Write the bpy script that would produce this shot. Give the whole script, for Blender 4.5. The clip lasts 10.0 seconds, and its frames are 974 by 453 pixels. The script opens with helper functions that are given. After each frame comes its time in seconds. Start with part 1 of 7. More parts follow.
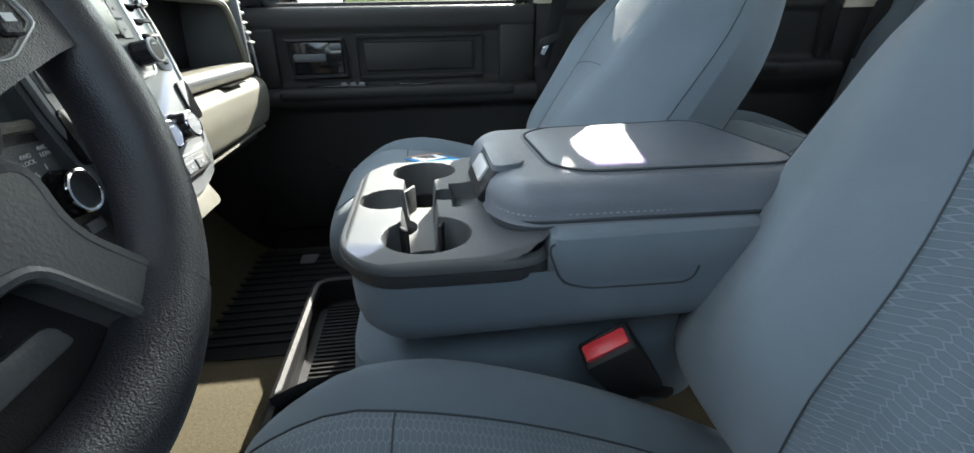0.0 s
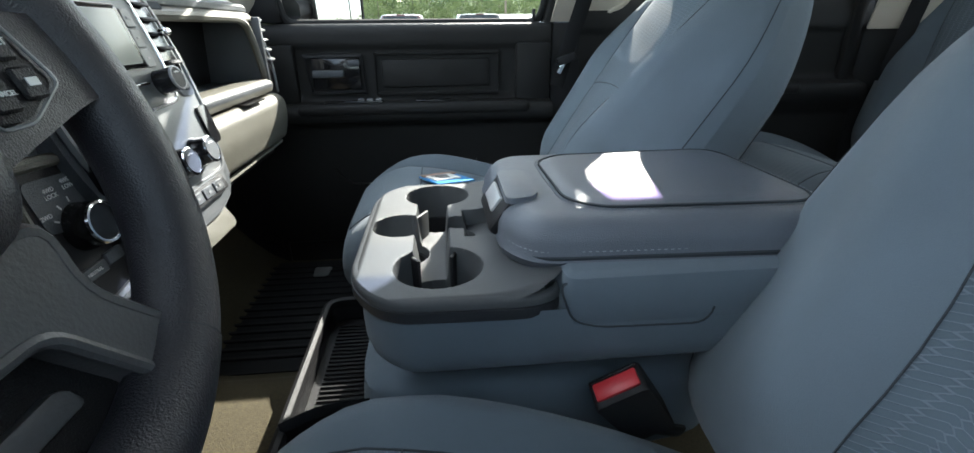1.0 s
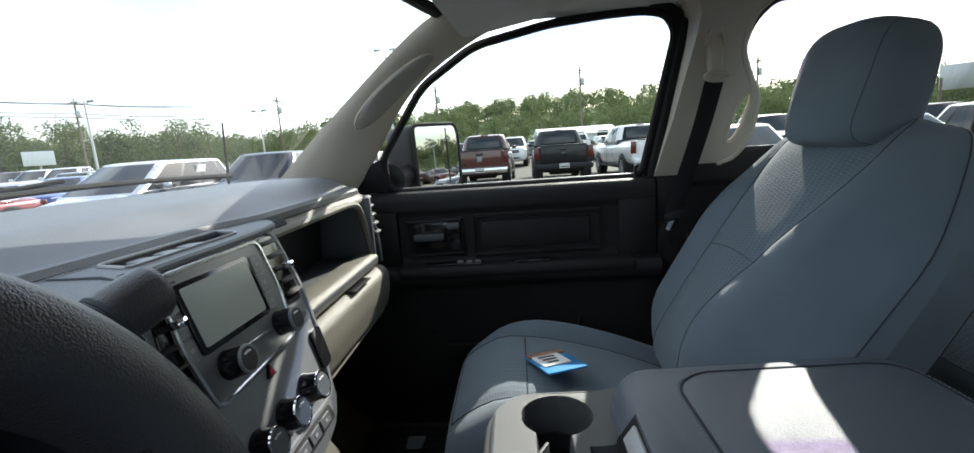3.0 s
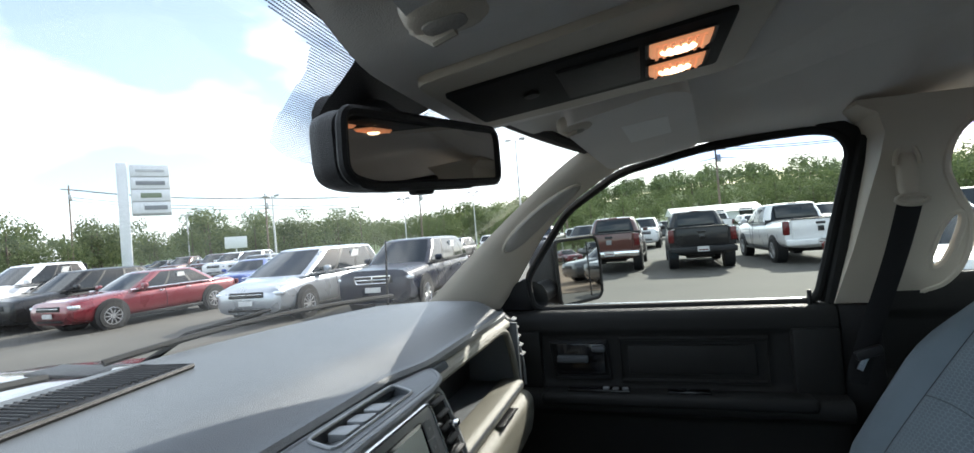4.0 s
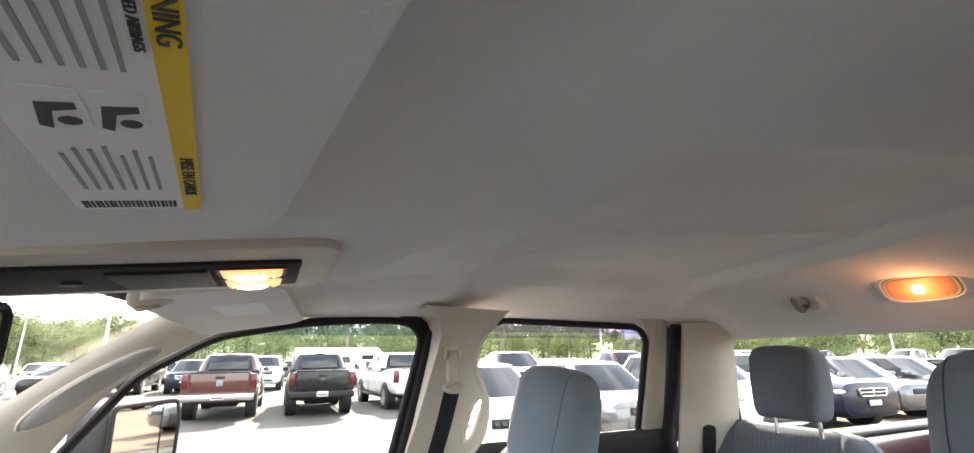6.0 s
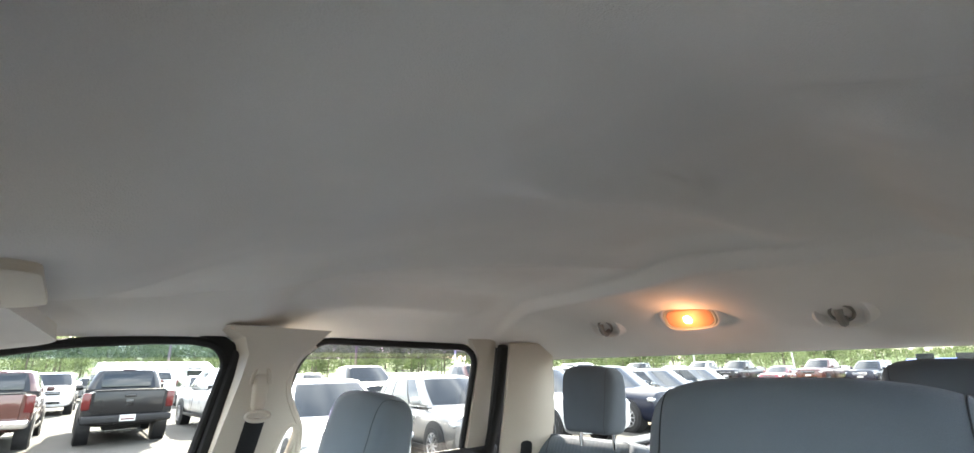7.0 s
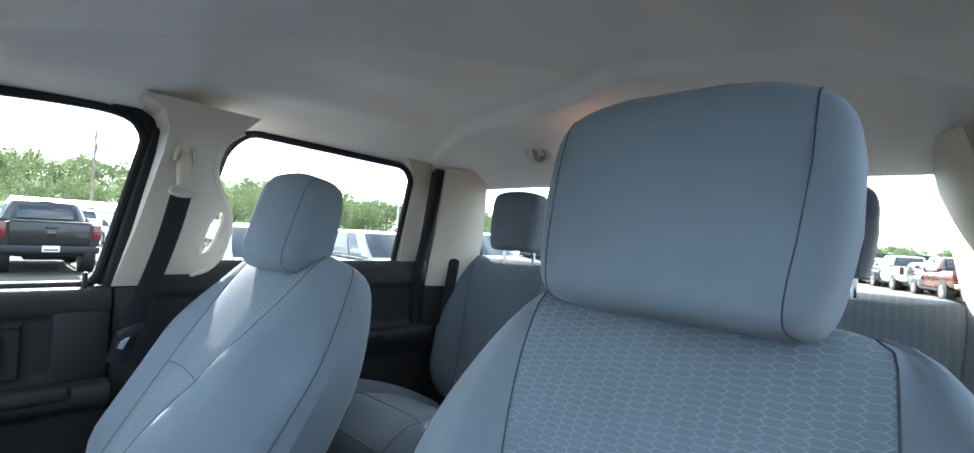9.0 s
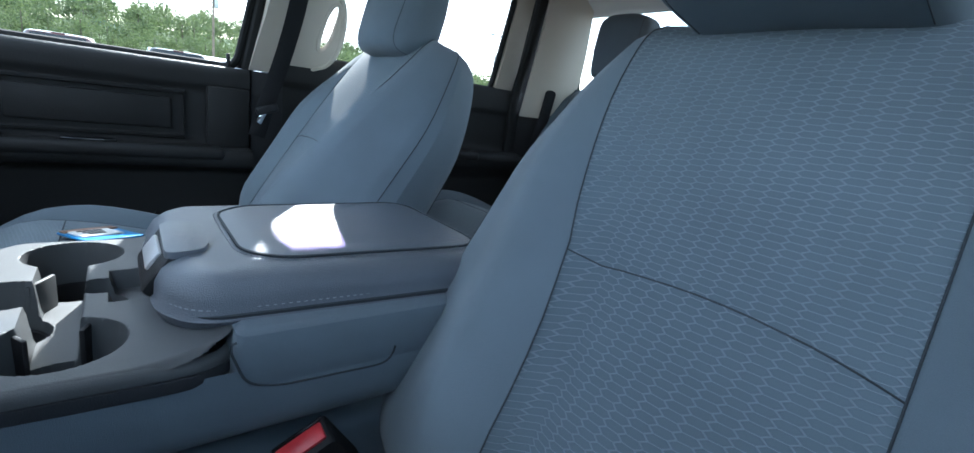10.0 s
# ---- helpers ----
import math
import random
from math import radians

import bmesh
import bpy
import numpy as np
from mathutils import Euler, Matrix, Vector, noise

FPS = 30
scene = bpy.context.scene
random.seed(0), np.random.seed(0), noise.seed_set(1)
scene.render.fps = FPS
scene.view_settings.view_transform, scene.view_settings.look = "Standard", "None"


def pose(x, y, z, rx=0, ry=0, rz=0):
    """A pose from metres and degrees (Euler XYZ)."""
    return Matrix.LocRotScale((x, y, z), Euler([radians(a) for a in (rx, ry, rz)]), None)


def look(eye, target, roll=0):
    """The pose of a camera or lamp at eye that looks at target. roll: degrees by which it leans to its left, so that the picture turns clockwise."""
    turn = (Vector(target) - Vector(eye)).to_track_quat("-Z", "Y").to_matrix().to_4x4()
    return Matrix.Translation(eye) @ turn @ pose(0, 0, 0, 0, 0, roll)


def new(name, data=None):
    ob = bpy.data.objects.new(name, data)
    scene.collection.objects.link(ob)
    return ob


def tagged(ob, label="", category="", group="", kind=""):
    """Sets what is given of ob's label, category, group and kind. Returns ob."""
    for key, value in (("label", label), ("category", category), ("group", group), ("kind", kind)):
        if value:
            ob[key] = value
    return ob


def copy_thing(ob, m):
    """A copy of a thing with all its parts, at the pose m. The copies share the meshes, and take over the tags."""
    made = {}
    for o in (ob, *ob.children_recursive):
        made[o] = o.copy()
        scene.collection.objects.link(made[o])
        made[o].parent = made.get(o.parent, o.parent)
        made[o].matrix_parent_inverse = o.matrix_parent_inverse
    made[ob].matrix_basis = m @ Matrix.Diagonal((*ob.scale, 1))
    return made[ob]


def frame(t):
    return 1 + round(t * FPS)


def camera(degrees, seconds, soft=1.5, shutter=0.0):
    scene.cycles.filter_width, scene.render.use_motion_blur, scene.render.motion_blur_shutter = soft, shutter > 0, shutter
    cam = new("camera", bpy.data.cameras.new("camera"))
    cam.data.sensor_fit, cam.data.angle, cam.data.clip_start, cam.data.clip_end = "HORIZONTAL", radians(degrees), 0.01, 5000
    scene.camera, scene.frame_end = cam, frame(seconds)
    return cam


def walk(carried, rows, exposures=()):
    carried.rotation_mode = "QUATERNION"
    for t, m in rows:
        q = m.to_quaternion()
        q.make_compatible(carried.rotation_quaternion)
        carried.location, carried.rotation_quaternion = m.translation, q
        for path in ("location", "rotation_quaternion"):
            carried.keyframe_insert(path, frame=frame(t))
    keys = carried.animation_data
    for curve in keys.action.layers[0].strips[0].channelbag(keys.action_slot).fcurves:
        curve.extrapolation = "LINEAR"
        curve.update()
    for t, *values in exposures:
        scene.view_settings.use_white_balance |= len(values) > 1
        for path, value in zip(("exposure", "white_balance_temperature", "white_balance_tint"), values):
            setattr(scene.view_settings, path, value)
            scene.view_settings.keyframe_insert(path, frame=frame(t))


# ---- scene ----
from mathutils.geometry import tessellate_polygon

cam = camera(91.7, 10.0)
PATH = [
    (0, (0.01, -0.613, 1.425), (0.242, 1.206, 0.626), -1.1),
    (0.5, (0.005, -0.603, 1.443), (0.205, 1.224, 0.653), -0.5),
    (1, (0.013, -0.599, 1.452), (0.192, 1.237, 0.679), -0.5),
    (1.5, (0.017, -0.569, 1.505), (0.185, 1.322, 0.876), -0.7),
    (2, (-0.016, -0.537, 1.529), (0.142, 1.404, 1.075), -0.7),
    (2.2, (-0.02, -0.521, 1.533), (0.121, 1.428, 1.103), -0.8),
    (3.3, (-0.048, -0.479, 1.621), (-0.374, 1.476, 1.355), -5.4),
    (3.5, (-0.061, -0.482, 1.65), (-0.526, 1.454, 1.456), -5.9),
    (4, (-0.069, -0.489, 1.695), (-0.702, 1.408, 1.73), -4.7),
    (4.5, (-0.055, -0.465, 1.717), (-0.545, 1.459, 1.958), -2.7),
    (5, (-0.032, -0.489, 1.751), (-0.146, 1.466, 2.156), -2.4),
    (5.5, (-0.022, -0.529, 1.762), (0.341, 1.372, 2.268), -1.6),
    (5.7, (-0.018, -0.524, 1.763), (0.551, 1.323, 2.28), -1.2),
    (6.8, (0.055, -0.572, 1.792), (1.199, 0.967, 2.361), -0.6),
    (7, (0.068, -0.569, 1.791), (1.326, 0.876, 2.363), -1.1),
    (7.5, (0.102, -0.579, 1.788), (1.532, 0.695, 2.365), -0.8),
    (8, (0.112, -0.582, 1.783), (1.616, 0.606, 2.353), 0.1),
    (8.5, (0.115, -0.579, 1.746), (1.643, 0.641, 2.167), 1.1),
    (9, (0.097, -0.58, 1.633), (1.577, 0.764, 1.68), 3.3),
    (9.5, (0.074, -0.607, 1.522), (1.421, 0.851, 1.278), 5.8),
    (10, (0.056, -0.627, 1.45), (1.271, 0.888, 0.973), 7.8),
]
EXPOSURES = [(0.0, 2.55, 6400, 6), (1.2, 2.05, 6250, 7), (2.2, 1.4, 6400, 8), (3.3, 1.18, 6300, 7), (4.5, 1.25, 6300, 8), (5.0, 2.3, 6800, 14), (5.7, 2.88, 7200, 17), (7.0, 3.15, 6800, 13), (8.3, 3.25, 6550, 10), (9.0, 2.8, 5850, 8), (9.5, 2.25, 5350, 6), (10.0, 2.2, 5500, 6)]
walk(cam, [(t, look(eye, target, roll)) for t, eye, target, roll in PATH], EXPOSURES)

# ---- world, sun ----
SUN_DIR = Vector((0.81, 1.8, 1.29)).normalized()
world = bpy.data.worlds.new("sky")
scene.world = world
world.use_nodes = True
wn, wl = world.node_tree.nodes, world.node_tree.links
sky = wn.new("ShaderNodeTexSky")
sky.sky_type, sky.sun_disc = "NISHITA", False
sky.sun_elevation, sky.sun_rotation = math.asin(SUN_DIR.z), math.atan2(SUN_DIR.x, SUN_DIR.y)
sky.air_density, sky.dust_density = 1.0, 1.5
wtc = wn.new("ShaderNodeTexCoord")
wmap = wn.new("ShaderNodeMapping")
wmap.inputs["Scale"].default_value = (1.0, 1.0, 2.4)
wno = wn.new("ShaderNodeTexNoise")
wno.inputs["Scale"].default_value, wno.inputs["Detail"].default_value = 2.2, 6.0
wramp = wn.new("ShaderNodeValToRGB")
wramp.color_ramp.elements[0].position, wramp.color_ramp.elements[1].position = 0.42, 0.74
wramp.color_ramp.elements[0].color = (0.1, 0.1, 0.1, 1)
wmix = wn.new("ShaderNodeMixRGB")
wmix.inputs[2].default_value = (13.0, 13.6, 14.4, 1)
wl.new(wtc.outputs["Generated"], wmap.inputs["Vector"])
wl.new(wmap.outputs[0], wno.inputs["Vector"])
wl.new(wno.outputs["Fac"], wramp.inputs[0])
wl.new(wramp.outputs[0], wmix.inputs[0])
wl.new(sky.outputs[0], wmix.inputs[1])
wl.new(wmix.outputs[0], wn["Background"].inputs[0])
wn["Background"].inputs[1].default_value = 0.13
sun = new("sun", bpy.data.lights.new("sun", "SUN"))
sun.data.energy, sun.data.angle, sun.data.color = 4.5, radians(0.53), (1.0, 0.94, 0.84)
sun.matrix_world = look(SUN_DIR * 50, (0, 0, 0))

dome = new("dome_glow", bpy.data.lights.new("dome_glow", "POINT"))
dome.data.energy, dome.data.color, dome.data.shadow_soft_size = 0.045, (1.0, 0.46, 0.2), 0.012
dome.location = (1.185, 0.0, 1.868)


# ---- materials ----
def mat(name, col, rough=0.5, metal=0.0, var=0.12, scale=6.0, bump=0.0, bscale=400.0, col2=None, spec=0.5, coat=0.0, sheen=0.0, rvar=0.08):
    m = bpy.data.materials.new(name)
    m.use_nodes = True
    n, l = m.node_tree.nodes, m.node_tree.links
    b = n["Principled BSDF"]
    tc = n.new("ShaderNodeTexCoord")
    big, fine = n.new("ShaderNodeTexNoise"), n.new("ShaderNodeTexNoise")
    big.inputs["Scale"].default_value, big.inputs["Detail"].default_value = scale, 5
    fine.inputs["Scale"].default_value, fine.inputs["Detail"].default_value = bscale, 2
    l.new(tc.outputs["Object"], big.inputs["Vector"])
    l.new(tc.outputs["Object"], fine.inputs["Vector"])
    add = n.new("ShaderNodeMath")
    add.operation = "MULTIPLY_ADD"
    l.new(fine.outputs["Fac"], add.inputs[0])
    add.inputs[1].default_value = 0.4
    l.new(big.outputs["Fac"], add.inputs[2])
    ramp = n.new("ShaderNodeValToRGB")
    c2 = col2 or tuple(min(1, c * (1 + var)) for c in col)
    c1 = tuple(c * (1 - var) for c in col)
    ramp.color_ramp.elements[0].color, ramp.color_ramp.elements[1].color = (*c1, 1), (*c2, 1)
    ramp.color_ramp.elements[0].position, ramp.color_ramp.elements[1].position = 0.5, 0.95
    l.new(add.outputs[0], ramp.inputs[0])
    l.new(ramp.outputs[0], b.inputs["Base Color"])
    rr = n.new("ShaderNodeMapRange")
    rr.inputs["To Min"].default_value, rr.inputs["To Max"].default_value = max(0, rough - rvar), min(1, rough + rvar)
    l.new(big.outputs["Fac"], rr.inputs["Value"])
    l.new(rr.outputs[0], b.inputs["Roughness"])
    b.inputs["Metallic"].default_value = metal
    b.inputs["Specular IOR Level"].default_value = spec
    b.inputs["Coat Weight"].default_value = coat
    b.inputs["Coat Roughness"].default_value = 0.05
    b.inputs["Sheen Weight"].default_value = sheen
    if bump:
        bp = n.new("ShaderNodeBump")
        bp.inputs["Strength"].default_value = bump
        bp.inputs["Distance"].default_value = 0.001
        l.new(fine.outputs["Fac"], bp.inputs["Height"])
        l.new(bp.outputs[0], b.inputs["Normal"])
    return m


def glass_mat(name, tint=(0.93, 0.96, 0.95), gloss=0.6):
    m = bpy.data.materials.new(name)
    m.use_nodes = True
    n, l = m.node_tree.nodes, m.node_tree.links
    out = n["Material Output"]
    n.remove(n["Principled BSDF"])
    tr, gl, mx, fr = n.new("ShaderNodeBsdfTransparent"), n.new("ShaderNodeBsdfGlossy"), n.new("ShaderNodeMixShader"), n.new("ShaderNodeFresnel")
    tr.inputs[0].default_value = (*tint, 1)
    gl.inputs["Roughness"].default_value = 0.02
    mul = n.new("ShaderNodeMath")
    mul.operation = "MULTIPLY"
    mul.inputs[1].default_value = gloss
    fr.inputs["IOR"].default_value = 1.45
    l.new(fr.outputs[0], mul.inputs[0])
    l.new(mul.outputs[0], mx.inputs[0])
    l.new(tr.outputs[0], mx.inputs[1])
    l.new(gl.outputs[0], mx.inputs[2])
    l.new(mx.outputs[0], out.inputs[0])
    return m


def film_mat(name, pale, deep, z0, z1):
    """Shade film on glass: a deep band along the top edge above a pale one that fades out."""
    m = glass_mat(name, deep, 0.3)
    n, l = m.node_tree.nodes, m.node_tree.links
    tc, sep, mr, ramp = n.new("ShaderNodeTexCoord"), n.new("ShaderNodeSeparateXYZ"), n.new("ShaderNodeMapRange"), n.new("ShaderNodeValToRGB")
    l.new(tc.outputs["Object"], sep.inputs[0])
    l.new(sep.outputs["Z"], mr.inputs["Value"])
    mr.inputs["From Min"].default_value, mr.inputs["From Max"].default_value = z0, z1
    el = ramp.color_ramp.elements
    el[0].color, el[1].color = (1, 1, 1, 1), (*deep, 1)
    for at, c in ((0.08, pale), (0.6, pale), (0.66, deep)):
        el.new(at).color = (*c, 1)
    l.new(mr.outputs[0], ramp.inputs[0])
    l.new(ramp.outputs[0], [q for q in n if q.bl_idname == "ShaderNodeBsdfTransparent"][0].inputs[0])
    return m


def emit_mat(name, col, strength):
    m = bpy.data.materials.new(name)
    m.use_nodes = True
    b = m.node_tree.nodes["Principled BSDF"]
    b.inputs["Base Color"].default_value = (*col, 1)
    b.inputs["Emission Color"].default_value = (*col, 1)
    b.inputs["Emission Strength"].default_value = strength
    return m


def hex_mat(name, col, line, plane="yz", sx=0.03, sy=0.0055):
    """Woven cloth with a raised lattice of long six-sided cells."""
    m = mat(name, col, rough=0.9, var=0.1, scale=9, bump=0.5, bscale=1500, sheen=0.15)
    n, l = m.node_tree.nodes, m.node_tree.links
    b = n["Principled BSDF"]
    tc = n.new("ShaderNodeTexCoord")
    sep = n.new("ShaderNodeSeparateXYZ")
    l.new(tc.outputs["Object"], sep.inputs[0])

    def math_(op, a, bb=None, c=None):
        q = n.new("ShaderNodeMath")
        q.operation = op
        for k, v in enumerate((a, bb, c)):
            if v is None:
                continue
            if isinstance(v, (int, float)):
                q.inputs[k].default_value = v
            else:
                l.new(v, q.inputs[k])
        return q.outputs[0]

    across = sep.outputs["Y"]
    along = sep.outputs["Z"] if plane == "yz" else sep.outputs["X"]
    px, py = math_("DIVIDE", across, sx), math_("DIVIDE", along, sy)

    def cell(ox, oy):
        ax = math_("ABSOLUTE", math_("SUBTRACT", math_("FRACT", math_("ADD", px, ox)), 0.5))
        ay = math_("ABSOLUTE", math_("SUBTRACT", math_("FRACT", math_("ADD", py, oy)), 0.5))
        # long hexagon: flat above and below, pointed at both ends; 1 on its outline
        return math_("MAXIMUM", math_("MULTIPLY", ay, 2.0), math_("DIVIDE", math_("ADD", ax, math_("MULTIPLY", ay, 0.32)), 0.33))

    d = math_("MINIMUM", cell(0.25, 0.25), cell(0.75, 0.75))
    mr = n.new("ShaderNodeMapRange")
    mr.inputs["From Min"].default_value, mr.inputs["From Max"].default_value = 0.85, 0.94
    l.new(d, mr.inputs["Value"])
    mix = n.new("ShaderNodeMixRGB")
    mix.inputs[2].default_value = (*line, 1)
    src = b.inputs["Base Color"].links[0].from_socket
    l.new(math_("MULTIPLY", mr.outputs[0], 0.6), mix.inputs[0])
    l.new(src, mix.inputs[1])
    l.new(mix.outputs[0], b.inputs["Base Color"])
    bp = n.new("ShaderNodeBump")
    bp.inputs["Strength"].default_value, bp.inputs["Distance"].default_value = 0.6, 0.0015
    l.new(mr.outputs[0], bp.inputs["Height"])
    old = b.inputs["Normal"].links[0].from_socket
    l.new(old, bp.inputs["Normal"])
    l.new(bp.outputs[0], b.inputs["Normal"])
    return m


M = {}
M["cloth"] = mat("seat cloth", (0.135, 0.17, 0.2), 0.92, bump=0.6, bscale=1400, sheen=0.15, scale=7)
M["cloth_b"] = hex_mat("seat cloth lattice back", (0.125, 0.16, 0.19), (0.24, 0.285, 0.325), "yz")
M["cloth_s"] = hex_mat("seat cloth lattice cushion", (0.125, 0.16, 0.19), (0.24, 0.285, 0.325), "xy")
# the same seat cloth, darkened to stand for shade on the rear bench
M["cloth_shaded"] = mat("shaded seat cloth", (0.085, 0.105, 0.122), 0.92, bump=0.6, bscale=1400, sheen=0.1, scale=7)
M["cloth_b_shaded"] = hex_mat("shaded cloth lattice back", (0.08, 0.1, 0.116), (0.15, 0.18, 0.205), "yz")
M["cloth_s_shaded"] = hex_mat("shaded cloth lattice cushion", (0.08, 0.1, 0.116), (0.15, 0.18, 0.205), "xy")
M["seam"] = mat("seam thread", (0.04, 0.048, 0.055), 0.9)
M["stitch"] = mat("stitch thread", (0.33, 0.35, 0.37), 0.8)
M["vinyl"] = mat("padded vinyl", (0.135, 0.152, 0.178), 0.33, bump=0.9, bscale=900, scale=9)
M["skirt"] = mat("dark console band", (0.04, 0.042, 0.046), 0.5, bump=0.5, bscale=1000, spec=0.35)
M["tray"] = mat("console plastic", (0.078, 0.082, 0.084), 0.5, bump=0.5, bscale=1200, spec=0.35)
M["black"] = mat("black moulded plastic", (0.014, 0.014, 0.015), 0.5, bump=0.7, bscale=900, spec=0.3)
M["gloss"] = mat("gloss black plastic", (0.012, 0.012, 0.013), 0.12, var=0.05)
M["rubber"] = mat("black rubber", (0.012, 0.012, 0.012), 0.75, bump=0.4, spec=0.3)
M["door"] = mat("door panel plastic", (0.017, 0.017, 0.0165), 0.5, bump=1.0, bscale=700, spec=0.22)
M["dash"] = mat("dash plastic", (0.078, 0.086, 0.094), 0.42, bump=1.0, bscale=800)
M["dash2"] = mat("lower dash plastic", (0.135, 0.13, 0.105), 0.5, bump=0.9, bscale=800)
M["bezel"] = mat("satin grey bezel", (0.2, 0.208, 0.212), 0.36, metal=0.1, bump=0.1)
M["radio"] = mat("radio surround plastic", (0.15, 0.157, 0.16), 0.4, bump=0.2)
M["dimwhite"] = mat("grey button print", (0.26, 0.26, 0.26), 0.6)
M["silver"] = mat("silver trim", (0.55, 0.56, 0.57), 0.25, metal=0.9)
M["chrome"] = mat("chrome", (0.8, 0.8, 0.81), 0.06, metal=1.0, var=0.02)
M["liner"] = mat("headliner felt", (0.71, 0.675, 0.63), 0.95, var=0.06, bump=0.5, bscale=900, scale=4)
M["trim"] = mat("pillar trim plastic", (0.5, 0.448, 0.37), 0.55, var=0.05, bump=0.5, bscale=900)
M["visor"] = mat("visor cloth", (0.68, 0.65, 0.61), 0.9, var=0.05, bump=0.4, bscale=1100)
M["carpet"] = mat("carpet", (0.05, 0.04, 0.019), 1.0, var=0.3, bump=1.0, bscale=700, scale=240)
M["mat"] = mat("rubber mat", (0.01, 0.01, 0.0105), 0.7, bump=0.5, spec=0.3)
M["leather"] = mat("wheel leather", (0.026, 0.026, 0.031), 0.36, bump=0.7, bscale=850, rvar=0.1, spec=0.6)
M["wheelgrey"] = mat("wheel spoke plastic", (0.08, 0.081, 0.083), 0.45, bump=0.3)
# pale tone puts the glare of sky and headliner into the display
M["screen"] = mat("display glass with painted glare", (0.52, 0.54, 0.48), 0.25, var=0.03)
M["red"] = mat("red plastic button", (0.55, 0.035, 0.045), 0.35, var=0.1)
M["white"] = mat("white print", (0.75, 0.75, 0.73), 0.6, var=0.03)
M["paper"] = mat("label paper", (0.78, 0.77, 0.74), 0.7, var=0.03)
M["yellow"] = mat("yellow print", (0.8, 0.52, 0.02), 0.6, var=0.03)
M["ink"] = mat("dark print", (0.05, 0.05, 0.05), 0.7)
M["belt"] = mat("belt webbing", (0.013, 0.013, 0.014), 0.8, bump=0.8, bscale=700, spec=0.25)
M["glass"] = glass_mat("green tinted window glass", (0.72, 0.76, 0.73), 0.35)
M["wsglass"] = glass_mat("windscreen glass", (0.97, 0.98, 0.975), 0.14)
M["tint"] = film_mat("purple shade film", (0.85, 0.74, 0.95), (0.5, 0.4, 0.8), 1.8, 1.86)
M["bluefilm"] = film_mat("blue shade film", (0.92, 0.95, 1.0), (0.42, 0.5, 0.74), 1.765, 1.86)
M["hookgrey"] = mat("grey hook plastic", (0.2, 0.19, 0.17), 0.45)
M["latch"] = mat("latch satin", (0.72, 0.72, 0.71), 0.4, metal=0.3)
M["dimglass"] = mat("dimmed mirror", (0.6, 0.57, 0.54), 0.02, metal=1.0, var=0.01, rvar=0.005)
M["mirror"] = mat("mirror", (0.6, 0.6, 0.59), 0.02, metal=1.0, var=0.01, rvar=0.005)
M["lamp"] = emit_mat("lamp lens lit", (1.0, 0.42, 0.2), 0.22)
M["domelens"] = emit_mat("amber dome lens lit", (0.72, 0.3, 0.13), 0.03)
M["bulb"] = emit_mat("glowing bulb", (1.0, 0.7, 0.42), 2.5)
M["lens"] = mat("clear lamp lens", (0.7, 0.6, 0.5), 0.2)


# ---- mesh helpers ----
def part(name, bm, m, parent=None, label="", angle=38, kind="", category=""):
    me = bpy.data.meshes.new(name)
    bmesh.ops.recalc_face_normals(bm, faces=bm.faces)
    bm.to_mesh(me)
    bm.free()
    me.materials.append(M[m] if isinstance(m, str) else m)
    me.polygons.foreach_set("use_smooth", [True] * len(me.polygons))
    me.set_sharp_from_angle(angle=radians(angle))
    ob = new(name, me)
    if parent is not None:
        ob.parent = parent
        ob.matrix_parent_inverse = Matrix.Translation(-parent.location) if parent.type == "EMPTY" else Matrix()
    return tagged(ob, label, category, "", kind)


def thing(name, at, label, category, group="", kind=""):
    ob = new(name)
    ob.location = at
    ob.empty_display_size = 0.05
    return tagged(ob, label, category, group, kind)


def put(bm, other, m=None):
    """Adds the mesh of other to bm."""
    if m is not None:
        other.transform(m)
    me = bpy.data.meshes.new("tmp")
    other.to_mesh(me)
    other.free()
    bm.from_mesh(me)
    bpy.data.meshes.remove(me)
    return bm


def rbox(sx, sy, sz, at=(0, 0, 0), r=0.01, seg=2, rot=None):
    bm = bmesh.new()
    bmesh.ops.create_cube(bm, size=1)
    bm.transform(Matrix.Diagonal((sx, sy, sz, 1)))
    r = min(r, 0.49 * min(sx, sy, sz))
    if r > 0:
        bmesh.ops.bevel(bm, geom=bm.edges, offset=r, segments=seg, profile=0.5, affect="EDGES")
    m = Matrix.Translation(at)
    if rot is not None:
        m = m @ (rot if isinstance(rot, Matrix) else Euler([radians(a) for a in rot]).to_matrix().to_4x4())
    bm.transform(m)
    return bm


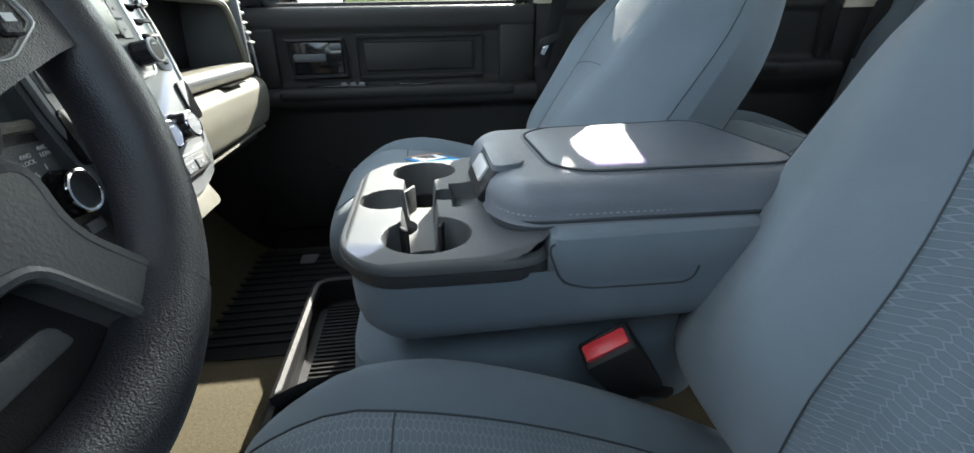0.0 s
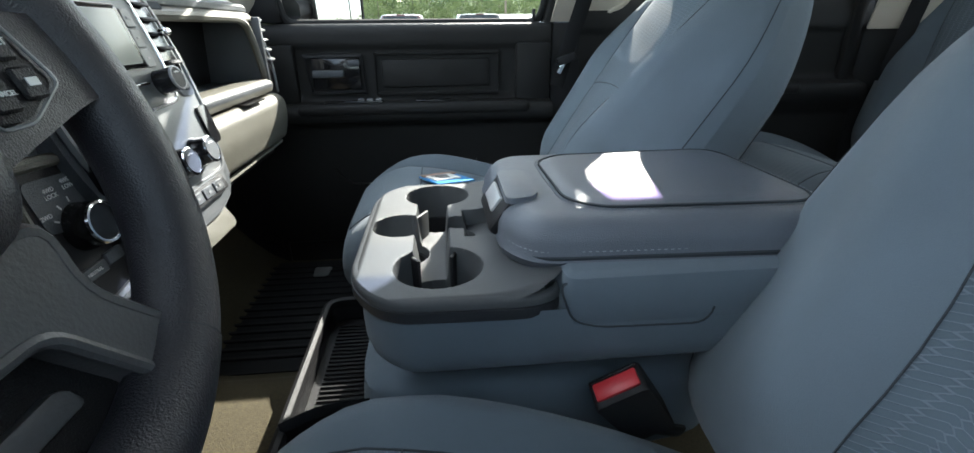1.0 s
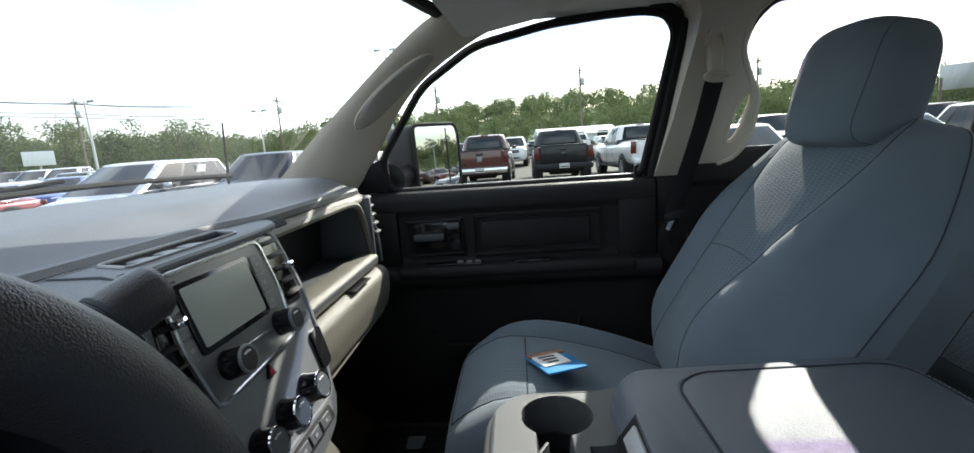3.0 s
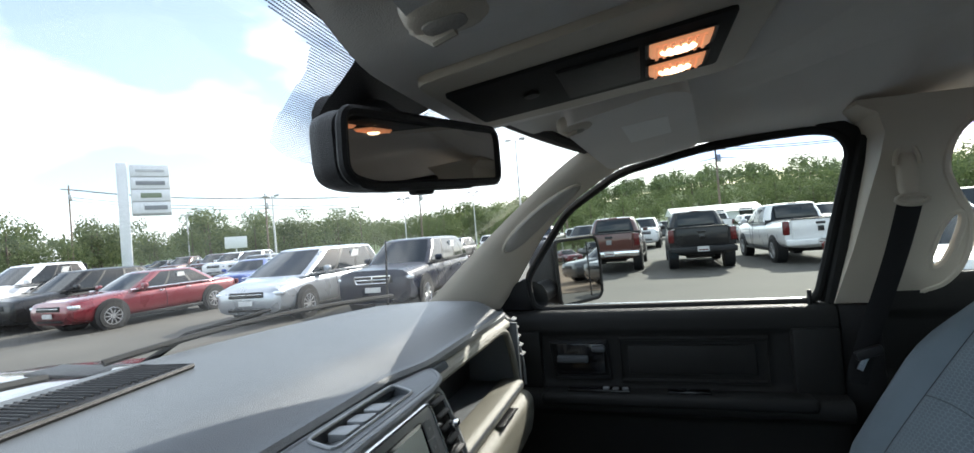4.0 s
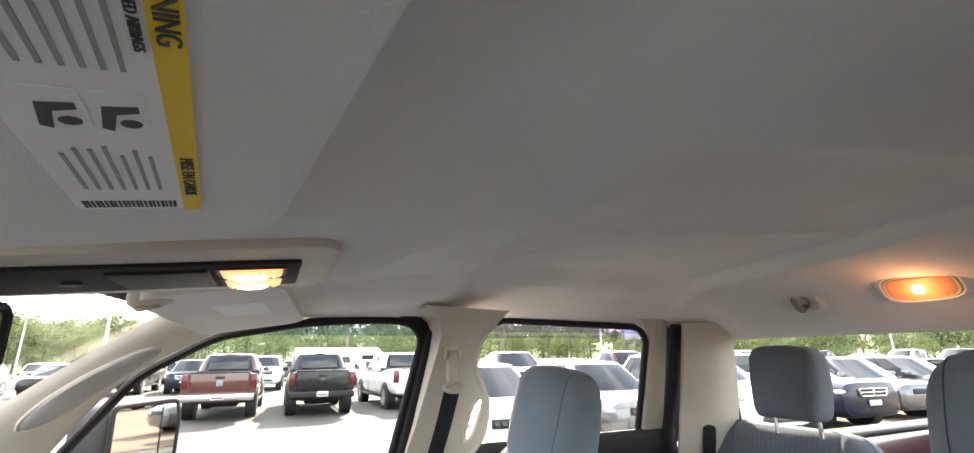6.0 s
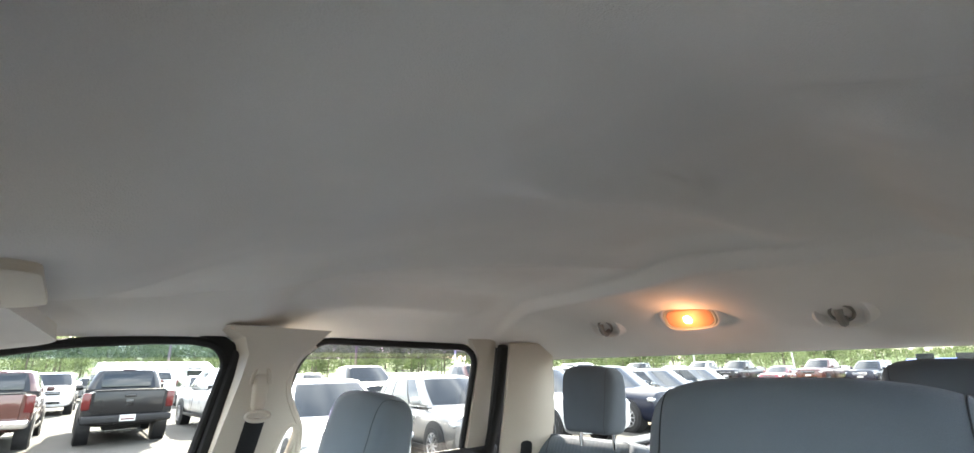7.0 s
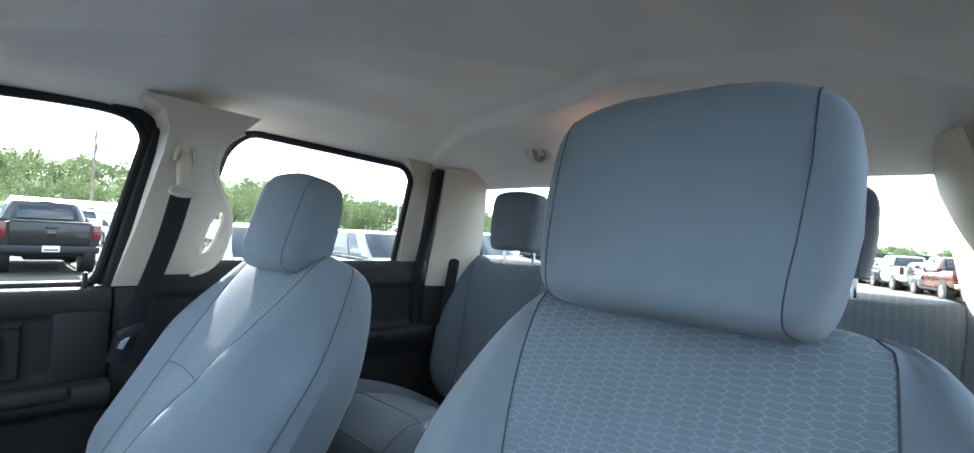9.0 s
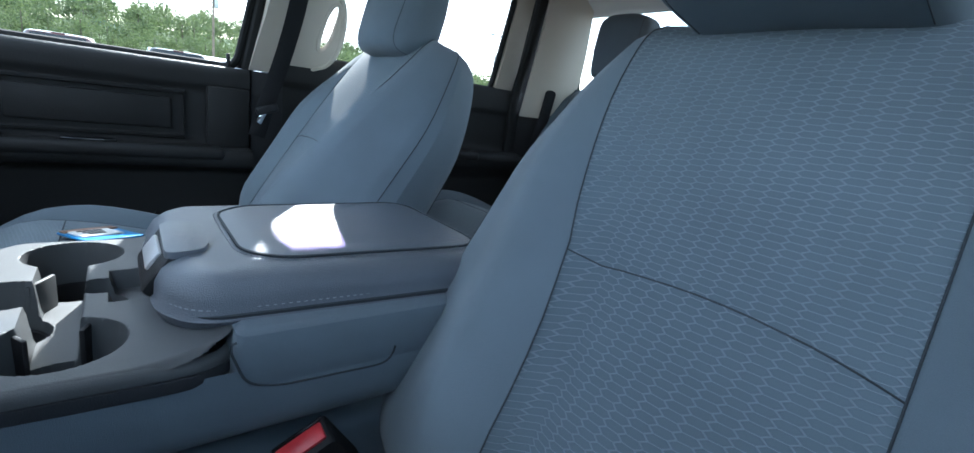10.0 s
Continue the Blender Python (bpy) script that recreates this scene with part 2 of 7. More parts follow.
def prism(pts, axis, a, b, r=0.0, seg=2):
    """A polygon in the plane across axis, drawn out from a to b."""
    bm = bmesh.new()
    put3 = {"x": lambda p, q: (q, p[0], p[1]), "y": lambda p, q: (p[0], q, p[1]), "z": lambda p, q: (p[0], p[1], q)}[axis]
    lo, hi = [bm.verts.new(put3(p, a)) for p in pts], [bm.verts.new(put3(p, b)) for p in pts]
    bm.faces.new(lo), bm.faces.new(hi)
    for k in range(len(pts)):
        j = (k + 1) % len(pts)
        bm.faces.new((lo[k], lo[j], hi[j], hi[k]))
    if r:
        bmesh.ops.bevel(bm, geom=bm.edges, offset=r, segments=seg, profile=0.5, affect="EDGES", clamp_overlap=True)
    return bm


def smooth_poly(pts, rad, seg=4):
    """A polygon with rounded corners."""
    out, n = [], len(pts)
    for k in range(n):
        p, a, b = Vector(pts[k]), Vector(pts[k - 1]), Vector(pts[(k + 1) % n])
        ra = min(rad, 0.45 * (a - p).length, 0.45 * (b - p).length)
        s, e = p + (a - p).normalized() * ra, p + (b - p).normalized() * ra
        for i in range(seg + 1):
            t = i / seg
            out.append(tuple(s * (1 - t) ** 2 + p * 2 * t * (1 - t) + e * t * t))
    return out


def spline(pts, n):
    """n points on a smooth curve through pts."""
    P = [Vector(p) for p in pts]
    P = [2 * P[0] - P[1]] + P + [2 * P[-1] - P[-2]]
    out = []
    m = len(P) - 3
    for k in range(n):
        u = k / (n - 1) * m
        i = min(int(u), m - 1)
        t = u - i
        a, b, c, d = P[i : i + 4]
        out.append(0.5 * (2 * b + (c - a) * t + (2 * a - 5 * b + 4 * c - d) * t * t + (3 * b - a - 3 * c + d) * t**3))
    return out


def tube(pts, r, seg=8, closed=False, flat=1.0, up=None):
    """A round or flattened bar along pts; r may be a list."""
    bm = bmesh.new()
    P = [Vector(p) for p in pts]
    n = len(P)
    rings = []
    ref = Vector(up) if up is not None else None
    prev = None
    for k in range(n):
        a, b = P[k - 1] if (k or closed) else P[0], P[(k + 1) % n] if (k < n - 1 or closed) else P[-1]
        t = (b - a).normalized()
        if ref is not None:
            u = (ref - t * ref.dot(t)).normalized()
        elif prev is None:
            u = t.orthogonal().normalized()
        else:
            u = (prev - t * prev.dot(t)).normalized()
        prev = u
        v = t.cross(u)
        rr = r[k] if isinstance(r, (list, tuple)) else r
        rings.append([bm.verts.new(P[k] + rr * (math.cos(q) * u * flat + math.sin(q) * v)) for q in (2 * math.pi * i / seg for i in range(seg))])
    for k in range(n if closed else n - 1):
        A, B = rings[k], rings[(k + 1) % n]
        for i in range(seg):
            bm.faces.new((A[i], A[(i + 1) % seg], B[(i + 1) % seg], B[i]))
    if not closed:
        bm.faces.new(rings[0][::-1]), bm.faces.new(rings[-1])
    return bm


def lathe(profile, seg=24, m=None, top=True):
    """Profile rows of (radius, height) turned about z."""
    bm = bmesh.new()
    rings = []
    for r, z in profile:
        rings.append([bm.verts.new((r * math.cos(a), r * math.sin(a), z)) for a in (2 * math.pi * i / seg for i in range(seg))] if r > 1e-6 else [bm.verts.new((0, 0, z))])
    for A, B in zip(rings, rings[1:]):
        for i in range(seg):
            j = (i + 1) % seg
            if len(A) == 1 and len(B) == 1:
                continue
            if len(A) == 1:
                bm.faces.new((A[0], B[i], B[j]))
            elif len(B) == 1:
                bm.faces.new((A[i], A[j], B[0]))
            else:
                bm.faces.new((A[i], A[j], B[j], B[i]))
    for R in (rings[0], rings[-1]):
        if len(R) > 1 and (top or R is not rings[0]):
            bm.faces.new(R)
    if m is not None:
        bm.transform(m)
    return bm


def axis_m(at, direction):
    return Matrix.Translation(at) @ Vector(direction).to_track_quat("Z", "Y").to_matrix().to_4x4()


def blob(sx, sy, sz, p=4.0, nu=28, nv=18, warp=None, at=(0, 0, 0)):
    """A rounded block: a superellipsoid."""
    bm = bmesh.new()

    def sp(c, e):
        return math.copysign(abs(c) ** e, c)

    e = 2 / p
    rings = []
    for j in range(1, nv):
        th = -math.pi / 2 + math.pi * j / nv
        th = math.copysign(abs(th / (math.pi / 2)) ** 0.8, th) * math.pi / 2
        rings.append([Vector((sx * sp(math.cos(th), e) * sp(math.cos(ph), e), sy * sp(math.cos(th), e) * sp(math.sin(ph), e), sz * sp(math.sin(th), e))) for ph in (2 * math.pi * (i + 0.5) / nu for i in range(nu))])
    lo, hi = Vector((0, 0, -sz)), Vector((0, 0, sz))
    W = warp or (lambda q: q)
    V = [[bm.verts.new(W(q) + Vector(at)) for q in R] for R in rings]
    a, b = bm.verts.new(W(lo) + Vector(at)), bm.verts.new(W(hi) + Vector(at))
    for A, B in zip(V, V[1:]):
        for i in range(nu):
            bm.faces.new((A[i], A[(i + 1) % nu], B[(i + 1) % nu], B[i]))
    for i in range(nu):
        bm.faces.new((a, V[0][(i + 1) % nu], V[0][i]))
        bm.faces.new((b, V[-1][i], V[-1][(i + 1) % nu]))
    return bm


def sheet(fn, nu, nv, thick=0.0):
    """A surface fn(u, v) with u, v from 0 to 1; thick: its depth along its normals."""
    bm = bmesh.new()
    V = [[bm.verts.new(fn(i / nu, j / nv)) for j in range(nv + 1)] for i in range(nu + 1)]
    for i in range(nu):
        for j in range(nv):
            bm.faces.new((V[i][j], V[i + 1][j], V[i + 1][j + 1], V[i][j + 1]))
    if thick:
        bmesh.ops.recalc_face_normals(bm, faces=bm.faces)
        bmesh.ops.solidify(bm, geom=bm.faces, thickness=thick)
    return bm


def rings_split(rings, key, caps=True):
    """Skins a stack of rings; key(k, i) names the piece that each face belongs to."""
    out = {}
    verts = {}

    def vert(name, k, i):
        if (name, k, i) not in verts:
            verts[name, k, i] = out[name].verts.new(rings[k][i])
        return verts[name, k, i]

    n = len(rings[0])
    for k in range(len(rings) - 1):
        for i in range(n):
            name = key(k, i)
            out.setdefault(name, bmesh.new())
            j = (i + 1) % n
            out[name].faces.new((vert(name, k, i), vert(name, k, j), vert(name, k + 1, j), vert(name, k + 1, i)))
    if caps:
        for k in (0, len(rings) - 1):
            name = key(0, 0)
            out[name].faces.new([vert(name, k, i) for i in range(n)])
    return out


def text(name, body, size, m, mtx, parent, depth=0.0003):
    cu = bpy.data.curves.new("txt", "FONT")
    cu.body, cu.size, cu.extrude, cu.align_x, cu.align_y = body, size, depth, "CENTER", "CENTER"
    ob = bpy.data.objects.new("txt", cu)
    scene.collection.objects.link(ob)
    bpy.context.view_layer.update()
    me = ob.evaluated_get(bpy.context.evaluated_depsgraph_get()).to_mesh()
    bm = bmesh.new()
    bm.from_mesh(me)
    bpy.data.objects.remove(ob)
    bm.transform(mtx)
    return part(name, bm, m, parent)


def smooth01(a, b, x):
    t = min(1, max(0, (x - a) / (b - a)))
    return t * t * (3 - 2 * t)

# ---- cab shell ----
SILL, TOP = 1.468, 1.852


def Y(z):
    """Half width of the cab's inner side at the height z."""
    return 0.845 - 0.37 * (max(z, SILL) - SILL)


def roof_z(x, y):
    q = abs(y) / 0.71
    mid = 1.935 + 0.048 * smooth01(0.12, 0.7, x)
    front = smooth01(-0.29, 0.28, x)
    z = 1.872 + (mid - 1.872) * front
    # rear header: a rounded step past the crease, then a steep face down to the rear window
    crease = 0.955 + 0.24 * abs(y + 0.16) - 0.05 * math.exp(-(((y + 0.16) / 0.12) ** 2))
    z += (1.815 - z) * (0.18 * smooth01(crease, crease + 0.03, x) + 0.82 * min(1.0, max(0.0, (x - crease) / max(0.05, 1.4 - crease))) ** 2.2)
    edge = 1.866 if x < 1.15 else 1.866 - 0.054 * smooth01(1.15, 1.42, x)
    fall = max(0.0, (q - 0.66) / 0.34)
    if z > edge:
        z = z + (edge - z) * min(1, fall) ** 1.3
    # pressed ribs and hollows in the felt
    body = smooth01(0.05, 0.2, x) * (1 - smooth01(crease - 0.12, crease, x)) * (1 - smooth01(0.8, 0.95, q))
    z += 0.016 * smooth01(-0.05, 0.05, x - 0.36 - 0.12 * y) * body
    z -= 0.026 * math.exp(-(((y + 0.3 + 0.12 * (x - 0.5)) / 0.05) ** 2)) * smooth01(0.3, 0.42, x) * body
    z -= 0.02 * math.exp(-(((y - 0.34 + 0.62 * (x - 0.3)) / 0.035) ** 2)) * body
    z += 0.018 * math.exp(-(((y - 0.46 + 0.5 * (x - 0.2)) / 0.06) ** 2)) * body
    z -= 0.026 * math.exp(-(((abs(y) - 0.54) / 0.045) ** 2)) * smooth01(0.42, 0.5, x) * (1 - smooth01(0.95, 1.08, x))
    z -= 0.02 * smooth01(0.44, 0.36, x) * smooth01(0.05, 0.15, x) * math.exp(-(((abs(y) - 0.56) / 0.08) ** 2))
    z += 0.006 * math.exp(-(((x - 0.14 - 0.25 * abs(y)) / 0.05) ** 2)) * (1 - q)
    # drawn down to the overhead console
    b = (1 - smooth01(0.125, 0.27, abs(y + 0.01))) * (1 - smooth01(0.05, 0.26, x))
    z = z * (1 - b) + b * (1.854 + 0.098 * (x + 0.1))
    # pockets that the folded visors lie in
    return z + 0.032 * smooth01(0.17, 0.2, abs(y)) * (1 - smooth01(0.6, 0.66, abs(y))) * smooth01(-0.26, -0.2, x) * (1 - smooth01(0.02, 0.14, x))


bm = sheet(lambda u, v: (-0.28 + 0.12 * (abs(2 * v - 1) ** 2.2) + u * (1.70 - 0.12 * (abs(2 * v - 1) ** 2.2)), -0.71 + 1.42 * v, roof_z(-0.28 + 0.12 * (abs(2 * v - 1) ** 2.2) + u * (1.70 - 0.12 * (abs(2 * v - 1) ** 2.2)), -0.71 + 1.42 * v)), 150, 90)
tagged(part("ceiling", bm, "liner", angle=60), "light grey felt headliner with pressed ribs", "headliner", "", "structure")
bm = sheet(lambda u, v: (-0.25 + 0.1 * (2 * v - 1) ** 2 * (1 - u) + 1.72 * u, -0.72 + 1.44 * v, 2.075 - 0.1 * abs(2 * v - 1) ** 3 - 0.05 * abs(2 * u - 1) ** 4), 16, 16, 0.01)
M["paint"] = mat("dark truck paint", (0.05, 0.012, 0.014), 0.25, coat=1.0, var=0.05, metal=0.2)
tagged(part("roof_panel", bm, "paint"), "dark painted steel roof of the truck", "roof", "", "structure")

# floor with the tunnel hump
bm = sheet(lambda u, v: (-0.85 + 2.35 * u, -0.82 + 1.64 * v, 0.775 + 0.13 * math.exp(-(((-0.82 + 1.64 * v + 0.06) / 0.24) ** 4)) * (1 - smooth01(-0.1, 0.3, -0.85 + 2.35 * u)) + 0.35 * smooth01(-0.45, -0.85, -0.85 + 2.35 * u)), 50, 40, 0.02)
tagged(part("floor", bm, "carpet"), "brown grey carpet on the cab floor", "floor", "", "structure")


part_fw = [("firewall", rbox(0.03, 1.72, 0.75, (-0.86, 0, 1.1), 0.004)), ("kick_panel", rbox(0.42, 0.02, 0.72, (-0.68, 0.8, 1.12), 0.006)), ("kick_panel", rbox(0.42, 0.02, 0.72, (-0.68, -0.8, 1.12), 0.006)), ("sill_panel", rbox(2.3, 0.1, 0.14, (0.32, 0.85, 0.79), 0.01)), ("sill_panel", rbox(2.3, 0.1, 0.14, (0.32, -0.85, 0.79), 0.01))]
for nm_, b_ in part_fw:
    tagged(part(nm_, b_, "black"), "black panel closing the cab floor's edge", "panel", "", "structure")

def side_slab(pts, thick=0.05, inset=0.0, r=0.006, grow=0.0):
    """A panel in the slanted plane of the side windows; pts are (x, z); built for +y."""
    bm = bmesh.new()
    a = [bm.verts.new((x, Y(z) - inset - grow * max(0, z - SILL), z)) for x, z in pts]
    b = [bm.verts.new((x, Y(z) - inset + thick, z)) for x, z in pts]
    bm.faces.new(a), bm.faces.new(b)
    n = len(pts)
    for k in range(n):
        bm.faces.new((a[k], a[(k + 1) % n], b[(k + 1) % n], b[k]))
    if r:
        bmesh.ops.bevel(bm, geom=[e for e in bm.edges], offset=r, segments=2, profile=0.5, affect="EDGES", clamp_overlap=True)
    return bm


def mirrored(bm, s):
    if s < 0:
        bm.transform(Matrix.Diagonal((1, -1, 1, 1)))
    return bm


FRONT_OPEN = [(-0.395, SILL), (-0.4, 1.56), (-0.26, 1.738), (-0.12, 1.82), (0.06, 1.853), (0.2, 1.863), (0.285, 1.864), (0.335, 1.854), (0.362, 1.815), (0.31, SILL)]
REAR_OPEN = [(0.49, SILL + 0.035), (0.51, 1.7), (0.53, 1.82), (0.575, 1.87), (1.08, 1.857), (1.124, 1.82), (1.15, SILL + 0.035)]


def door(s, front):
    """A door, its lining, window frame, seals and glass. s: +1 for the passenger's side."""
    name = "door"
    x0, x1 = (-0.5, 0.335) if front else (0.42, 1.29)
    top = SILL if front else SILL + 0.035
    d = thing(name, (0.5 * (x0 + x1), s * 0.83, 0.8), "black moulded cab door lining with grey pull handle and armrest" if front else "black moulded rear cab door lining below a window", "door", "", "structure")
    # lining: a moulded profile drawn along the door
    prof = [(0.905, top - 0.01), (0.905, 0.84), (0.79, 0.84), (0.785, 1.0), (0.79, 1.2), (0.752, 1.212), (0.744, 1.236), (0.752, 1.258), (0.8, 1.264), (0.812, 1.28), (0.812, 1.4), (0.802, 1.415), (0.802, top - 0.02), (0.815, top - 0.002), (0.845, top)]
    if not front:
        prof = [(p[0], p[1] + (0.035 if p[1] > 1.2 else 0)) if p[1] != top else p for p in prof]
        prof[0] = (0.905, top - 0.01)
    part("lining", mirrored(prism(smooth_poly(prof, 0.012, 3), "x", x0, x1), s), "door", d)
    if front:
        ends = [(x0 + 0.0, x0 + 0.13), (x1 - 0.1, x1)]
        for a, b in ends:
            part("lining_end", mirrored(rbox(b - a, 0.03, 0.155, ((a + b) / 2, 0.8055, 1.338), 0.008), s), "door", d)
        # pocket frame and inner panel
        part("armrest_pad", mirrored(rbox(0.64, 0.075, 0.034, (-0.05, 0.778, 1.2475), 0.014, 3), s), "door", d)
        part("pocket_frame", mirrored(tube([(-0.158, 0.806, 1.283), (-0.158, 0.806, 1.392), (0.186, 0.806, 1.392), (0.186, 0.806, 1.283)], 0.006, 6, True), s), "door", d)
        part("pocket_panel", mirrored(rbox(0.3, 0.012, 0.075, (0.01, 0.808, 1.338), 0.005), s), "door", d)
        h = part("handle_bezel", mirrored(tube([(-0.335, 0.806, 1.29), (-0.345, 0.806, 1.385), (-0.195, 0.806, 1.385), (-0.188, 0.806, 1.29)], 0.007, 6, True), s), "black", d)
        part("handle_cup", mirrored(rbox(0.13, 0.012, 0.085, (-0.265, 0.811, 1.338), 0.004), s), "gloss", d)
        part("pull_lever", mirrored(rbox(0.085, 0.016, 0.02, (-0.285, 0.798, 1.34), 0.005), s), "dash", d, "grey door pull lever")
        part("lock_knob", mirrored(rbox(0.035, 0.018, 0.018, (-0.215, 0.797, 1.368), 0.006), s), "dash", d)
        sw = part("switch_panel", mirrored(rbox(0.16, 0.035, 0.006, (-0.22, 0.778, 1.267), 0.002), s), "gloss", d, "gloss black window switch panel")
        for k in range(3):
            part("switch", mirrored(rbox(0.016, 0.014, 0.008, (-0.2 + 0.024 * k, 0.77, 1.272), 0.003), s), "bezel", sw)
        part("grip_recess", mirrored(rbox(0.1, 0.03, 0.006, (0.0, 0.778, 1.267), 0.002), s), "gloss", d)
        part("map_pocket", mirrored(prism(smooth_poly([(-0.3, 1.08), (-0.27, 1.0), (0.1, 1.0), (0.12, 1.1), (0.1, 1.03), (-0.25, 1.03)], 0.01, 2), "y", 0.768, 0.79), s), "door", d)
        part("lock_pin", mirrored(lathe([(0.005, 0), (0.005, 0.03), (0.004, 0.033), (0, 0.034)], 10, Matrix.Translation((0.288, 0.826, top))), s), "black", d)
        part("sail_panel", mirrored(side_slab([(-0.5, SILL), (-0.395, SILL), (-0.4, 1.565), (-0.5, 1.52)], 0.04, 0.012), s), "black", d)
    else:
        part("armrest_pad", mirrored(rbox(0.6, 0.075, 0.034, (0.78, 0.778, 1.28), 0.014, 3), s), "door", d)
    opening = FRONT_OPEN if front else REAR_OPEN
    rim = smooth_poly(opening, 0.035, 4)
    loop = [(x, Y(z) + 0.005, z) for x, z in rim]
    part("seal", mirrored(tube(loop, 0.0105, 8, True), s), "rubber", d, "black rubber window seal")
    part("sill_strip", mirrored(rbox((opening[-1][0] - opening[0][0]) * 0.99, 0.02, 0.012, ((opening[0][0] + opening[-1][0]) / 2, 0.862, opening[0][1] + 0.004), 0.004), s), "silver", d, "bright window sill strip")
    bm = bmesh.new()
    bm.faces.new([bm.verts.new((x, Y(z) + 0.022, z)) for x, z in rim])
    p = part("pane", mirrored(bm, s), "glass", d)
    p.visible_shadow = False
    # shade film along the top of the pane
    if front:
        film = [(-0.26, 1.728), (-0.1, 1.765), (0.06, 1.78), (0.2, 1.78), (0.355, 1.775), (0.365, 1.826), (0.345, 1.857), (0.2, 1.861), (0.06, 1.851), (-0.12, 1.818)]
    else:
        film = [(0.535, 1.826), (1.118, 1.818), (1.112, 1.828), (1.078, 1.855), (0.575, 1.868), (0.53, 1.82)]
    bm = bmesh.new()
    bm.faces.new([bm.verts.new((x, Y(z) + 0.018, z)) for x, z in film])
    part("shade_film", mirrored(bm, s), "bluefilm" if front else "tint", d, "blue shade film" if front else "purple shade film")
    if not front:
        strip = [(1.06, 1.885), (1.1, 1.862), (1.132, 1.825), (1.157, top), (1.25, top), (1.19, 1.885)]
        part("frame_strip", mirrored(side_slab(strip, 0.04, 0.012), s), "trim", d, "beige window frame strip")
        part("rear_seal", mirrored(tube([(1.25, 0.815, 0.95), (1.25, 0.805, top), (1.228, 0.728, 1.67), (1.205, 0.665, 1.862)], 0.014, 8, False, 1.6, (1, 0, 0)), s), "rubber", d, "black rubber door seal")
    else:
        part("frame_strip", mirrored(side_slab([(0.312, SILL), (0.366, 1.812), (0.356, 1.846), (0.33, 1.864), (0.28, 1.873), (0.28, 1.888), (0.336, 1.88), (0.374, 1.856), (0.386, 1.812), (0.345, SILL)], 0.035, 0.004), s), "rubber", d)
        part("rear_seal", mirrored(tube([(0.335, Y(0) - 0.012, 0.9), (0.335, Y(0) - 0.012, SILL), (0.385, Y(1.84) - 0.004, 1.84)], 0.012, 8, False, 1.3, (1, 0, 0)), s), "rubber", d, "black rubber door seal")
    return d


for s in (1, -1):
    for f in (True, False):
        door(s, f)


def pillar_a(s):
    p = thing("pillar_a", (-0.45, s * 0.72, 1.5), "light beige windscreen pillar trim with an oval grey pad", "pillar", "", "structure")
    outer = spline([(-0.735, 0.765, 1.46), (-0.66, 0.73, 1.525), (-0.45, 0.665, 1.69), (-0.215, 0.59, 1.853), (-0.1, 0.63, 1.9)], 20)
    inner = spline([(-0.5, 0.815, 1.46), (-0.43, 0.81, 1.545), (-0.285, 0.74, 1.725), (-0.1, 0.695, 1.836), (0.03, 0.705, 1.872)], 20)

    def fn(u, v):
        k = u * 19
        i = min(int(k), 18)
        t = k - i
        a, b = outer[i].lerp(outer[i + 1], t), inner[i].lerp(inner[i + 1], t)
        q = a.lerp(b, v)
        return q + Vector((0.25, -0.85, -0.3)) * 0.03 * math.sin(math.pi * v) ** 0.7

    part("trim", mirrored(sheet(fn, 24, 10, 0.012), s), "trim", p)
    nrm = Vector((0.25, -0.85, -0.3)).normalized()

    def oval(k, r):
        q = 2 * math.pi * k / 28
        return Vector(fn(0.54 + 0.115 * r * math.cos(q), 0.56 + 0.24 * r * math.sin(q)))

    bm = bmesh.new()
    rows = [[bm.verts.new(oval(k, r) + nrm * d) for k in range(28)] for r, d in ((1.0, -0.002), (1.0, 0.006), (0.9, 0.0085), (0.5, 0.009), (0.1, 0.009))]
    for A, B in zip(rows, rows[1:]):
        for k in range(28):
            bm.faces.new((A[k], A[(k + 1) % 28], B[(k + 1) % 28], B[k]))
    bm.faces.new(rows[-1])
    part("pad", mirrored(bm, s), M["pad"], p, "grey oval pad")
    part("pad_rim", mirrored(tube([oval(k, 1.06) + nrm * 0.002 for k in range(28)], 0.003, 6, True), s), "trim", p)


M["pad"] = mat("pad felt", (0.34, 0.32, 0.29), 0.95, bump=0.5)


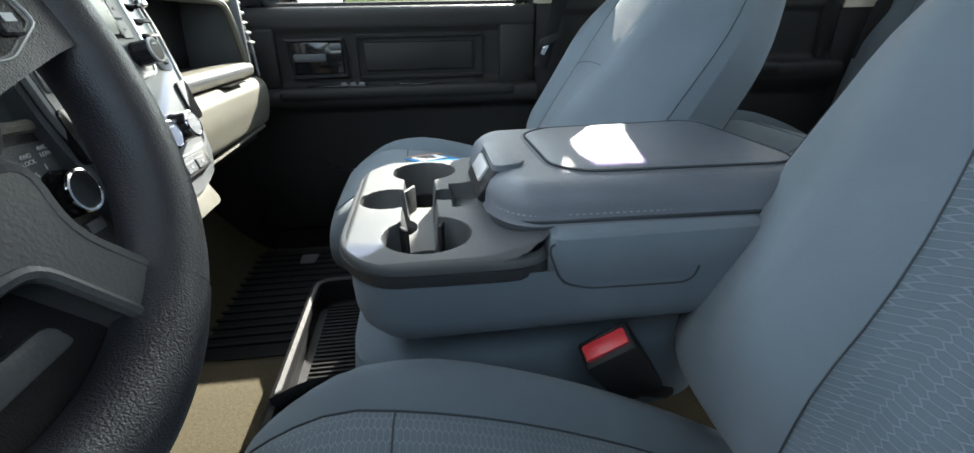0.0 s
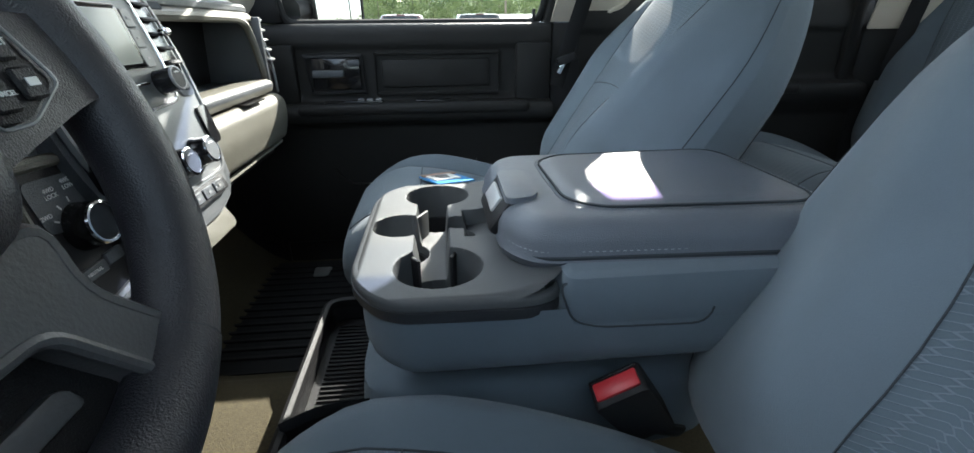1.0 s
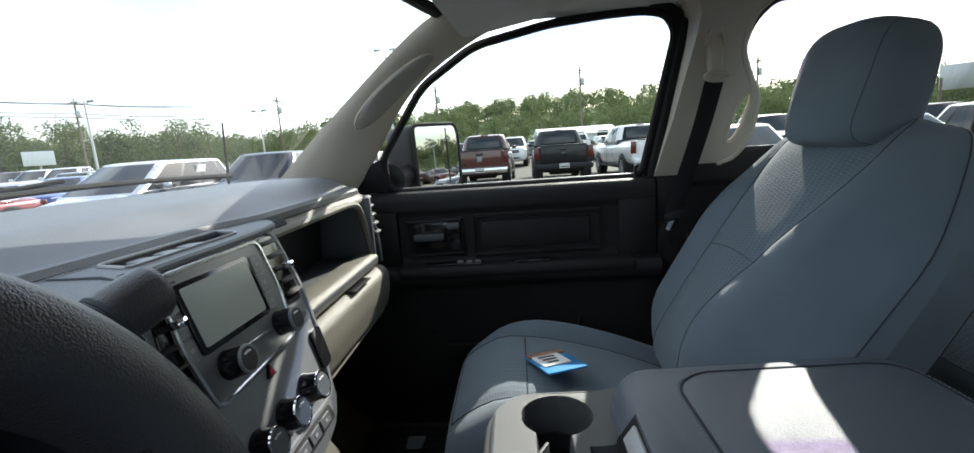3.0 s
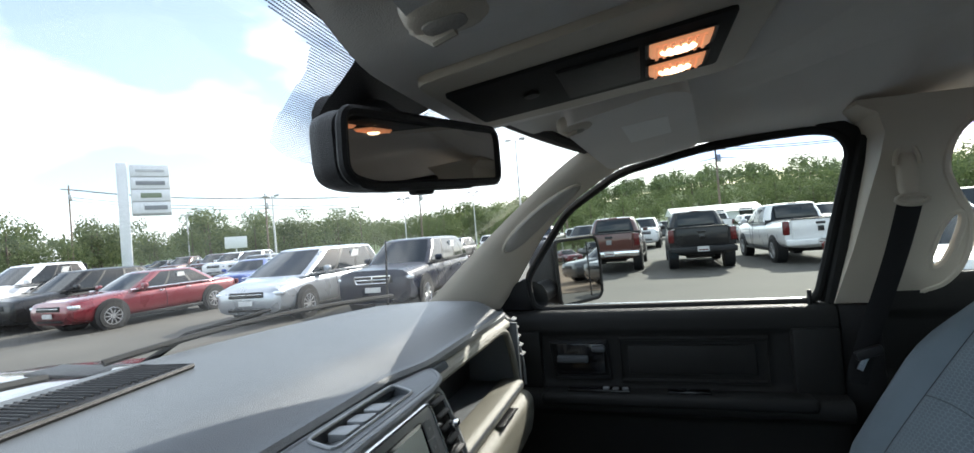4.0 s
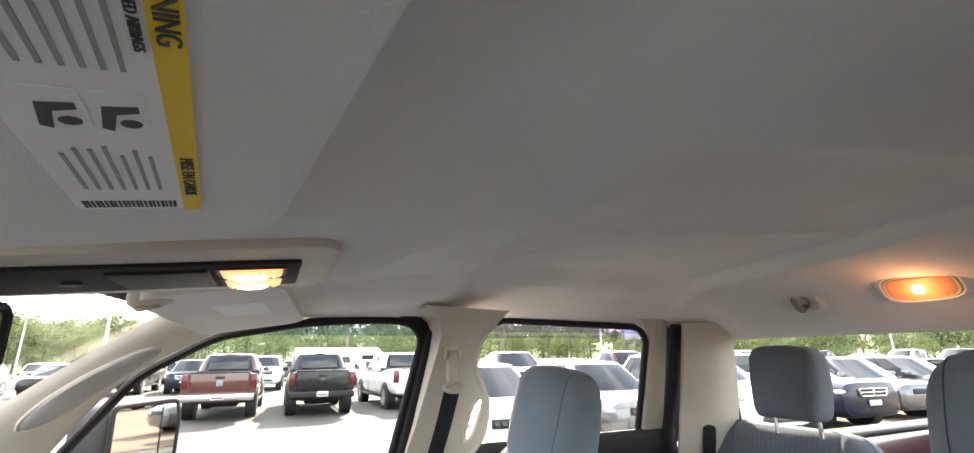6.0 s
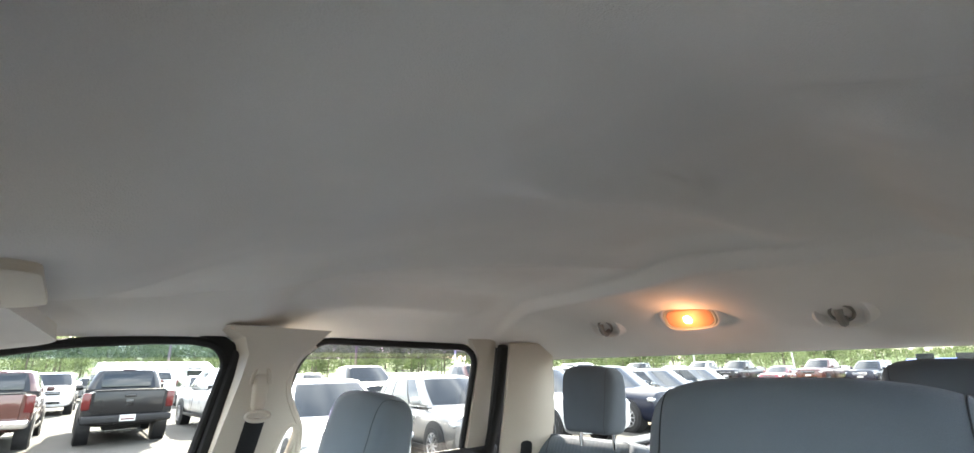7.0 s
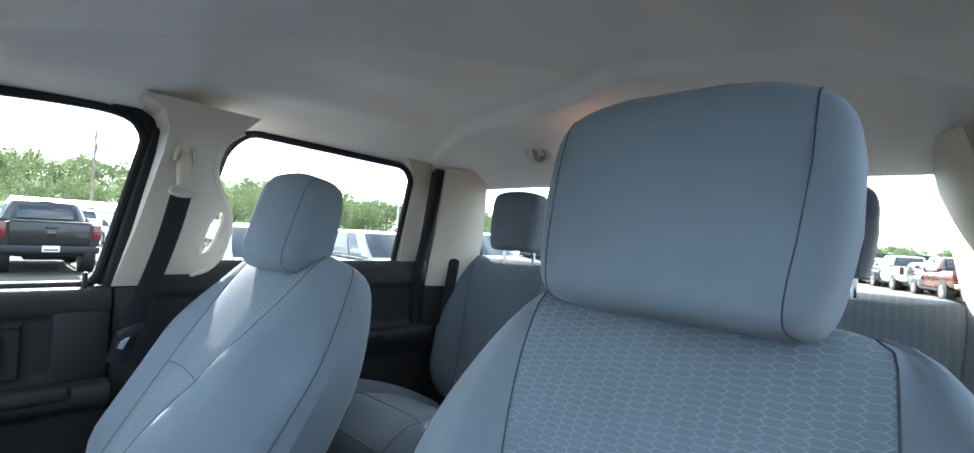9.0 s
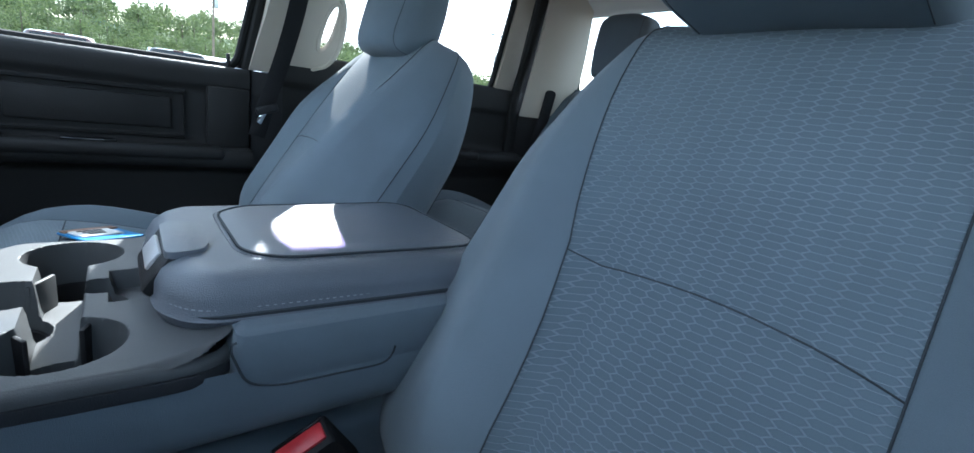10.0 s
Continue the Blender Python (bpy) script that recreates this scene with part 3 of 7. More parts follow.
def pillar_b(s):
    p = thing("pillar_b", (0.43, s * 0.8, 1.0), "light beige door pillar trim with a loop handle", "pillar", "", "structure")
    fore = [(0.335, SILL), (0.358, 1.6), (0.38, 1.78), (0.382, 1.83), (0.366, 1.866), (0.33, 1.884), (0.33, 1.892), (0.56, 1.885)]
    outl = fore + [(q.x, q.y) for q in spline([(0.53, 1.852, 0), (0.5, 1.825, 0), (0.489, 1.785, 0), (0.494, 1.745, 0), (0.523, 1.695, 0), (0.548, 1.655, 0), (0.558, 1.6, 0), (0.553, 1.548, 0), (0.532, 1.512, 0), (0.502, 1.497, 0), (0.487, 1.484, 0)], 28)] + [(0.482, SILL)]
    hole = [(0.519 + 0.019 * math.copysign(abs(math.cos(q)) ** 0.8, math.cos(q)) + 0.06 * 0.16 * math.sin(q), 1.606 + 0.06 * math.copysign(abs(math.sin(q)) ** 0.8, math.sin(q))) for q in (2 * math.pi * i / 28 for i in range(28))]
    # one plate with the grip cut through it
    cut = outl + hole
    n, tris = len(outl), tessellate_polygon([[Vector((x, z, 0)) for x, z in outl], [Vector((x, z, 0)) for x, z in hole]])
    bm = bmesh.new()
    ia = [bm.verts.new((x, Y(z) - 0.028 - 0.18 * (z - SILL), z)) for x, z in cut]
    ib = [bm.verts.new((x, max(Y(z) - 0.016 - 0.18 * (z - SILL), Y(z) + 0.022 - 2.2 * max(0, x - 0.4)), z)) for x, z in cut]
    for a, b, c in tris:
        bm.faces.new((ia[a], ia[b], ia[c])), bm.faces.new((ib[c], ib[b], ib[a]))
    for k in range(len(cut)):
        k2 = (k + 1) % n if k < n else n + (k + 1 - n) % len(hole)
        bm.faces.new((ia[k], ia[k2], ib[k2], ib[k]))
    bmesh.ops.recalc_face_normals(bm, faces=bm.faces)
    part("upper_trim", mirrored(bm, s), "trim", p)

    def on_b(x, z, lift=0.0):
        return (x, Y(z) - 0.028 - 0.18 * (z - SILL) + 0.006 - lift, z)

    part("grip_edge", mirrored(tube([on_b(x, z) for x, z in outl[len(fore) : -1]], 0.009, 8), s), "trim", p)
    part("grip_opening", mirrored(tube([on_b(x, z) for x, z in hole], 0.0085, 8, True), s), "trim", p)
    text("lettering", "AIRBAG", 0.016, "trim", Matrix.Translation((0.425, s * 0.648, 1.805)) @ Euler((radians(90 - s * 24 if s > 0 else 66), 0, 0 if s > 0 else radians(180))).to_matrix().to_4x4() @ Matrix.Rotation(radians(-8), 4, "Z"), p, 0.0012)
    part("lower_trim", mirrored(side_slab([(0.34, 0.82), (0.34, SILL - 0.002), (0.49, SILL - 0.002), (0.47, 0.82)], 0.05, 0.032, 0.006), s), "black", p, "black lower pillar trim")
    # belt guide, webbing and latch tongue
    b = thing("seat_belt", (0.42, s * 0.72, 1.76), "black seat belt hanging from a beige height adjuster", "seat belt")
    g0 = Vector((0.418, 0.645, 1.752))
    part("adjuster", mirrored(blob(0.016, 0.012, 0.044, 3.5, 18, 12, None, g0 + Vector((0.005, 0.005, -0.005))), s), "trim", b)
    ring = [g0 + Vector((0.025 * math.cos(q), -0.02 + 0.005 * math.sin(q), -0.056 + 0.009 * math.sin(q))) for q in (2 * math.pi * i / 16 for i in range(16))]
    part("guide_ring", mirrored(tube(ring, 0.0048, 8, True), s), "trim", b)
    cowl = [g0 + Vector((0.02 * math.cos(q) + 0.003, -0.006, 0.012 + 0.042 * math.sin(q))) for q in (math.pi * i / 12 for i in range(13))]
    part("adjuster_hood", mirrored(tube(cowl, 0.0045, 8), s), "trim", b)
    web = spline([(0.416, 0.632, 1.69), (0.41, 0.68, 1.6), (0.395, 0.725, 1.5), (0.37, 0.752, 1.4), (0.345, 0.762, 1.3)], 16)
    part("webbing", mirrored(tube(web, 0.0033, 8, False, 6.4, (1, 0, 0)), s), "belt", b)
    part("tongue_grip", mirrored(rbox(0.055, 0.016, 0.022, (0.366, 0.742, 1.373), 0.006, 2, (0, -20, 0)), s), "black", b)
    part("tongue", mirrored(rbox(0.014, 0.004, 0.036, (0.352, 0.738, 1.352), 0.002, 2, (0, 25, 0)), s), "chrome", b, "chrome latch tongue")
    return p


def pillar_c(s):
    p = thing("pillar_c", (1.27, s * 0.72, 1.2), "light beige rear corner pillar trim", "pillar", "", "structure")
    A = [(1.27, 0.785, SILL - 0.02), (1.245, 0.715, 1.66), (1.218, 0.65, 1.872)]
    B = [(1.44, 0.69, SILL - 0.02), (1.42, 0.652, 1.67), (1.375, 0.61, 1.872)]
    sa, sb = spline(A, 12), spline(B, 12)

    def fn(u, v):
        k = u * 11
        i = min(int(k), 10)
        t = k - i
        return sa[i].lerp(sa[i + 1], t).lerp(sb[i].lerp(sb[i + 1], t), v) + Vector((-0.3, -0.7, 0)) * 0.012 * math.sin(math.pi * v)

    part("upper_trim", mirrored(sheet(fn, 12, 8, 0.02), s), "trim", p)
    part("lower_trim", mirrored(prism([(1.29, 0.81), (1.46, 0.695), (1.5, 0.8), (1.29, 0.9)], "z", 0.8, SILL - 0.022), s), "black", p)
    part("backing", mirrored(side_slab([(1.2, SILL), (1.2, 1.885), (1.47, 1.885), (1.47, SILL)], 0.03, -0.04), s), "black", p)
    b = thing("rear_seat_belt", (1.33, s * 0.7, 1.64), "black rear seat belt on the corner pillar", "seat belt")
    part("guide", mirrored(rbox(0.05, 0.02, 0.03, (1.335, 0.69, 1.64), 0.008, 2, (0, 35, 20)), s), "black", b)
    part("webbing", mirrored(tube([(1.335, 0.684, 1.63), (1.325, 0.695, 1.5), (1.31, 0.72, 1.3)], 0.003, 8, False, 7.0, (0.9, -0.4, 0)), s), "belt", b)


for s in (1, -1):
    pillar_a(s), pillar_b(s), pillar_c(s)

# windscreen, rear window
def ws(u, v):
    y = -1 + 2 * v
    top = Vector((-0.305 + 0.125 * abs(y) ** 2.2, 0.6 * y, 1.891 - 0.024 * abs(y) ** 2))
    bot = Vector((-1.0 + 0.26 * abs(y) ** 2.0, 0.775 * y, 1.44 + 0.02 * abs(y)))
    q = bot.lerp(top, u)
    return q + Vector((-0.5, 0, 0.8)) * 0.03 * math.sin(math.pi * u)


w = thing("window_1", (-0.7, 0, 1.44), "clear curved windscreen with a dotted dark band by the mirror", "windscreen", "", "structure")
p = part("pane", sheet(ws, 16, 24), "wsglass", w)
p.visible_shadow = False
part("upper_frame", tube([Vector(ws(1.0, k / 24)) + Vector((0.0, 0, 0.004)) for k in range(25)], 0.014, 8), "black", w)
part("lower_frame", tube([Vector(ws(0.0, k / 24)) + Vector((0, 0, -0.006)) for k in range(25)], 0.02, 8), "black", w)


def along(d, rows):
    """Interpolates rows of (depth, half width)."""
    for (a, p), (b, q) in zip(rows, rows[1:]):
        if d <= b:
            return p + (q - p) * (d - a) / (b - a)
    return 0.0


SOLID = [(0.0, 0.2), (0.012, 0.1), (0.03, 0.09), (0.08, 0.07), (0.13, 0.035), (0.145, 0.0)]
DOTS = [(0.0, 0.56), (0.02, 0.56), (0.0205, 0.24), (0.032, 0.155), (0.055, 0.132), (0.12, 0.104), (0.145, 0.085), (0.162, 0.045), (0.168, 0.0)]


def on_ws(d, y):
    return Vector(ws(1 - d / 0.765, 0.5 + y / 1.2 * (1 - 0.2 * d))) + Vector((0.004, 0, -0.006))


part("mask", sheet(lambda u, v: on_ws(0.145 * u, (2 * v - 1) * along(0.145 * u, SOLID)), 24, 16), "black", w, "black printed patch behind the mirror")
bm = bmesh.new()
P_ = 0.0025
for i in range(68):
    d = P_ * i + 0.001
    for j in range(-231, 232):
        y = P_ * (j + (0.5 if i % 2 else 0))
        inner, outer = (along(d, SOLID) if d < 0.145 else 0), along(d, DOTS)
        if not inner < abs(y) < outer:
            continue
        r = 0.00122 * (1 - 0.18 * (abs(y) - inner) / max(0.02, outer - inner) if d > 0.0205 else 1 - 0.18 * d / 0.02)
        c = on_ws(d, y) + Vector((0.001, 0, -0.001))
        bm.faces.new([bm.verts.new(c + Vector((r * math.cos(q) * 0.85, r * math.sin(q), r * math.cos(q) * 0.5))) for q in (math.pi / 3 * k for k in range(6))])
part("dot_band", bm, "black", w, "dotted printed band", kind="stuff")

w = thing("window_2", (1.43, 0, 1.5), "wide clear rear window of the cab", "window", "", "structure")
rear = smooth_poly([(-0.66, 1.52), (-0.625, 1.838), (0.625, 1.838), (0.66, 1.52)], 0.05)
bm = bmesh.new()
bm.faces.new([bm.verts.new((1.44 - 0.12 * (z - 1.52), y, z)) for y, z in rear])
p = part("pane", bm, "glass", w)
p.visible_shadow = False
part("seal", tube([(1.432 - 0.12 * (z - 1.52), y, z) for y, z in rear], 0.006, 8, True), "rubber", w, "black rubber window seal")
part("back_panel", rbox(0.06, 1.5, 0.72, (1.47, 0, 1.155), 0.01), "black", w)

# ---- seats ----
def seat_rows(n):
    return [0.5 - 0.5 * math.cos(math.pi * k / n) for k in range(n + 1)]


# cloths that the rear bench swaps for copies with shade in their colour
SHADED = {"cloth": "cloth_shaded", "cloth_b": "cloth_b_shaded", "cloth_s": "cloth_s_shaded"}


def padded(parent, rings, front, panel, names, mats, label):
    """Skins rings; front: indices across the sitter's side, panel: those of the woven panel."""
    n = len(rings[0])
    rows = len(rings) - 1

    def key(k, i):
        if i in panel and 2 <= k < rows - 2:
            return names[0]
        return names[1] if i in front else names[2]

    for nm, b in rings_split(rings, key).items():
        look_ = SHADED[mats[nm]] if parent.name.startswith("rear_bench") else mats[nm]
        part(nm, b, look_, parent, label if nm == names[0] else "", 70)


def across(W, half, n_in=12, n_out=6):
    us = [-W + (W - half) * (1 - math.cos(math.pi / 2 * k / n_out)) for k in range(n_out)]
    us += [-half + 2 * half * k / n_in for k in range(n_in + 1)]
    return us + [-u for u in reversed(us[:n_out])]


def seat_back(parent, y0, x0, z0, lean, W0, L, T=0.075, half0=0.168, tuck=1.0):
    """A padded backrest: woven front panel, side bolsters and a rear shell as parts."""
    rows = 26
    rings, R = [], Matrix.Translation((x0, y0, z0)) @ Euler((0, radians(lean), 0)).to_matrix().to_4x4()
    for v in seat_rows(rows):
        cap = max(0.0, 1 - abs(2 * v - 1) ** 8) ** (1 / 2.6)
        W = W0 * (1 - 0.21 * smooth01(0.62, 1.0, v) - 0.03 * smooth01(0.35, 0.0, v)) * (0.62 + 0.38 * cap)
        t = T * (0.3 + 0.7 * cap) * (1 - 0.15 * v)
        half = min(0.108 + 0.055 * smooth01(0.2, 0.95, v), 0.8 * W)
        shift = math.copysign(0.102, y0) * (1 - 0.78 * smooth01(0.25, 0.95, v)) * tuck
        ring = []
        us = [u + shift * (1 - min(1, abs(u) / W) ** 2) for u in across(W, half)]
        for u in us:
            f = abs(u) / W
            w_ = -t * max(0.0, 1 - f**3.4) ** (1 / 2.2)
            g = max(0, (abs(u - shift) - half) / max(1e-4, W - half))
            w_ -= 0.045 * math.sin(math.pi * min(1, g) ** 0.75) * smooth01(0.0, 0.22, v) * (1 - 0.72 * smooth01(0.55, 0.9, v))
            w_ -= 0.016 * math.exp(-(((v - 0.27) / 0.17) ** 2)) * math.exp(-((u / 0.12) ** 4))
            # pulled in along the seams
            w_ += 0.006 * math.exp(-(((abs(u - shift) - half) / 0.012) ** 2)) * cap
            w_ += 0.004 * math.exp(-(((v - 0.485 - 0.02 * math.cos((u - shift) / half0 * 1.5)) / 0.014) ** 2)) * (abs(u) < half)
            ring.append(R @ Vector((w_, u, v * L)))
        for u in reversed(us[1:-1]):
            f = abs(u) / W
            deep = 0.9 + (0.56 * math.sin(math.pi * min(1.0, 0.12 + v * 0.8)) if tuck == 1.0 else 0.0)
            ring.append(R @ Vector((t * deep * max(0.0, 1 - f**7) ** (1 / 3.2), u, v * L)))
        rings.append(ring)
    m = len(us)
    padded(parent, rings, set(range(m - 1)), set(range(6, 18)), ("back_panel", "bolster", "back_shell"), {"back_panel": "cloth_b", "bolster": "cloth", "back_shell": "cloth"}, "lattice-woven cloth panel")
    out = R.to_3x3() @ Vector((-0.0006, 0, 0))
    for i in (6, 18):
        part("seam", tube([rings[k][i] + out for k in range(2, rows - 1)], 0.0009, 5), "seam", parent)
    for i in (1, m - 2):
        part("piping", tube([rings[k][i] for k in range(1, rows)], 0.0011, 5), "seam", parent)
    # side cover that closes the recliner, below the shoulders
    if tuck == 1.0:
        for i in (m + 1, len(rings[0]) - 2):
            edge_ = [rings[k][i] for k in range(2, int(rows * 0.62))]
            part("side_cover_seam", tube(edge_, 0.0016, 5), "seam", parent)
    vs = seat_rows(rows)
    arch = []
    for q in range(13):
        i = 6 + q
        u = -half0 + 2 * half0 * q / 12
        v = 0.485 + 0.02 * math.cos(u / half0 * 1.5)
        k = max(j for j in range(rows) if vs[j] <= v)
        arch.append(rings[k][i].lerp(rings[k + 1][i], (v - vs[k]) / (vs[k + 1] - vs[k])) + out)
    part("arched_seam", tube(arch, 0.0008, 5), "seam", parent)
    return R


def seat_cushion(parent, y0, x0, x1, z0, W0, H=0.15, half0=0.15, drop=0.15):
    rows = 24
    rings = []
    for v in seat_rows(rows):
        x = x0 + (x1 - x0) * v
        cap = max(0.0, 1 - abs(2 * v - 1) ** 6) ** (1 / 2.4)
        W = W0 * (0.75 + 0.25 * cap) * (1 - 0.04 * (1 - v))
        hh = H / 2 * (0.35 + 0.65 * cap)
        zc = z0 - H / 2 + 0.02 * math.sin(math.pi * min(1, v * 1.2)) - drop * v**1.4 - 0.03 * smooth01(0.2, 0.0, v)
        half = min(half0, 0.8 * W)
        us = across(W, half)
        ring = []
        for u in us:
            f = abs(u) / W
            g = max(0, (abs(u) - half) / max(1e-4, W - half))
            w_ = hh * max(0.0, 1 - f**3.6) ** (1 / 2.2)
            w_ += 0.034 * math.sin(math.pi * min(1, g) ** 0.8) * smooth01(0.02, 0.35, v) - 0.005 * math.exp(-(((abs(u) - half) / 0.012) ** 2)) * cap
            ring.append(Vector((x, y0 + u, zc + w_)))
        for u in reversed(us[1:-1]):
            f = abs(u) / W
            ring.append(Vector((x, y0 + u, zc - hh * max(0.0, 1 - f**6) ** (1 / 3))))
        rings.append(ring)
    m = len(us)
    padded(parent, rings, set(range(m - 1)), set(range(6, 18)), ("cushion_panel", "cushion_bolster", "cushion_skirt"), {"cushion_panel": "cloth_s", "cushion_bolster": "cloth", "cushion_skirt": "cloth"}, "lattice-woven cloth panel")
    for i in (6, 18):
        part("seam", tube([rings[k][i] + Vector((0, 0, 0.0005)) for k in range(2, rows - 1)], 0.0013, 5), "seam", parent)
    part("front_seam", tube([rings[2][i] for i in range(6, 19)], 0.0013, 5), "seam", parent)
    part("front_seam", tube([rings[8][i] + Vector((0, 0, 0.0005)) for i in range(6, 19)], 0.0011, 5), "seam", parent)


def headrest(parent, y0, x0, z0, sx=0.075, sy=0.14, sz=0.115, lean=8, material="cloth", POW=6.0):

    def warp(q):
        f = q.z / sz
        w_ = 1 - 0.1 * smooth01(0.2, -1.0, f)
        d = 1 - 0.12 * f
        return Vector((q.x * d + 0.02 * (abs(q.y) / sy) ** 2 * (1 if q.x < 0 else 0.2), q.y * w_, q.z + 0.008 * (1 - (q.y / sy) ** 2)))

    R = Matrix.Translation((x0, y0, z0)) @ Euler((0, radians(lean), 0)).to_matrix().to_4x4()
    b = blob(sx, sy, sz, POW, 48, 32, warp)
    b.transform(R)
    h = part("headrest", b, material, parent)
    for s in (-1, 1):
        e, kf = 2 / POW, (1 - 0.8**POW) ** (1 / POW)
        pts = []
        for k in range(49):
            a = math.pi * (0.42 + 1.1 * k / 48)
            c, d = math.cos(a), math.sin(a)
            q = Vector((kf * sx * math.copysign(abs(c) ** e, c), s * 0.8 * sy, kf * sz * math.copysign(abs(d) ** e, d)))
            pts.append(R @ (warp(q) * 1.003))
        part("seam", tube(pts, 0.0006, 5), "seam", h)
        sb = bmesh.new()
        for k in range(6, 44):
            for t_ in (0.25, 0.75):
                a_, b_ = pts[k], pts[k + 1]
                d_ = (b_ - a_).normalized()
                c_ = a_.lerp(b_, t_) - Vector((0, s * 0.004, 0)) + Vector((-0.0004, 0, 0.0002))
                put(sb, tube([c_ - d_ * 0.0016, c_ + d_ * 0.0016], 0.0006, 4))
        part("stitching", sb, "stitch", h, "pale thread stitching", kind="stuff")
        if sx > 0.0555:
            continue
        part("post", tube([R @ Vector((0.022, s * 0.062, -sz + 0.01)), R @ Vector((0.026, s * 0.062, -sz - 0.035))], 0.006, 8), "chrome", h, "chrome headrest post")
    return h


def front_seat(y0, label):
    st = thing("front_seat", (0.25, y0, 0.78), label, "seat", "front seats")
    seat_cushion(st, y0 - (0.012 if y0 < 0 else 0), -0.19, 0.43, 1.14 if y0 > 0 else 1.122, 0.262 if y0 > 0 else 0.25, 0.17, 0.14, 0.15 if y0 > 0 else 0.22)
    seat_back(st, y0, 0.315, 1.02, 31, 0.297 if y0 > 0 else 0.286, 0.628, 0.082)
    if y0 > 0:
        headrest(st, y0 - 0.016, 0.572, 1.632, 0.06, 0.13, 0.107, 12, "cloth", 4.6)
    else:
        headrest(st, y0 - 0.013, 0.555, 1.662, 0.074, 0.137, 0.104, 12)
    part("seat_base", rbox(0.36, 0.4, 0.17, (0.12, y0, 0.875), 0.03), "black", st)
    return st


front_seat(0.452, "slate grey cloth passenger seat with lattice-woven panels and headrest")
front_seat(-0.4, "slate grey cloth driver's seat with lattice-woven panels and headrest")

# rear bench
bench = thing("rear_bench", (1.1, 0, 0.78), "slate grey cloth rear bench seat, shaded in its colour, with two headrests", "bench seat")
for y0 in (0.5, -0.5):
    seat_cushion(bench, y0, 0.78, 1.3, 1.16, 0.3, 0.17)
    seat_back(bench, y0 * 0.98, 1.34, 1.03, 11, 0.3, 0.54, 0.07, tuck=0.3)
    headrest(bench, 0.408 if y0 > 0 else -0.425, 1.335, 1.685, 0.055, 0.1, 0.098, 4, "cloth_shaded")
part("centre_back", rbox(0.12, 0.5, 0.5, (1.42, 0, 1.27), 0.04, 3, (0, 10, 0)), "cloth_shaded", bench)
part("bench_base", rbox(0.45, 1.3, 0.25, (1.1, 0, 0.91), 0.02), "black", bench)

# ---- centre console ----
con = thing("centre_console", (0.2, 0, 0.9), "slate grey fold-down console with cup holders and padded vinyl lid", "console")
cs = thing("centre_seat_cushion", (0.15, 0, 0.9), "slate grey cloth centre seat cushion under the console", "cushion")
part("pad", blob(0.25, 0.15, 0.075, 5, 32, 14, None, (0.14, 0, 0.985)), "cloth", cs)
body = smooth_poly([(-0.082, 0.15), (-0.082, -0.15), (-0.04, -0.196), (0.385, -0.196), (0.4, -0.14), (0.4, 0.14), (0.385, 0.196), (-0.04, 0.196)], 0.055, 6)

def stack(poly, levels, top=True, bottom=True):
    """Rounded plan outline lofted through (z, grow) levels."""
    bm = bmesh.new()
    c = Vector((sum(p[0] for p in poly) / len(poly), sum(p[1] for p in poly) / len(poly)))
    P = [Vector(p) for p in poly]
    n = len(P)
    nr = []
    for k in range(n):
        d = (P[(k + 1) % n] - P[k - 1])
        nr.append(Vector((d.y, -d.x)).normalized())
    if sum((P[k] - c).dot(nr[k]) for k in range(n)) < 0:
        nr = [-q for q in nr]
    rings = [[bm.verts.new((*(P[k] + nr[k] * g), z)) for k in range(n)] for z, g in levels]
    for A, B in zip(rings, rings[1:]):
        for k in range(n):
            bm.faces.new((A[k], A[(k + 1) % n], B[(k + 1) % n], B[k]))
    if bottom:
        bm.faces.new(rings[0])
    if top:
        bm.faces.new(rings[-1])
    return bm


part("body", stack(body, [(1.1, -0.05), (1.102, -0.03), (1.108, -0.014), (1.118, -0.005), (1.135, 0.0), (1.16, 0.001), (1.186, -0.001)], False), "cloth", con, "slate cloth console side", 60)
upper = smooth_poly([(0.128, 0.1972), (0.128, -0.1972), (0.385, -0.1972), (0.402, -0.14), (0.402, 0.14), (0.385, 0.1972)], 0.02, 4)
part("upper_body", stack(upper, [(1.16, -0.004), (1.168, 0), (1.205, -0.001), (1.218, -0.006), (1.222, -0.014)]), "cloth", con)
part("flap_seam", tube([(x, -0.1974, z) for x, z in smooth_poly([(0.128, 1.217), (0.127, 1.208), (0.14, 1.172), (0.17, 1.163), (0.29, 1.16), (0.298, 1.22)], 0.02, 5)[:-6]], 0.0013, 6), "seam", con)

# cup tray: a top plate with three round holders joined by slots
HOLES = [(0.004, 0.13, 0.047), (-0.046, 0.008, 0.036), (0.004, -0.118, 0.048), (0.034, 0.012, 0.02)]


def tray_depth(x, y):
    d = max(r - math.hypot(x - cx, y - cy) for cx, cy, r in HOLES)
    slot = min(0.02 - abs(x + 0.004), 0.1 - abs(y - 0.006))
    return d, slot


tray_out = smooth_poly([(-0.094, 0.13), (-0.094, -0.13), (-0.05, -0.193), (0.14, -0.197), (0.14, 0.197), (-0.05, 0.193)], 0.06, 7)
bm = bmesh.new()
NX, NY = 150, 216


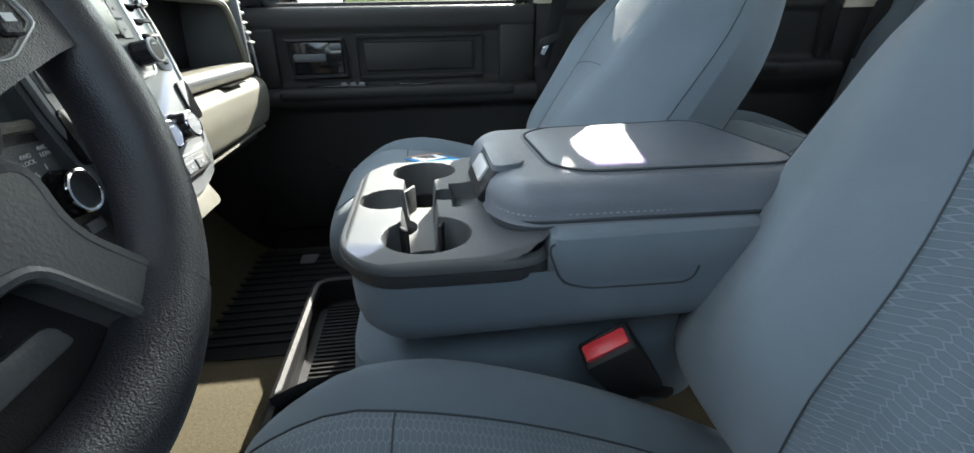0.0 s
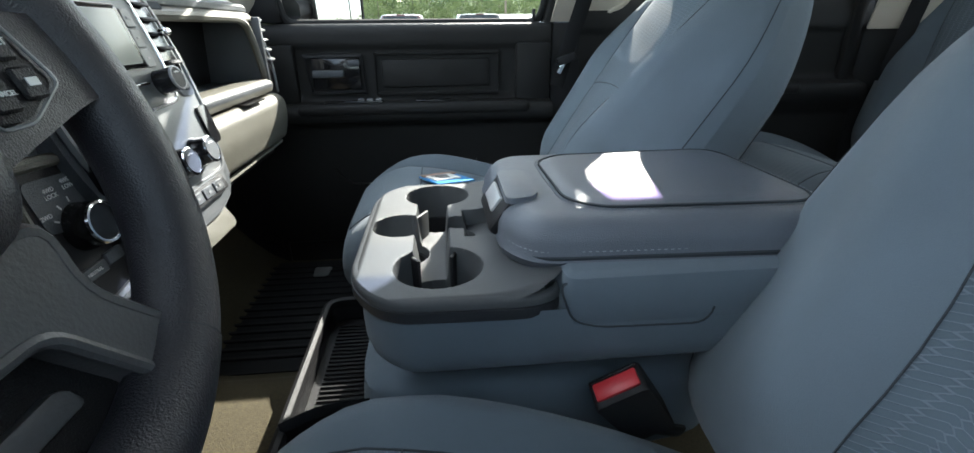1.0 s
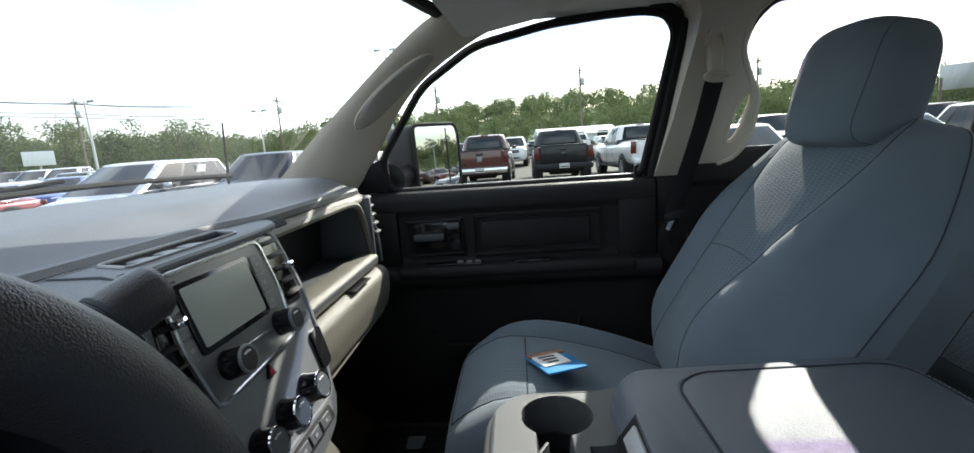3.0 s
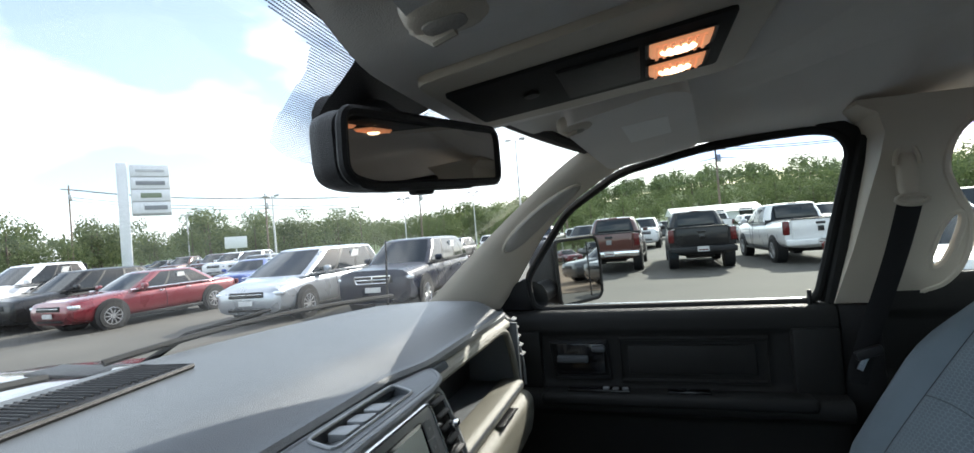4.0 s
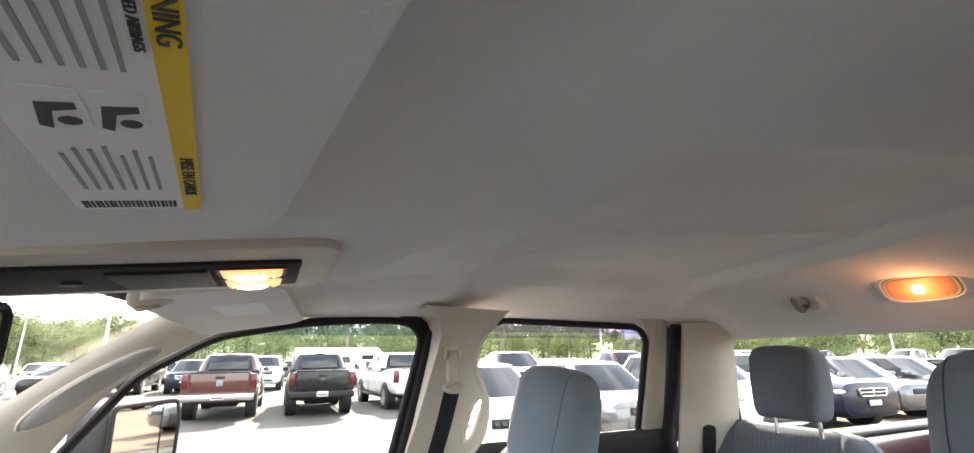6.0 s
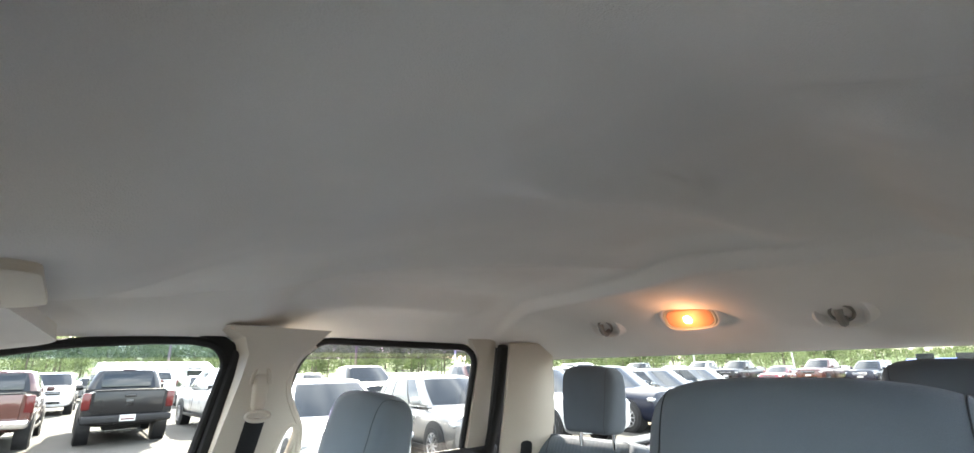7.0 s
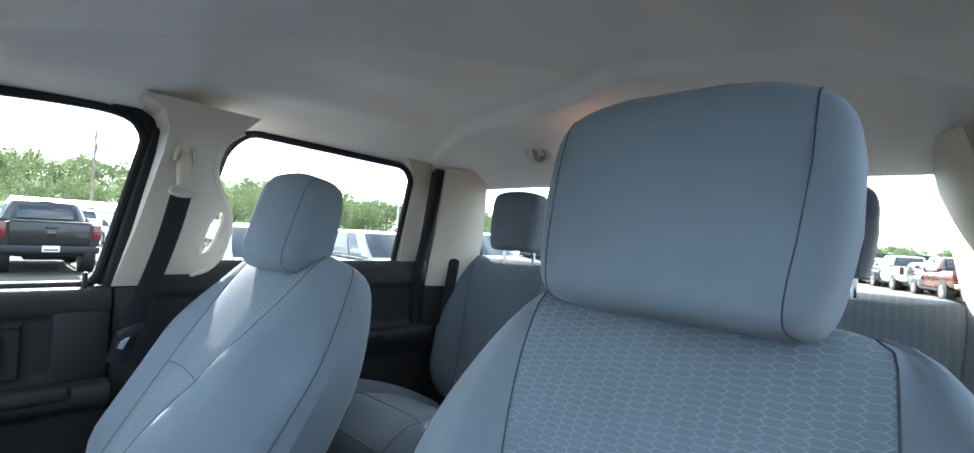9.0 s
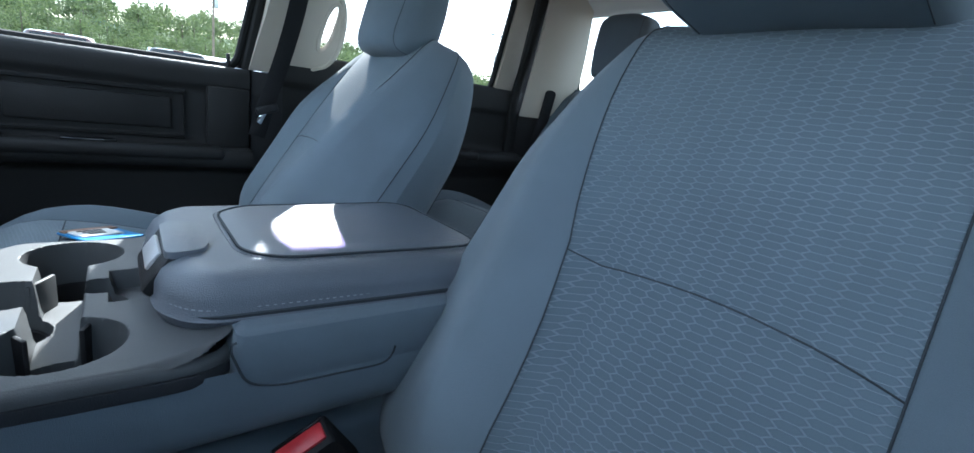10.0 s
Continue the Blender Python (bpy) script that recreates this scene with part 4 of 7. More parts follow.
def inside(poly, x, y):
    c = False
    for k in range(len(poly)):
        (xa, ya), (xb, yb) = poly[k - 1], poly[k]
        if (ya > y) != (yb > y) and x < (xb - xa) * (y - ya) / (yb - ya) + xa:
            c = not c
    return c


def tray_z(x, y):
    d, slot = tray_depth(x, y)
    z = 1.204 + 0.014 * smooth01(0.05, 0.14, x) - 0.006 * smooth01(0.012, 0.0, min(x + 0.094, 0.197 - abs(y)))
    hole = smooth01(-0.003, 0.003, d)
    ch = smooth01(-0.003, 0.003, slot)
    well = smooth01(-0.004, 0.004, min(0.02 - abs(x - 0.062), 0.045 - abs(y - 0.01)))
    return z - max(0.085 * hole, 0.045 * ch, 0.022 * well)


grid = {}
for i in range(NX + 1):
    for j in range(NY + 1):
        x, y = -0.094 + 0.234 * i / NX, -0.197 + 0.394 * j / NY
        if inside(tray_out, x * 0.999, y * 0.995):
            grid[i, j] = bm.verts.new((x, y, tray_z(x, y)))
for i in range(NX):
    for j in range(NY):
        q = [(i, j), (i + 1, j), (i + 1, j + 1), (i, j + 1)]
        if all(k in grid for k in q):
            bm.faces.new([grid[k] for k in q])
part("cup_tray", bm, "tray", con, "grey plastic cup holder tray", angle=50)
part("tray_rim", stack(tray_out, [(1.192, -0.01), (1.193, 0.0018), (1.199, 0.0016), (1.2022, -0.001), (1.2035, -0.006)], False, False), "tray", con, "grey tray rim", 60)
part("tray_skirt", stack(tray_out, [(1.178, -0.01), (1.1785, 0.0012), (1.182, 0.0028), (1.1915, 0.0026), (1.1935, -0.008)], False, False), "skirt", con, "dark grey band under the tray", 60)
# lid: padded, with a stitched top panel
lid_out = smooth_poly([(0.085, 0.11), (0.085, -0.11), (0.11, -0.15), (0.47, -0.165), (0.47, 0.165), (0.11, 0.15)], 0.05, 6)
lid = part("lid", stack(lid_out, [(1.2, -0.012), (1.206, 0.004), (1.222, 0.012), (1.226, 0.009), (1.24, 0.008), (1.252, 0.002), (1.259, -0.006), (1.263, -0.016), (1.2645, -0.026)]), "vinyl", con, "padded dark vinyl console lid", 60)
pan = smooth_poly([(0.155, 0.085), (0.155, -0.085), (0.19, -0.118), (0.455, -0.128), (0.455, 0.128), (0.19, 0.118)], 0.05, 6)
part("lid_panel", stack(pan, [(1.2625, 0.0), (1.2665, -0.002), (1.269, -0.01), (1.27, -0.024)]), "vinyl", lid)
part("lid_welt", tube([(x, y, 1.2665) for x, y in pan], 0.0018, 5, True), "seam", lid)
part("lid_welt", tube([(x + 0.0, y * 1.055, 1.2255) for x, y in lid_out], 0.003, 5, True), "seam", lid)
bm = bmesh.new()
for ring_, z_, step, off in ((pan, 1.2655, 0.006, 0.006), (lid_out, 1.233, 0.007, 0.008)):
    P = [Vector((p[0], p[1], z_)) for p in ring_]
    c = sum(P, Vector()) / len(P)
    for a, b in zip(P, P[1:] + P[:1]):
        d = b - a
        for q in range(max(1, int(d.length / step))):
            m0 = a + d * ((q + 0.25) / max(1, int(d.length / step)))
            out = (m0 - c).normalized() * off if ring_ is pan else (m0 - c).normalized() * 0.0085
            put(bm, rbox(0.0034, 0.001, 0.0009, (0, 0, 0), 0), Matrix.Translation(m0 + out) @ Matrix.Rotation(math.atan2(d.y, d.x), 4, "Z"))
part("stitching", bm, "stitch", lid, "pale thread stitching", kind="stuff")
lt = part("latch", prism(smooth_poly([(0.088, 0.035), (0.086, -0.085), (0.122, -0.078), (0.13, -0.05), (0.13, 0.012), (0.122, 0.04)], 0.014, 4), "z", 1.235, 1.269, 0.005), "vinyl", con, "dark padded latch handle")
part("latch_frame", rbox(0.024, 0.118, 0.052, (0.088, -0.024, 1.242), 0.007, 2, (0, 35, 0)), "black", lt)
part("latch_bar", rbox(0.006, 0.068, 0.022, (0.0785, -0.02, 1.2505), 0.002, 2, (0, 35, 0)), "latch", lt, "bright satin latch bar")
# black walls and floor that make the holders dark inside
for cx, cy, r_ in HOLES[:3]:
    part("cup_inside", lathe([(r_ - 0.004, 1.15), (r_ - 0.006, 1.148), (r_ - 0.009, 1.122), (0.0, 1.121)], 28, Matrix.Translation((cx, cy, 0)), False), "black", con, "black inside of a cup holder")
# dividers in the holders: one left tray grey as lit, two blackened as shade
for x, y, a, m_ in ((-0.022, 0.06, 62, "tray"), (-0.03, -0.075, -58, "black"), (0.026, -0.066, 70, "black")):
    part("divider", rbox(0.042, 0.005, 0.07, (x, y, 1.163), 0.002, 2, (0, 0, a)), m_, con)
part("paper_slip", rbox(0.03, 0.001, 0.03, (0.03, -0.14, 1.165), 0, 1, (20, 0, 30)), "paper", con, "folded white paper slip")

# belt buckle beside the driver's seat
bk = thing("belt_buckle", (0.21, -0.2, 1.04), "black seat belt buckle with a red button", "seat belt buckle")
RB = Matrix.Translation((0.196, -0.213, 1.088)) @ Euler((radians(20), radians(-32), radians(-8))).to_matrix().to_4x4()
b = prism(smooth_poly([(-0.031, 0.018), (0.031, 0.018), (0.028, -0.09), (-0.026, -0.09)], 0.008, 3), "y", -0.017, 0.017, 0.005)
b.transform(RB)
part("case", b, "black", bk)
b = rbox(0.05, 0.02, 0.006, (0, 0, 0.0185), 0.0025, 2)
b.transform(RB)
part("button", b, "red", bk, "red release button")
b = rbox(0.054, 0.004, 0.003, (0, 0.0128, 0.019), 0.001, 1)
b.transform(RB)
part("tongue_slot", b, "gloss", bk)
b = tube([(0.0, 0.0, -0.08), (0.006, 0.004, -0.13), (0.02, 0.01, -0.17)], [0.014, 0.012, 0.012], 10, False, 0.5, (0, 1, 0))
b.transform(RB)
part("stalk", b, "black", bk)

# ---- dashboard ----
dash = thing("dashboard", (-0.6, 0, 1.0), "dark grey dashboard with radio, vents, open bin and glovebox", "dashboard")


def dash_edge(y):
    """x of the rear edge of the top pad."""
    e = -0.438 + 0.025 * smooth01(0.08, 0.2, y) + 0.12 * smooth01(-0.215, -0.29, y)
    return e - 0.05 * smooth01(0.58, 0.76, y) - 0.12 * smooth01(-0.6, -0.72, y)


def dash_top(u, v):
    y = -0.765 + 1.53 * v
    x0 = -0.885 + 0.2 * (abs(y) / 0.775) ** 2
    x = x0 + (dash_edge(y) - x0) * u
    z = 1.53 + 0.005 * math.sin(u * math.pi) - 0.026 * smooth01(0.72, 1.0, u) ** 2 + 0.006 * math.exp(-(((y - 0.42) / 0.2) ** 2)) * math.exp(-(((u - 0.55) / 0.3) ** 2))
    z -= 0.035 * smooth01(0.6, 0.775, abs(y))
    z += 0.022 * smooth01(-0.22, -0.32, y) * (1 - smooth01(-0.56, -0.7, y)) * smooth01(0.5, 0.9, u)
    return (x, y, z)


part("top_pad", sheet(dash_top, 36, 60, 0.012), "dash", dash, "grained dark grey top pad")
# edge roll along the pad
part("pad_edge", tube([Vector(dash_top(1.0, k / 60)) + Vector((-0.002, 0, -0.008)) for k in range(61)], 0.011, 8), "dash", dash)
part("core", prism([(-0.8, 1.5), (-0.5, 1.49), (-0.52, 1.2), (-0.6, 1.0), (-0.85, 0.95)], "y", -0.6, 0.6), "black", dash)
# defroster grille at the front of the pad
g = part("defrost_grille", sheet(lambda u, v: Vector(dash_top(0.14 + 0.24 * u, 0.3 + 0.22 * v)) + Vector((0, 0, 0.002)), 4, 10, 0.003), "black", dash, "black slatted defroster grille")
for k in range(36):
    a, b = Vector(dash_top(0.15, 0.303 + 0.006 * k)), Vector(dash_top(0.37, 0.303 + 0.006 * k))
    part("grille_slat", tube([a + Vector((0, 0, 0.006)), b + Vector((0, 0, 0.006))], 0.0016, 5), "black", g)
part("grille_frame", tube([Vector(dash_top(u, v)) + Vector((0, 0, 0.004)) for u, v in ((0.14, 0.3), (0.14, 0.52), (0.38, 0.52), (0.38, 0.3))], 0.004, 6, True), "black", g)

# passenger side: upper lip, open bin, ledge, glovebox
part("upper_lip", prism(smooth_poly([(-0.47, 1.508), (-0.43, 1.502), (-0.397, 1.482), (-0.395, 1.47), (-0.42, 1.466), (-0.48, 1.478)], 0.008, 3), "y", 0.14, 0.605), "dash2", dash)
part("bin_back", rbox(0.012, 0.47, 0.15, (-0.545, 0.37, 1.41), 0.003), "dash", dash)
part("bin_floor", rbox(0.17, 0.47, 0.012, (-0.46, 0.37, 1.334), 0.003), "dash", dash)
part("bin_side", rbox(0.17, 0.012, 0.15, (-0.465, 0.608, 1.405), 0.003), "dash", dash)
part("bin_side", rbox(0.17, 0.012, 0.15, (-0.465, 0.142, 1.405), 0.003), "dash", dash)
part("bin_rim", tube(spline([(-0.398, 0.15, 1.474), (-0.398, 0.4, 1.476), (-0.4, 0.545, 1.472), (-0.396, 0.582, 1.44), (-0.39, 0.604, 1.36), (-0.388, 0.606, 1.345)], 24), 0.008, 8), "dash2", dash, "pale bin rim")
part("ledge", prism(smooth_poly([(-0.43, 1.347), (-0.385, 1.347), (-0.374, 1.338), (-0.378, 1.318), (-0.43, 1.312)], 0.006, 3), "y", 0.14, 0.606), "dash2", dash, "pale ledge below the open bin")
glove = prism(smooth_poly([(-0.5, 1.312), (-0.378, 1.312), (-0.362, 1.298), (-0.36, 1.26), (-0.372, 1.205), (-0.41, 1.195), (-0.5, 1.19)], 0.014, 4), "y", 0.18, 0.632, 0.004)
gd = part("glovebox_door", glove, "dash2", dash, "pale grey glovebox door")
part("handle_slot", prism(smooth_poly([(-0.4, 1.3135), (-0.362, 1.3135), (-0.362, 1.3155), (-0.4, 1.3155)], 0.001, 2), "y", 0.4, 0.5), "gloss", gd)
part("lower_edge", tube([(-0.386, 0.18, 1.19), (-0.386, 0.63, 1.195)], 0.005, 6), "dash2", dash)
part("under_panel", rbox(0.3, 1.4, 0.02, (-0.58, 0, 1.16), 0.004), "black", dash)
# side vents at both ends
for s in (1, -1):
    sv = part("side_vent", mirrored(prism(smooth_poly([(-0.452, 1.497), (-0.418, 1.47), (-0.396, 1.38), (-0.392, 1.3), (-0.43, 1.3), (-0.47, 1.45)], 0.012, 3), "y", 0.618, 0.7, 0.004), s), "black", dash, "black end vent")
    part("vent_rim", mirrored(tube(spline([(-0.438, 0.66, 1.495), (-0.41, 0.668, 1.46), (-0.392, 0.675, 1.38), (-0.388, 0.675, 1.31)], 16), 0.0035, 6), s), "bezel", sv)
    for k in range(5):
        part("vent_slat", mirrored(rbox(0.012, 0.035, 0.006, (-0.408 + 0.004 * k, 0.676, 1.475 - 0.022 * k), 0.002, 1, (0, 20, 0)), s), "silver" if k == 2 else "bezel", sv)

# centre stack on its own slanted face
ST = Matrix(((0, -0.2607, 0.9654, -0.325), (1, 0, 0, -0.014), (0, 0.9654, 0.2607, 1.393), (0, 0, 0, 1)))


def on(bm, dz=0.0):
    bm.transform(ST @ Matrix.Translation((0, 0, dz)))
    return bm


def plate(pts, r, z0, z1, bev=0.002):
    return on(prism(smooth_poly(pts, r, 4), "z", z0, z1, bev))


part("stack_body", plate([(-0.135, 0.112), (0.125, 0.112), (0.142, 0.03), (0.138, -0.06), (0.11, -0.155), (0.05, -0.172), (-0.05, -0.172), (-0.11, -0.155), (-0.138, -0.06), (-0.142, 0.03)], 0.02, -0.1, -0.006, 0.005), "dash", dash, "dark grey centre stack")
part("stack_face", plate([(-0.118, 0.102), (0.108, 0.102), (0.124, 0.03), (0.12, -0.045), (0.095, -0.12), (0.085, -0.15), (-0.085, -0.15), (-0.095, -0.12), (-0.12, -0.045), (-0.124, 0.03)], 0.018, -0.02, -0.001, 0.003), "bezel", dash, "satin grey stack face")
part("stack_trim", on(tube([(x, y, -0.003) for x, y in smooth_poly([(-0.122, 0.107), (0.114, 0.107), (0.131, 0.03), (0.127, -0.05), (0.1, -0.125), (-0.1, -0.125), (-0.127, -0.05), (-0.131, 0.03)], 0.02, 4)], 0.0045, 6, True)), "bezel", dash)
radio = part("radio_bezel", plate([(-0.099, 0.098), (0.064, 0.098), (0.07, 0.03), (0.062, -0.022), (-0.09, -0.03), (-0.1, 0.03)], 0.012, -0.004, 0.006, 0.002), "radio", dash, "grey radio surround")
part("radio_trim", on(tube([(x, y, 0.005) for x, y in smooth_poly([(-0.1, 0.099), (0.065, 0.099), (0.071, 0.03), (0.063, -0.023), (-0.091, -0.031), (-0.101, 0.03)], 0.012, 4)], 0.0028, 6, True)), "silver", radio, "silver radio trim line")
part("screen_frame", plate([(-0.086, 0.088), (0.031, 0.088), (0.033, 0.018), (-0.084, 0.018)], 0.005, 0.003, 0.0085, 0.001), "gloss", radio)
part("screen", plate([(-0.08, 0.083), (0.0255, 0.083), (0.0265, 0.024), (-0.078, 0.024)], 0.003, 0.006, 0.0092, 0.0004), "screen", radio, "blank display with pale glare in its colour")
for side, x in ((-1, -0.0935), (1, 0.044)):
    for k in range(3):
        part("button", on(rbox(0.013 if side < 0 else 0.018, 0.021, 0.003, (x, 0.074 - 0.0225 * k, 0.0062), 0.001, 1)), "radio", radio)
        part("button_mark", on(rbox(0.005, 0.003, 0.0006, (x, 0.074 - 0.0225 * k, 0.0079), 0, 1)), "dimwhite", radio)


def knob(parent, x, y, r, h, ring="bezel", cap="black"):
    k = part("knob", on(lathe([(r * 1.12, 0), (r * 1.1, 0.004), (r, 0.007), (r * 0.96, h - 0.003), (r * 0.93, h)], 28, Matrix.Translation((x, y, 0.0)))), "gloss", parent, "black turn knob")
    part("knob_ring", on(tube([(x + r * 0.9 * math.cos(a), y + r * 0.9 * math.sin(a), h) for a in (2 * math.pi * i / 28 for i in range(28))], 0.0018, 6, True)), ring, k, "bright knob ring")
    part("knob_cap", on(lathe([(r * 0.84, h - 0.001), (r * 0.8, h + 0.0012), (0, h + 0.0015)], 24, Matrix.Translation((x, y, 0)))), cap, k)
    for a in (-0.4, 0.0, 0.4):
        part("knob_mark", on(rbox(0.004, 0.0016, 0.0006, (x + r * 0.55 * math.sin(a), y + r * 0.5 * math.cos(a), h + 0.0018), 0, 1)), "white", k)
    return k


knob(radio, -0.059, -0.002, 0.0145, 0.028)
knob(radio, 0.043, 0.0, 0.0145, 0.028)
part("slot_bar", on(rbox(0.06, 0.003, 0.002, (-0.008, 0.002, 0.0068), 0.001, 1)), "silver", radio)
for x, y in ((-0.058, -0.094), (-0.004, -0.092), (0.052, -0.09)):
    knob(dash, x, y, 0.0175, 0.02, "chrome", "dash")
part("hazard_switch", on(prism([(0.0, -0.03), (0.008, -0.045), (-0.008, -0.045)], "z", -0.001, 0.003, 0.001)), "black", dash)
part("hazard_mark", on(prism([(0.0, -0.034), (0.005, -0.043), (-0.005, -0.043)], "z", 0.002, 0.0036)), "red", dash)
row = part("switch_strip", plate([(-0.085, -0.128), (0.075, -0.126), (0.08, -0.147), (-0.085, -0.149)], 0.004, -0.003, 0.003, 0.001), "black", dash, "black switch row")
for k in range(5):
    part("switch", on(rbox(0.026, 0.014, 0.003, (-0.066 + 0.03 * k, -0.1375, 0.0035), 0.001, 1)), "dash", row)
    part("switch_mark", on(rbox(0.006, 0.003, 0.0006, (-0.066 + 0.03 * k, -0.1375, 0.0054), 0, 1)), "dimwhite", row)
# vents on both sides of the radio, with slats
for s in (1, -1):
    vt = part("vent", plate([(s * 0.073, 0.099), (s * 0.108, 0.099), (s * 0.119, 0.03), (s * 0.117, 0.008), (s * 0.078, 0.01)], 0.006, -0.004, 0.001, 0.0008), "gloss", dash, "black air vent with slats")
    for k in range(5):
        part("slat", on(rbox(0.034, 0.0035, 0.008, (s * (0.092 + 0.003 * k), 0.092 - 0.0175 * k, 0.003), 0.0015, 1, (35, 0, 0))), "black", vt)
    part("vent_lever", on(rbox(0.014, 0.009, 0.012, (s * 0.1, 0.057, 0.012), 0.003, 2)), "chrome", vt, "bright vent lever")
    sb = part("side_button", plate([(s * 0.083, 0.003), (s * 0.118, 0.001), (s * 0.12, -0.022), (s * 0.088, -0.02)], 0.006, -0.003, 0.0015, 0.0008), "bezel", dash)
    part("button", on(rbox(0.012, 0.009, 0.004, (s * 0.105, -0.01, 0.002), 0.002, 1)), "dash", sb)
    so = part("socket_cover", plate([(s * 0.1, -0.038), (s * 0.128, -0.036), (s * 0.126, -0.088), (s * 0.1, -0.09)], 0.006, -0.006, 0.003, 0.001), "gloss", dash, "black socket cover")
part("stack_chin", plate([(0.06, -0.152), (-0.06, -0.152), (-0.08, -0.2), (0.08, -0.2)], 0.01, -0.1, -0.01, 0.004), "dash2", dash)
# brow over the stack with a shallow tray that carries a raised emblem
BROW = smooth_poly([(-0.422, 0.0), (-0.42, 0.06), (-0.398, 0.168), (-0.364, 0.13), (-0.353, 0.08), (-0.351, 0.0), (-0.352, -0.09), (-0.346, -0.15), (-0.322, -0.2), (-0.308, -0.266), (-0.36, -0.266), (-0.412, -0.222), (-0.422, -0.12)], 0.02, 4)
WELL = smooth_poly([(-0.372, -0.104), (-0.416, -0.09), (-0.416, 0.085), (-0.372, 0.062)], 0.01, 3)
part("brow", prism(BROW, "z", 1.474, 1.483, 0.003), "dash", dash, "smooth grey brow over stack and instruments")
k0 = min(range(len(BROW)), key=lambda k: (Vector(BROW[k]) - Vector(WELL[0])).length)
part("brow_top", prism(BROW[k0:] + BROW[: k0 + 1] + [WELL[0]] + WELL[:0:-1] + [(WELL[0][0] + 1e-5, WELL[0][1])], "z", 1.4825, 1.499), "dash", dash)
part("brow_edge", tube([(x, y, 1.4955) for x, y in BROW], 0.005, 8, True), "dash", dash)
part("brow_split", tube([(-0.424, -0.132, 1.499), (-0.37, -0.134, 1.4993), (-0.33, -0.152, 1.498)], 0.0016, 6), "seam", dash)
# dark tube under the pad's rear edge stands in for its shadow line
part("pad_shadow_line", tube([Vector(dash_top(1.0, k / 60)) + Vector((0.008, 0, -0.02)) for k in range(12, 40)], 0.01, 6), "seam", dash)
tray = part("brow_tray", prism(WELL, "z", 1.4828, 1.4845), "gloss", dash, "dark tray with a raised emblem")
part("tray_rim", tube([(x, y, 1.4995) for x, y in WELL], 0.0022, 6, True), "bezel", tray)
for k in range(3):
    part("emblem_block", prism(smooth_poly([(-0.41, -0.066 + 0.034 * k), (-0.41, -0.044 + 0.034 * k), (-0.386, -0.036 + 0.034 * k), (-0.386, -0.064 + 0.034 * k)], 0.004, 2), "z", 1.484, 1.4965, 0.001), "bezel", tray)
# driver's side: hood over the instruments, dials, knob panel
hood = spline([(-0.345, -0.62, 1.36), (-0.338, -0.605, 1.44), (-0.335, -0.56, 1.485), (-0.325, -0.42, 1.492), (-0.32, -0.27, 1.49), (-0.336, -0.18, 1.47), (-0.345, -0.165, 1.4)], 40)
part("hood_rim", tube(hood, 0.012, 10, False, 2.4, (1, 0, 0)), "dash", dash)
part("stack_side", rbox(0.09, 0.06, 0.13, (-0.385, -0.165, 1.415), 0.01), "dash", dash)
cl = part("instrument_cluster", rbox(0.03, 0.4, 0.13, (-0.46, -0.41, 1.42), 0.01), "gloss", dash, "black instrument cluster")
for y in (-0.5, -0.32):
    part("dial", tube([(-0.443, y + 0.05 * math.cos(a), 1.42 + 0.05 * math.sin(a)) for a in (2 * math.pi * i / 28 for i in range(28))], 0.003, 6, True), "silver", cl)
part("driver_panel", prism(smooth_poly([(-0.34, -0.13), (-0.34, -0.68), (-0.4, -0.72), (-0.5, -0.72), (-0.5, -0.1)], 0.02, 3), "z", 1.2, 1.375, 0.008), "dash", dash)
K0 = Matrix.Translation((-0.3145, -0.163, 1.288)) @ Matrix(((0, -0.19, 0.982, 0), (1, 0, 0, 0), (0, 0.982, 0.19, 0), (0, 0, 0, 1)))


def onk(bm):
    bm.transform(K0)
    return bm


kp = part("drive_panel", onk(prism(smooth_poly([(-0.046, 0.06), (0.03, 0.056), (0.052, -0.062), (-0.046, -0.075)], 0.012, 4), "z", -0.03, -0.004, 0.003)), "black", dash, "black drive mode panel with a chrome ringed knob")
part("panel_frame", onk(tube([(x, y, -0.004) for x, y in smooth_poly([(-0.05, 0.066), (0.034, 0.061), (0.058, -0.068), (-0.05, -0.082)], 0.014, 4)], 0.006, 8, True)), "dash2", kp)
part("panel_inlay", onk(prism(smooth_poly([(-0.038, 0.052), (0.022, 0.048), (0.036, 0.012), (0.02, 0.0), (-0.036, 0.005)], 0.01, 4), "z", -0.006, -0.0025)), "dash", kp)
kn = part("knob", onk(lathe([(0.023, -0.004), (0.022, 0.004), (0.0195, 0.016), (0.019, 0.018), (0.0, 0.0185)], 28)), "gloss", kp, "black turn knob")
part("knob_ring", onk(tube([(0.0185 * math.cos(a), 0.0185 * math.sin(a), 0.0165) for a in (2 * math.pi * i / 28 for i in range(28))], 0.0022, 6, True)), "chrome", kn, "chrome knob ring")
part("panel_button", onk(rbox(0.036, 0.012, 0.005, (-0.018, -0.04, -0.003), 0.001, 1)), "dash", kp)
part("panel_button", onk(rbox(0.024, 0.012, 0.005, (0.014, -0.037, -0.003), 0.001, 1)), "dash", kp)
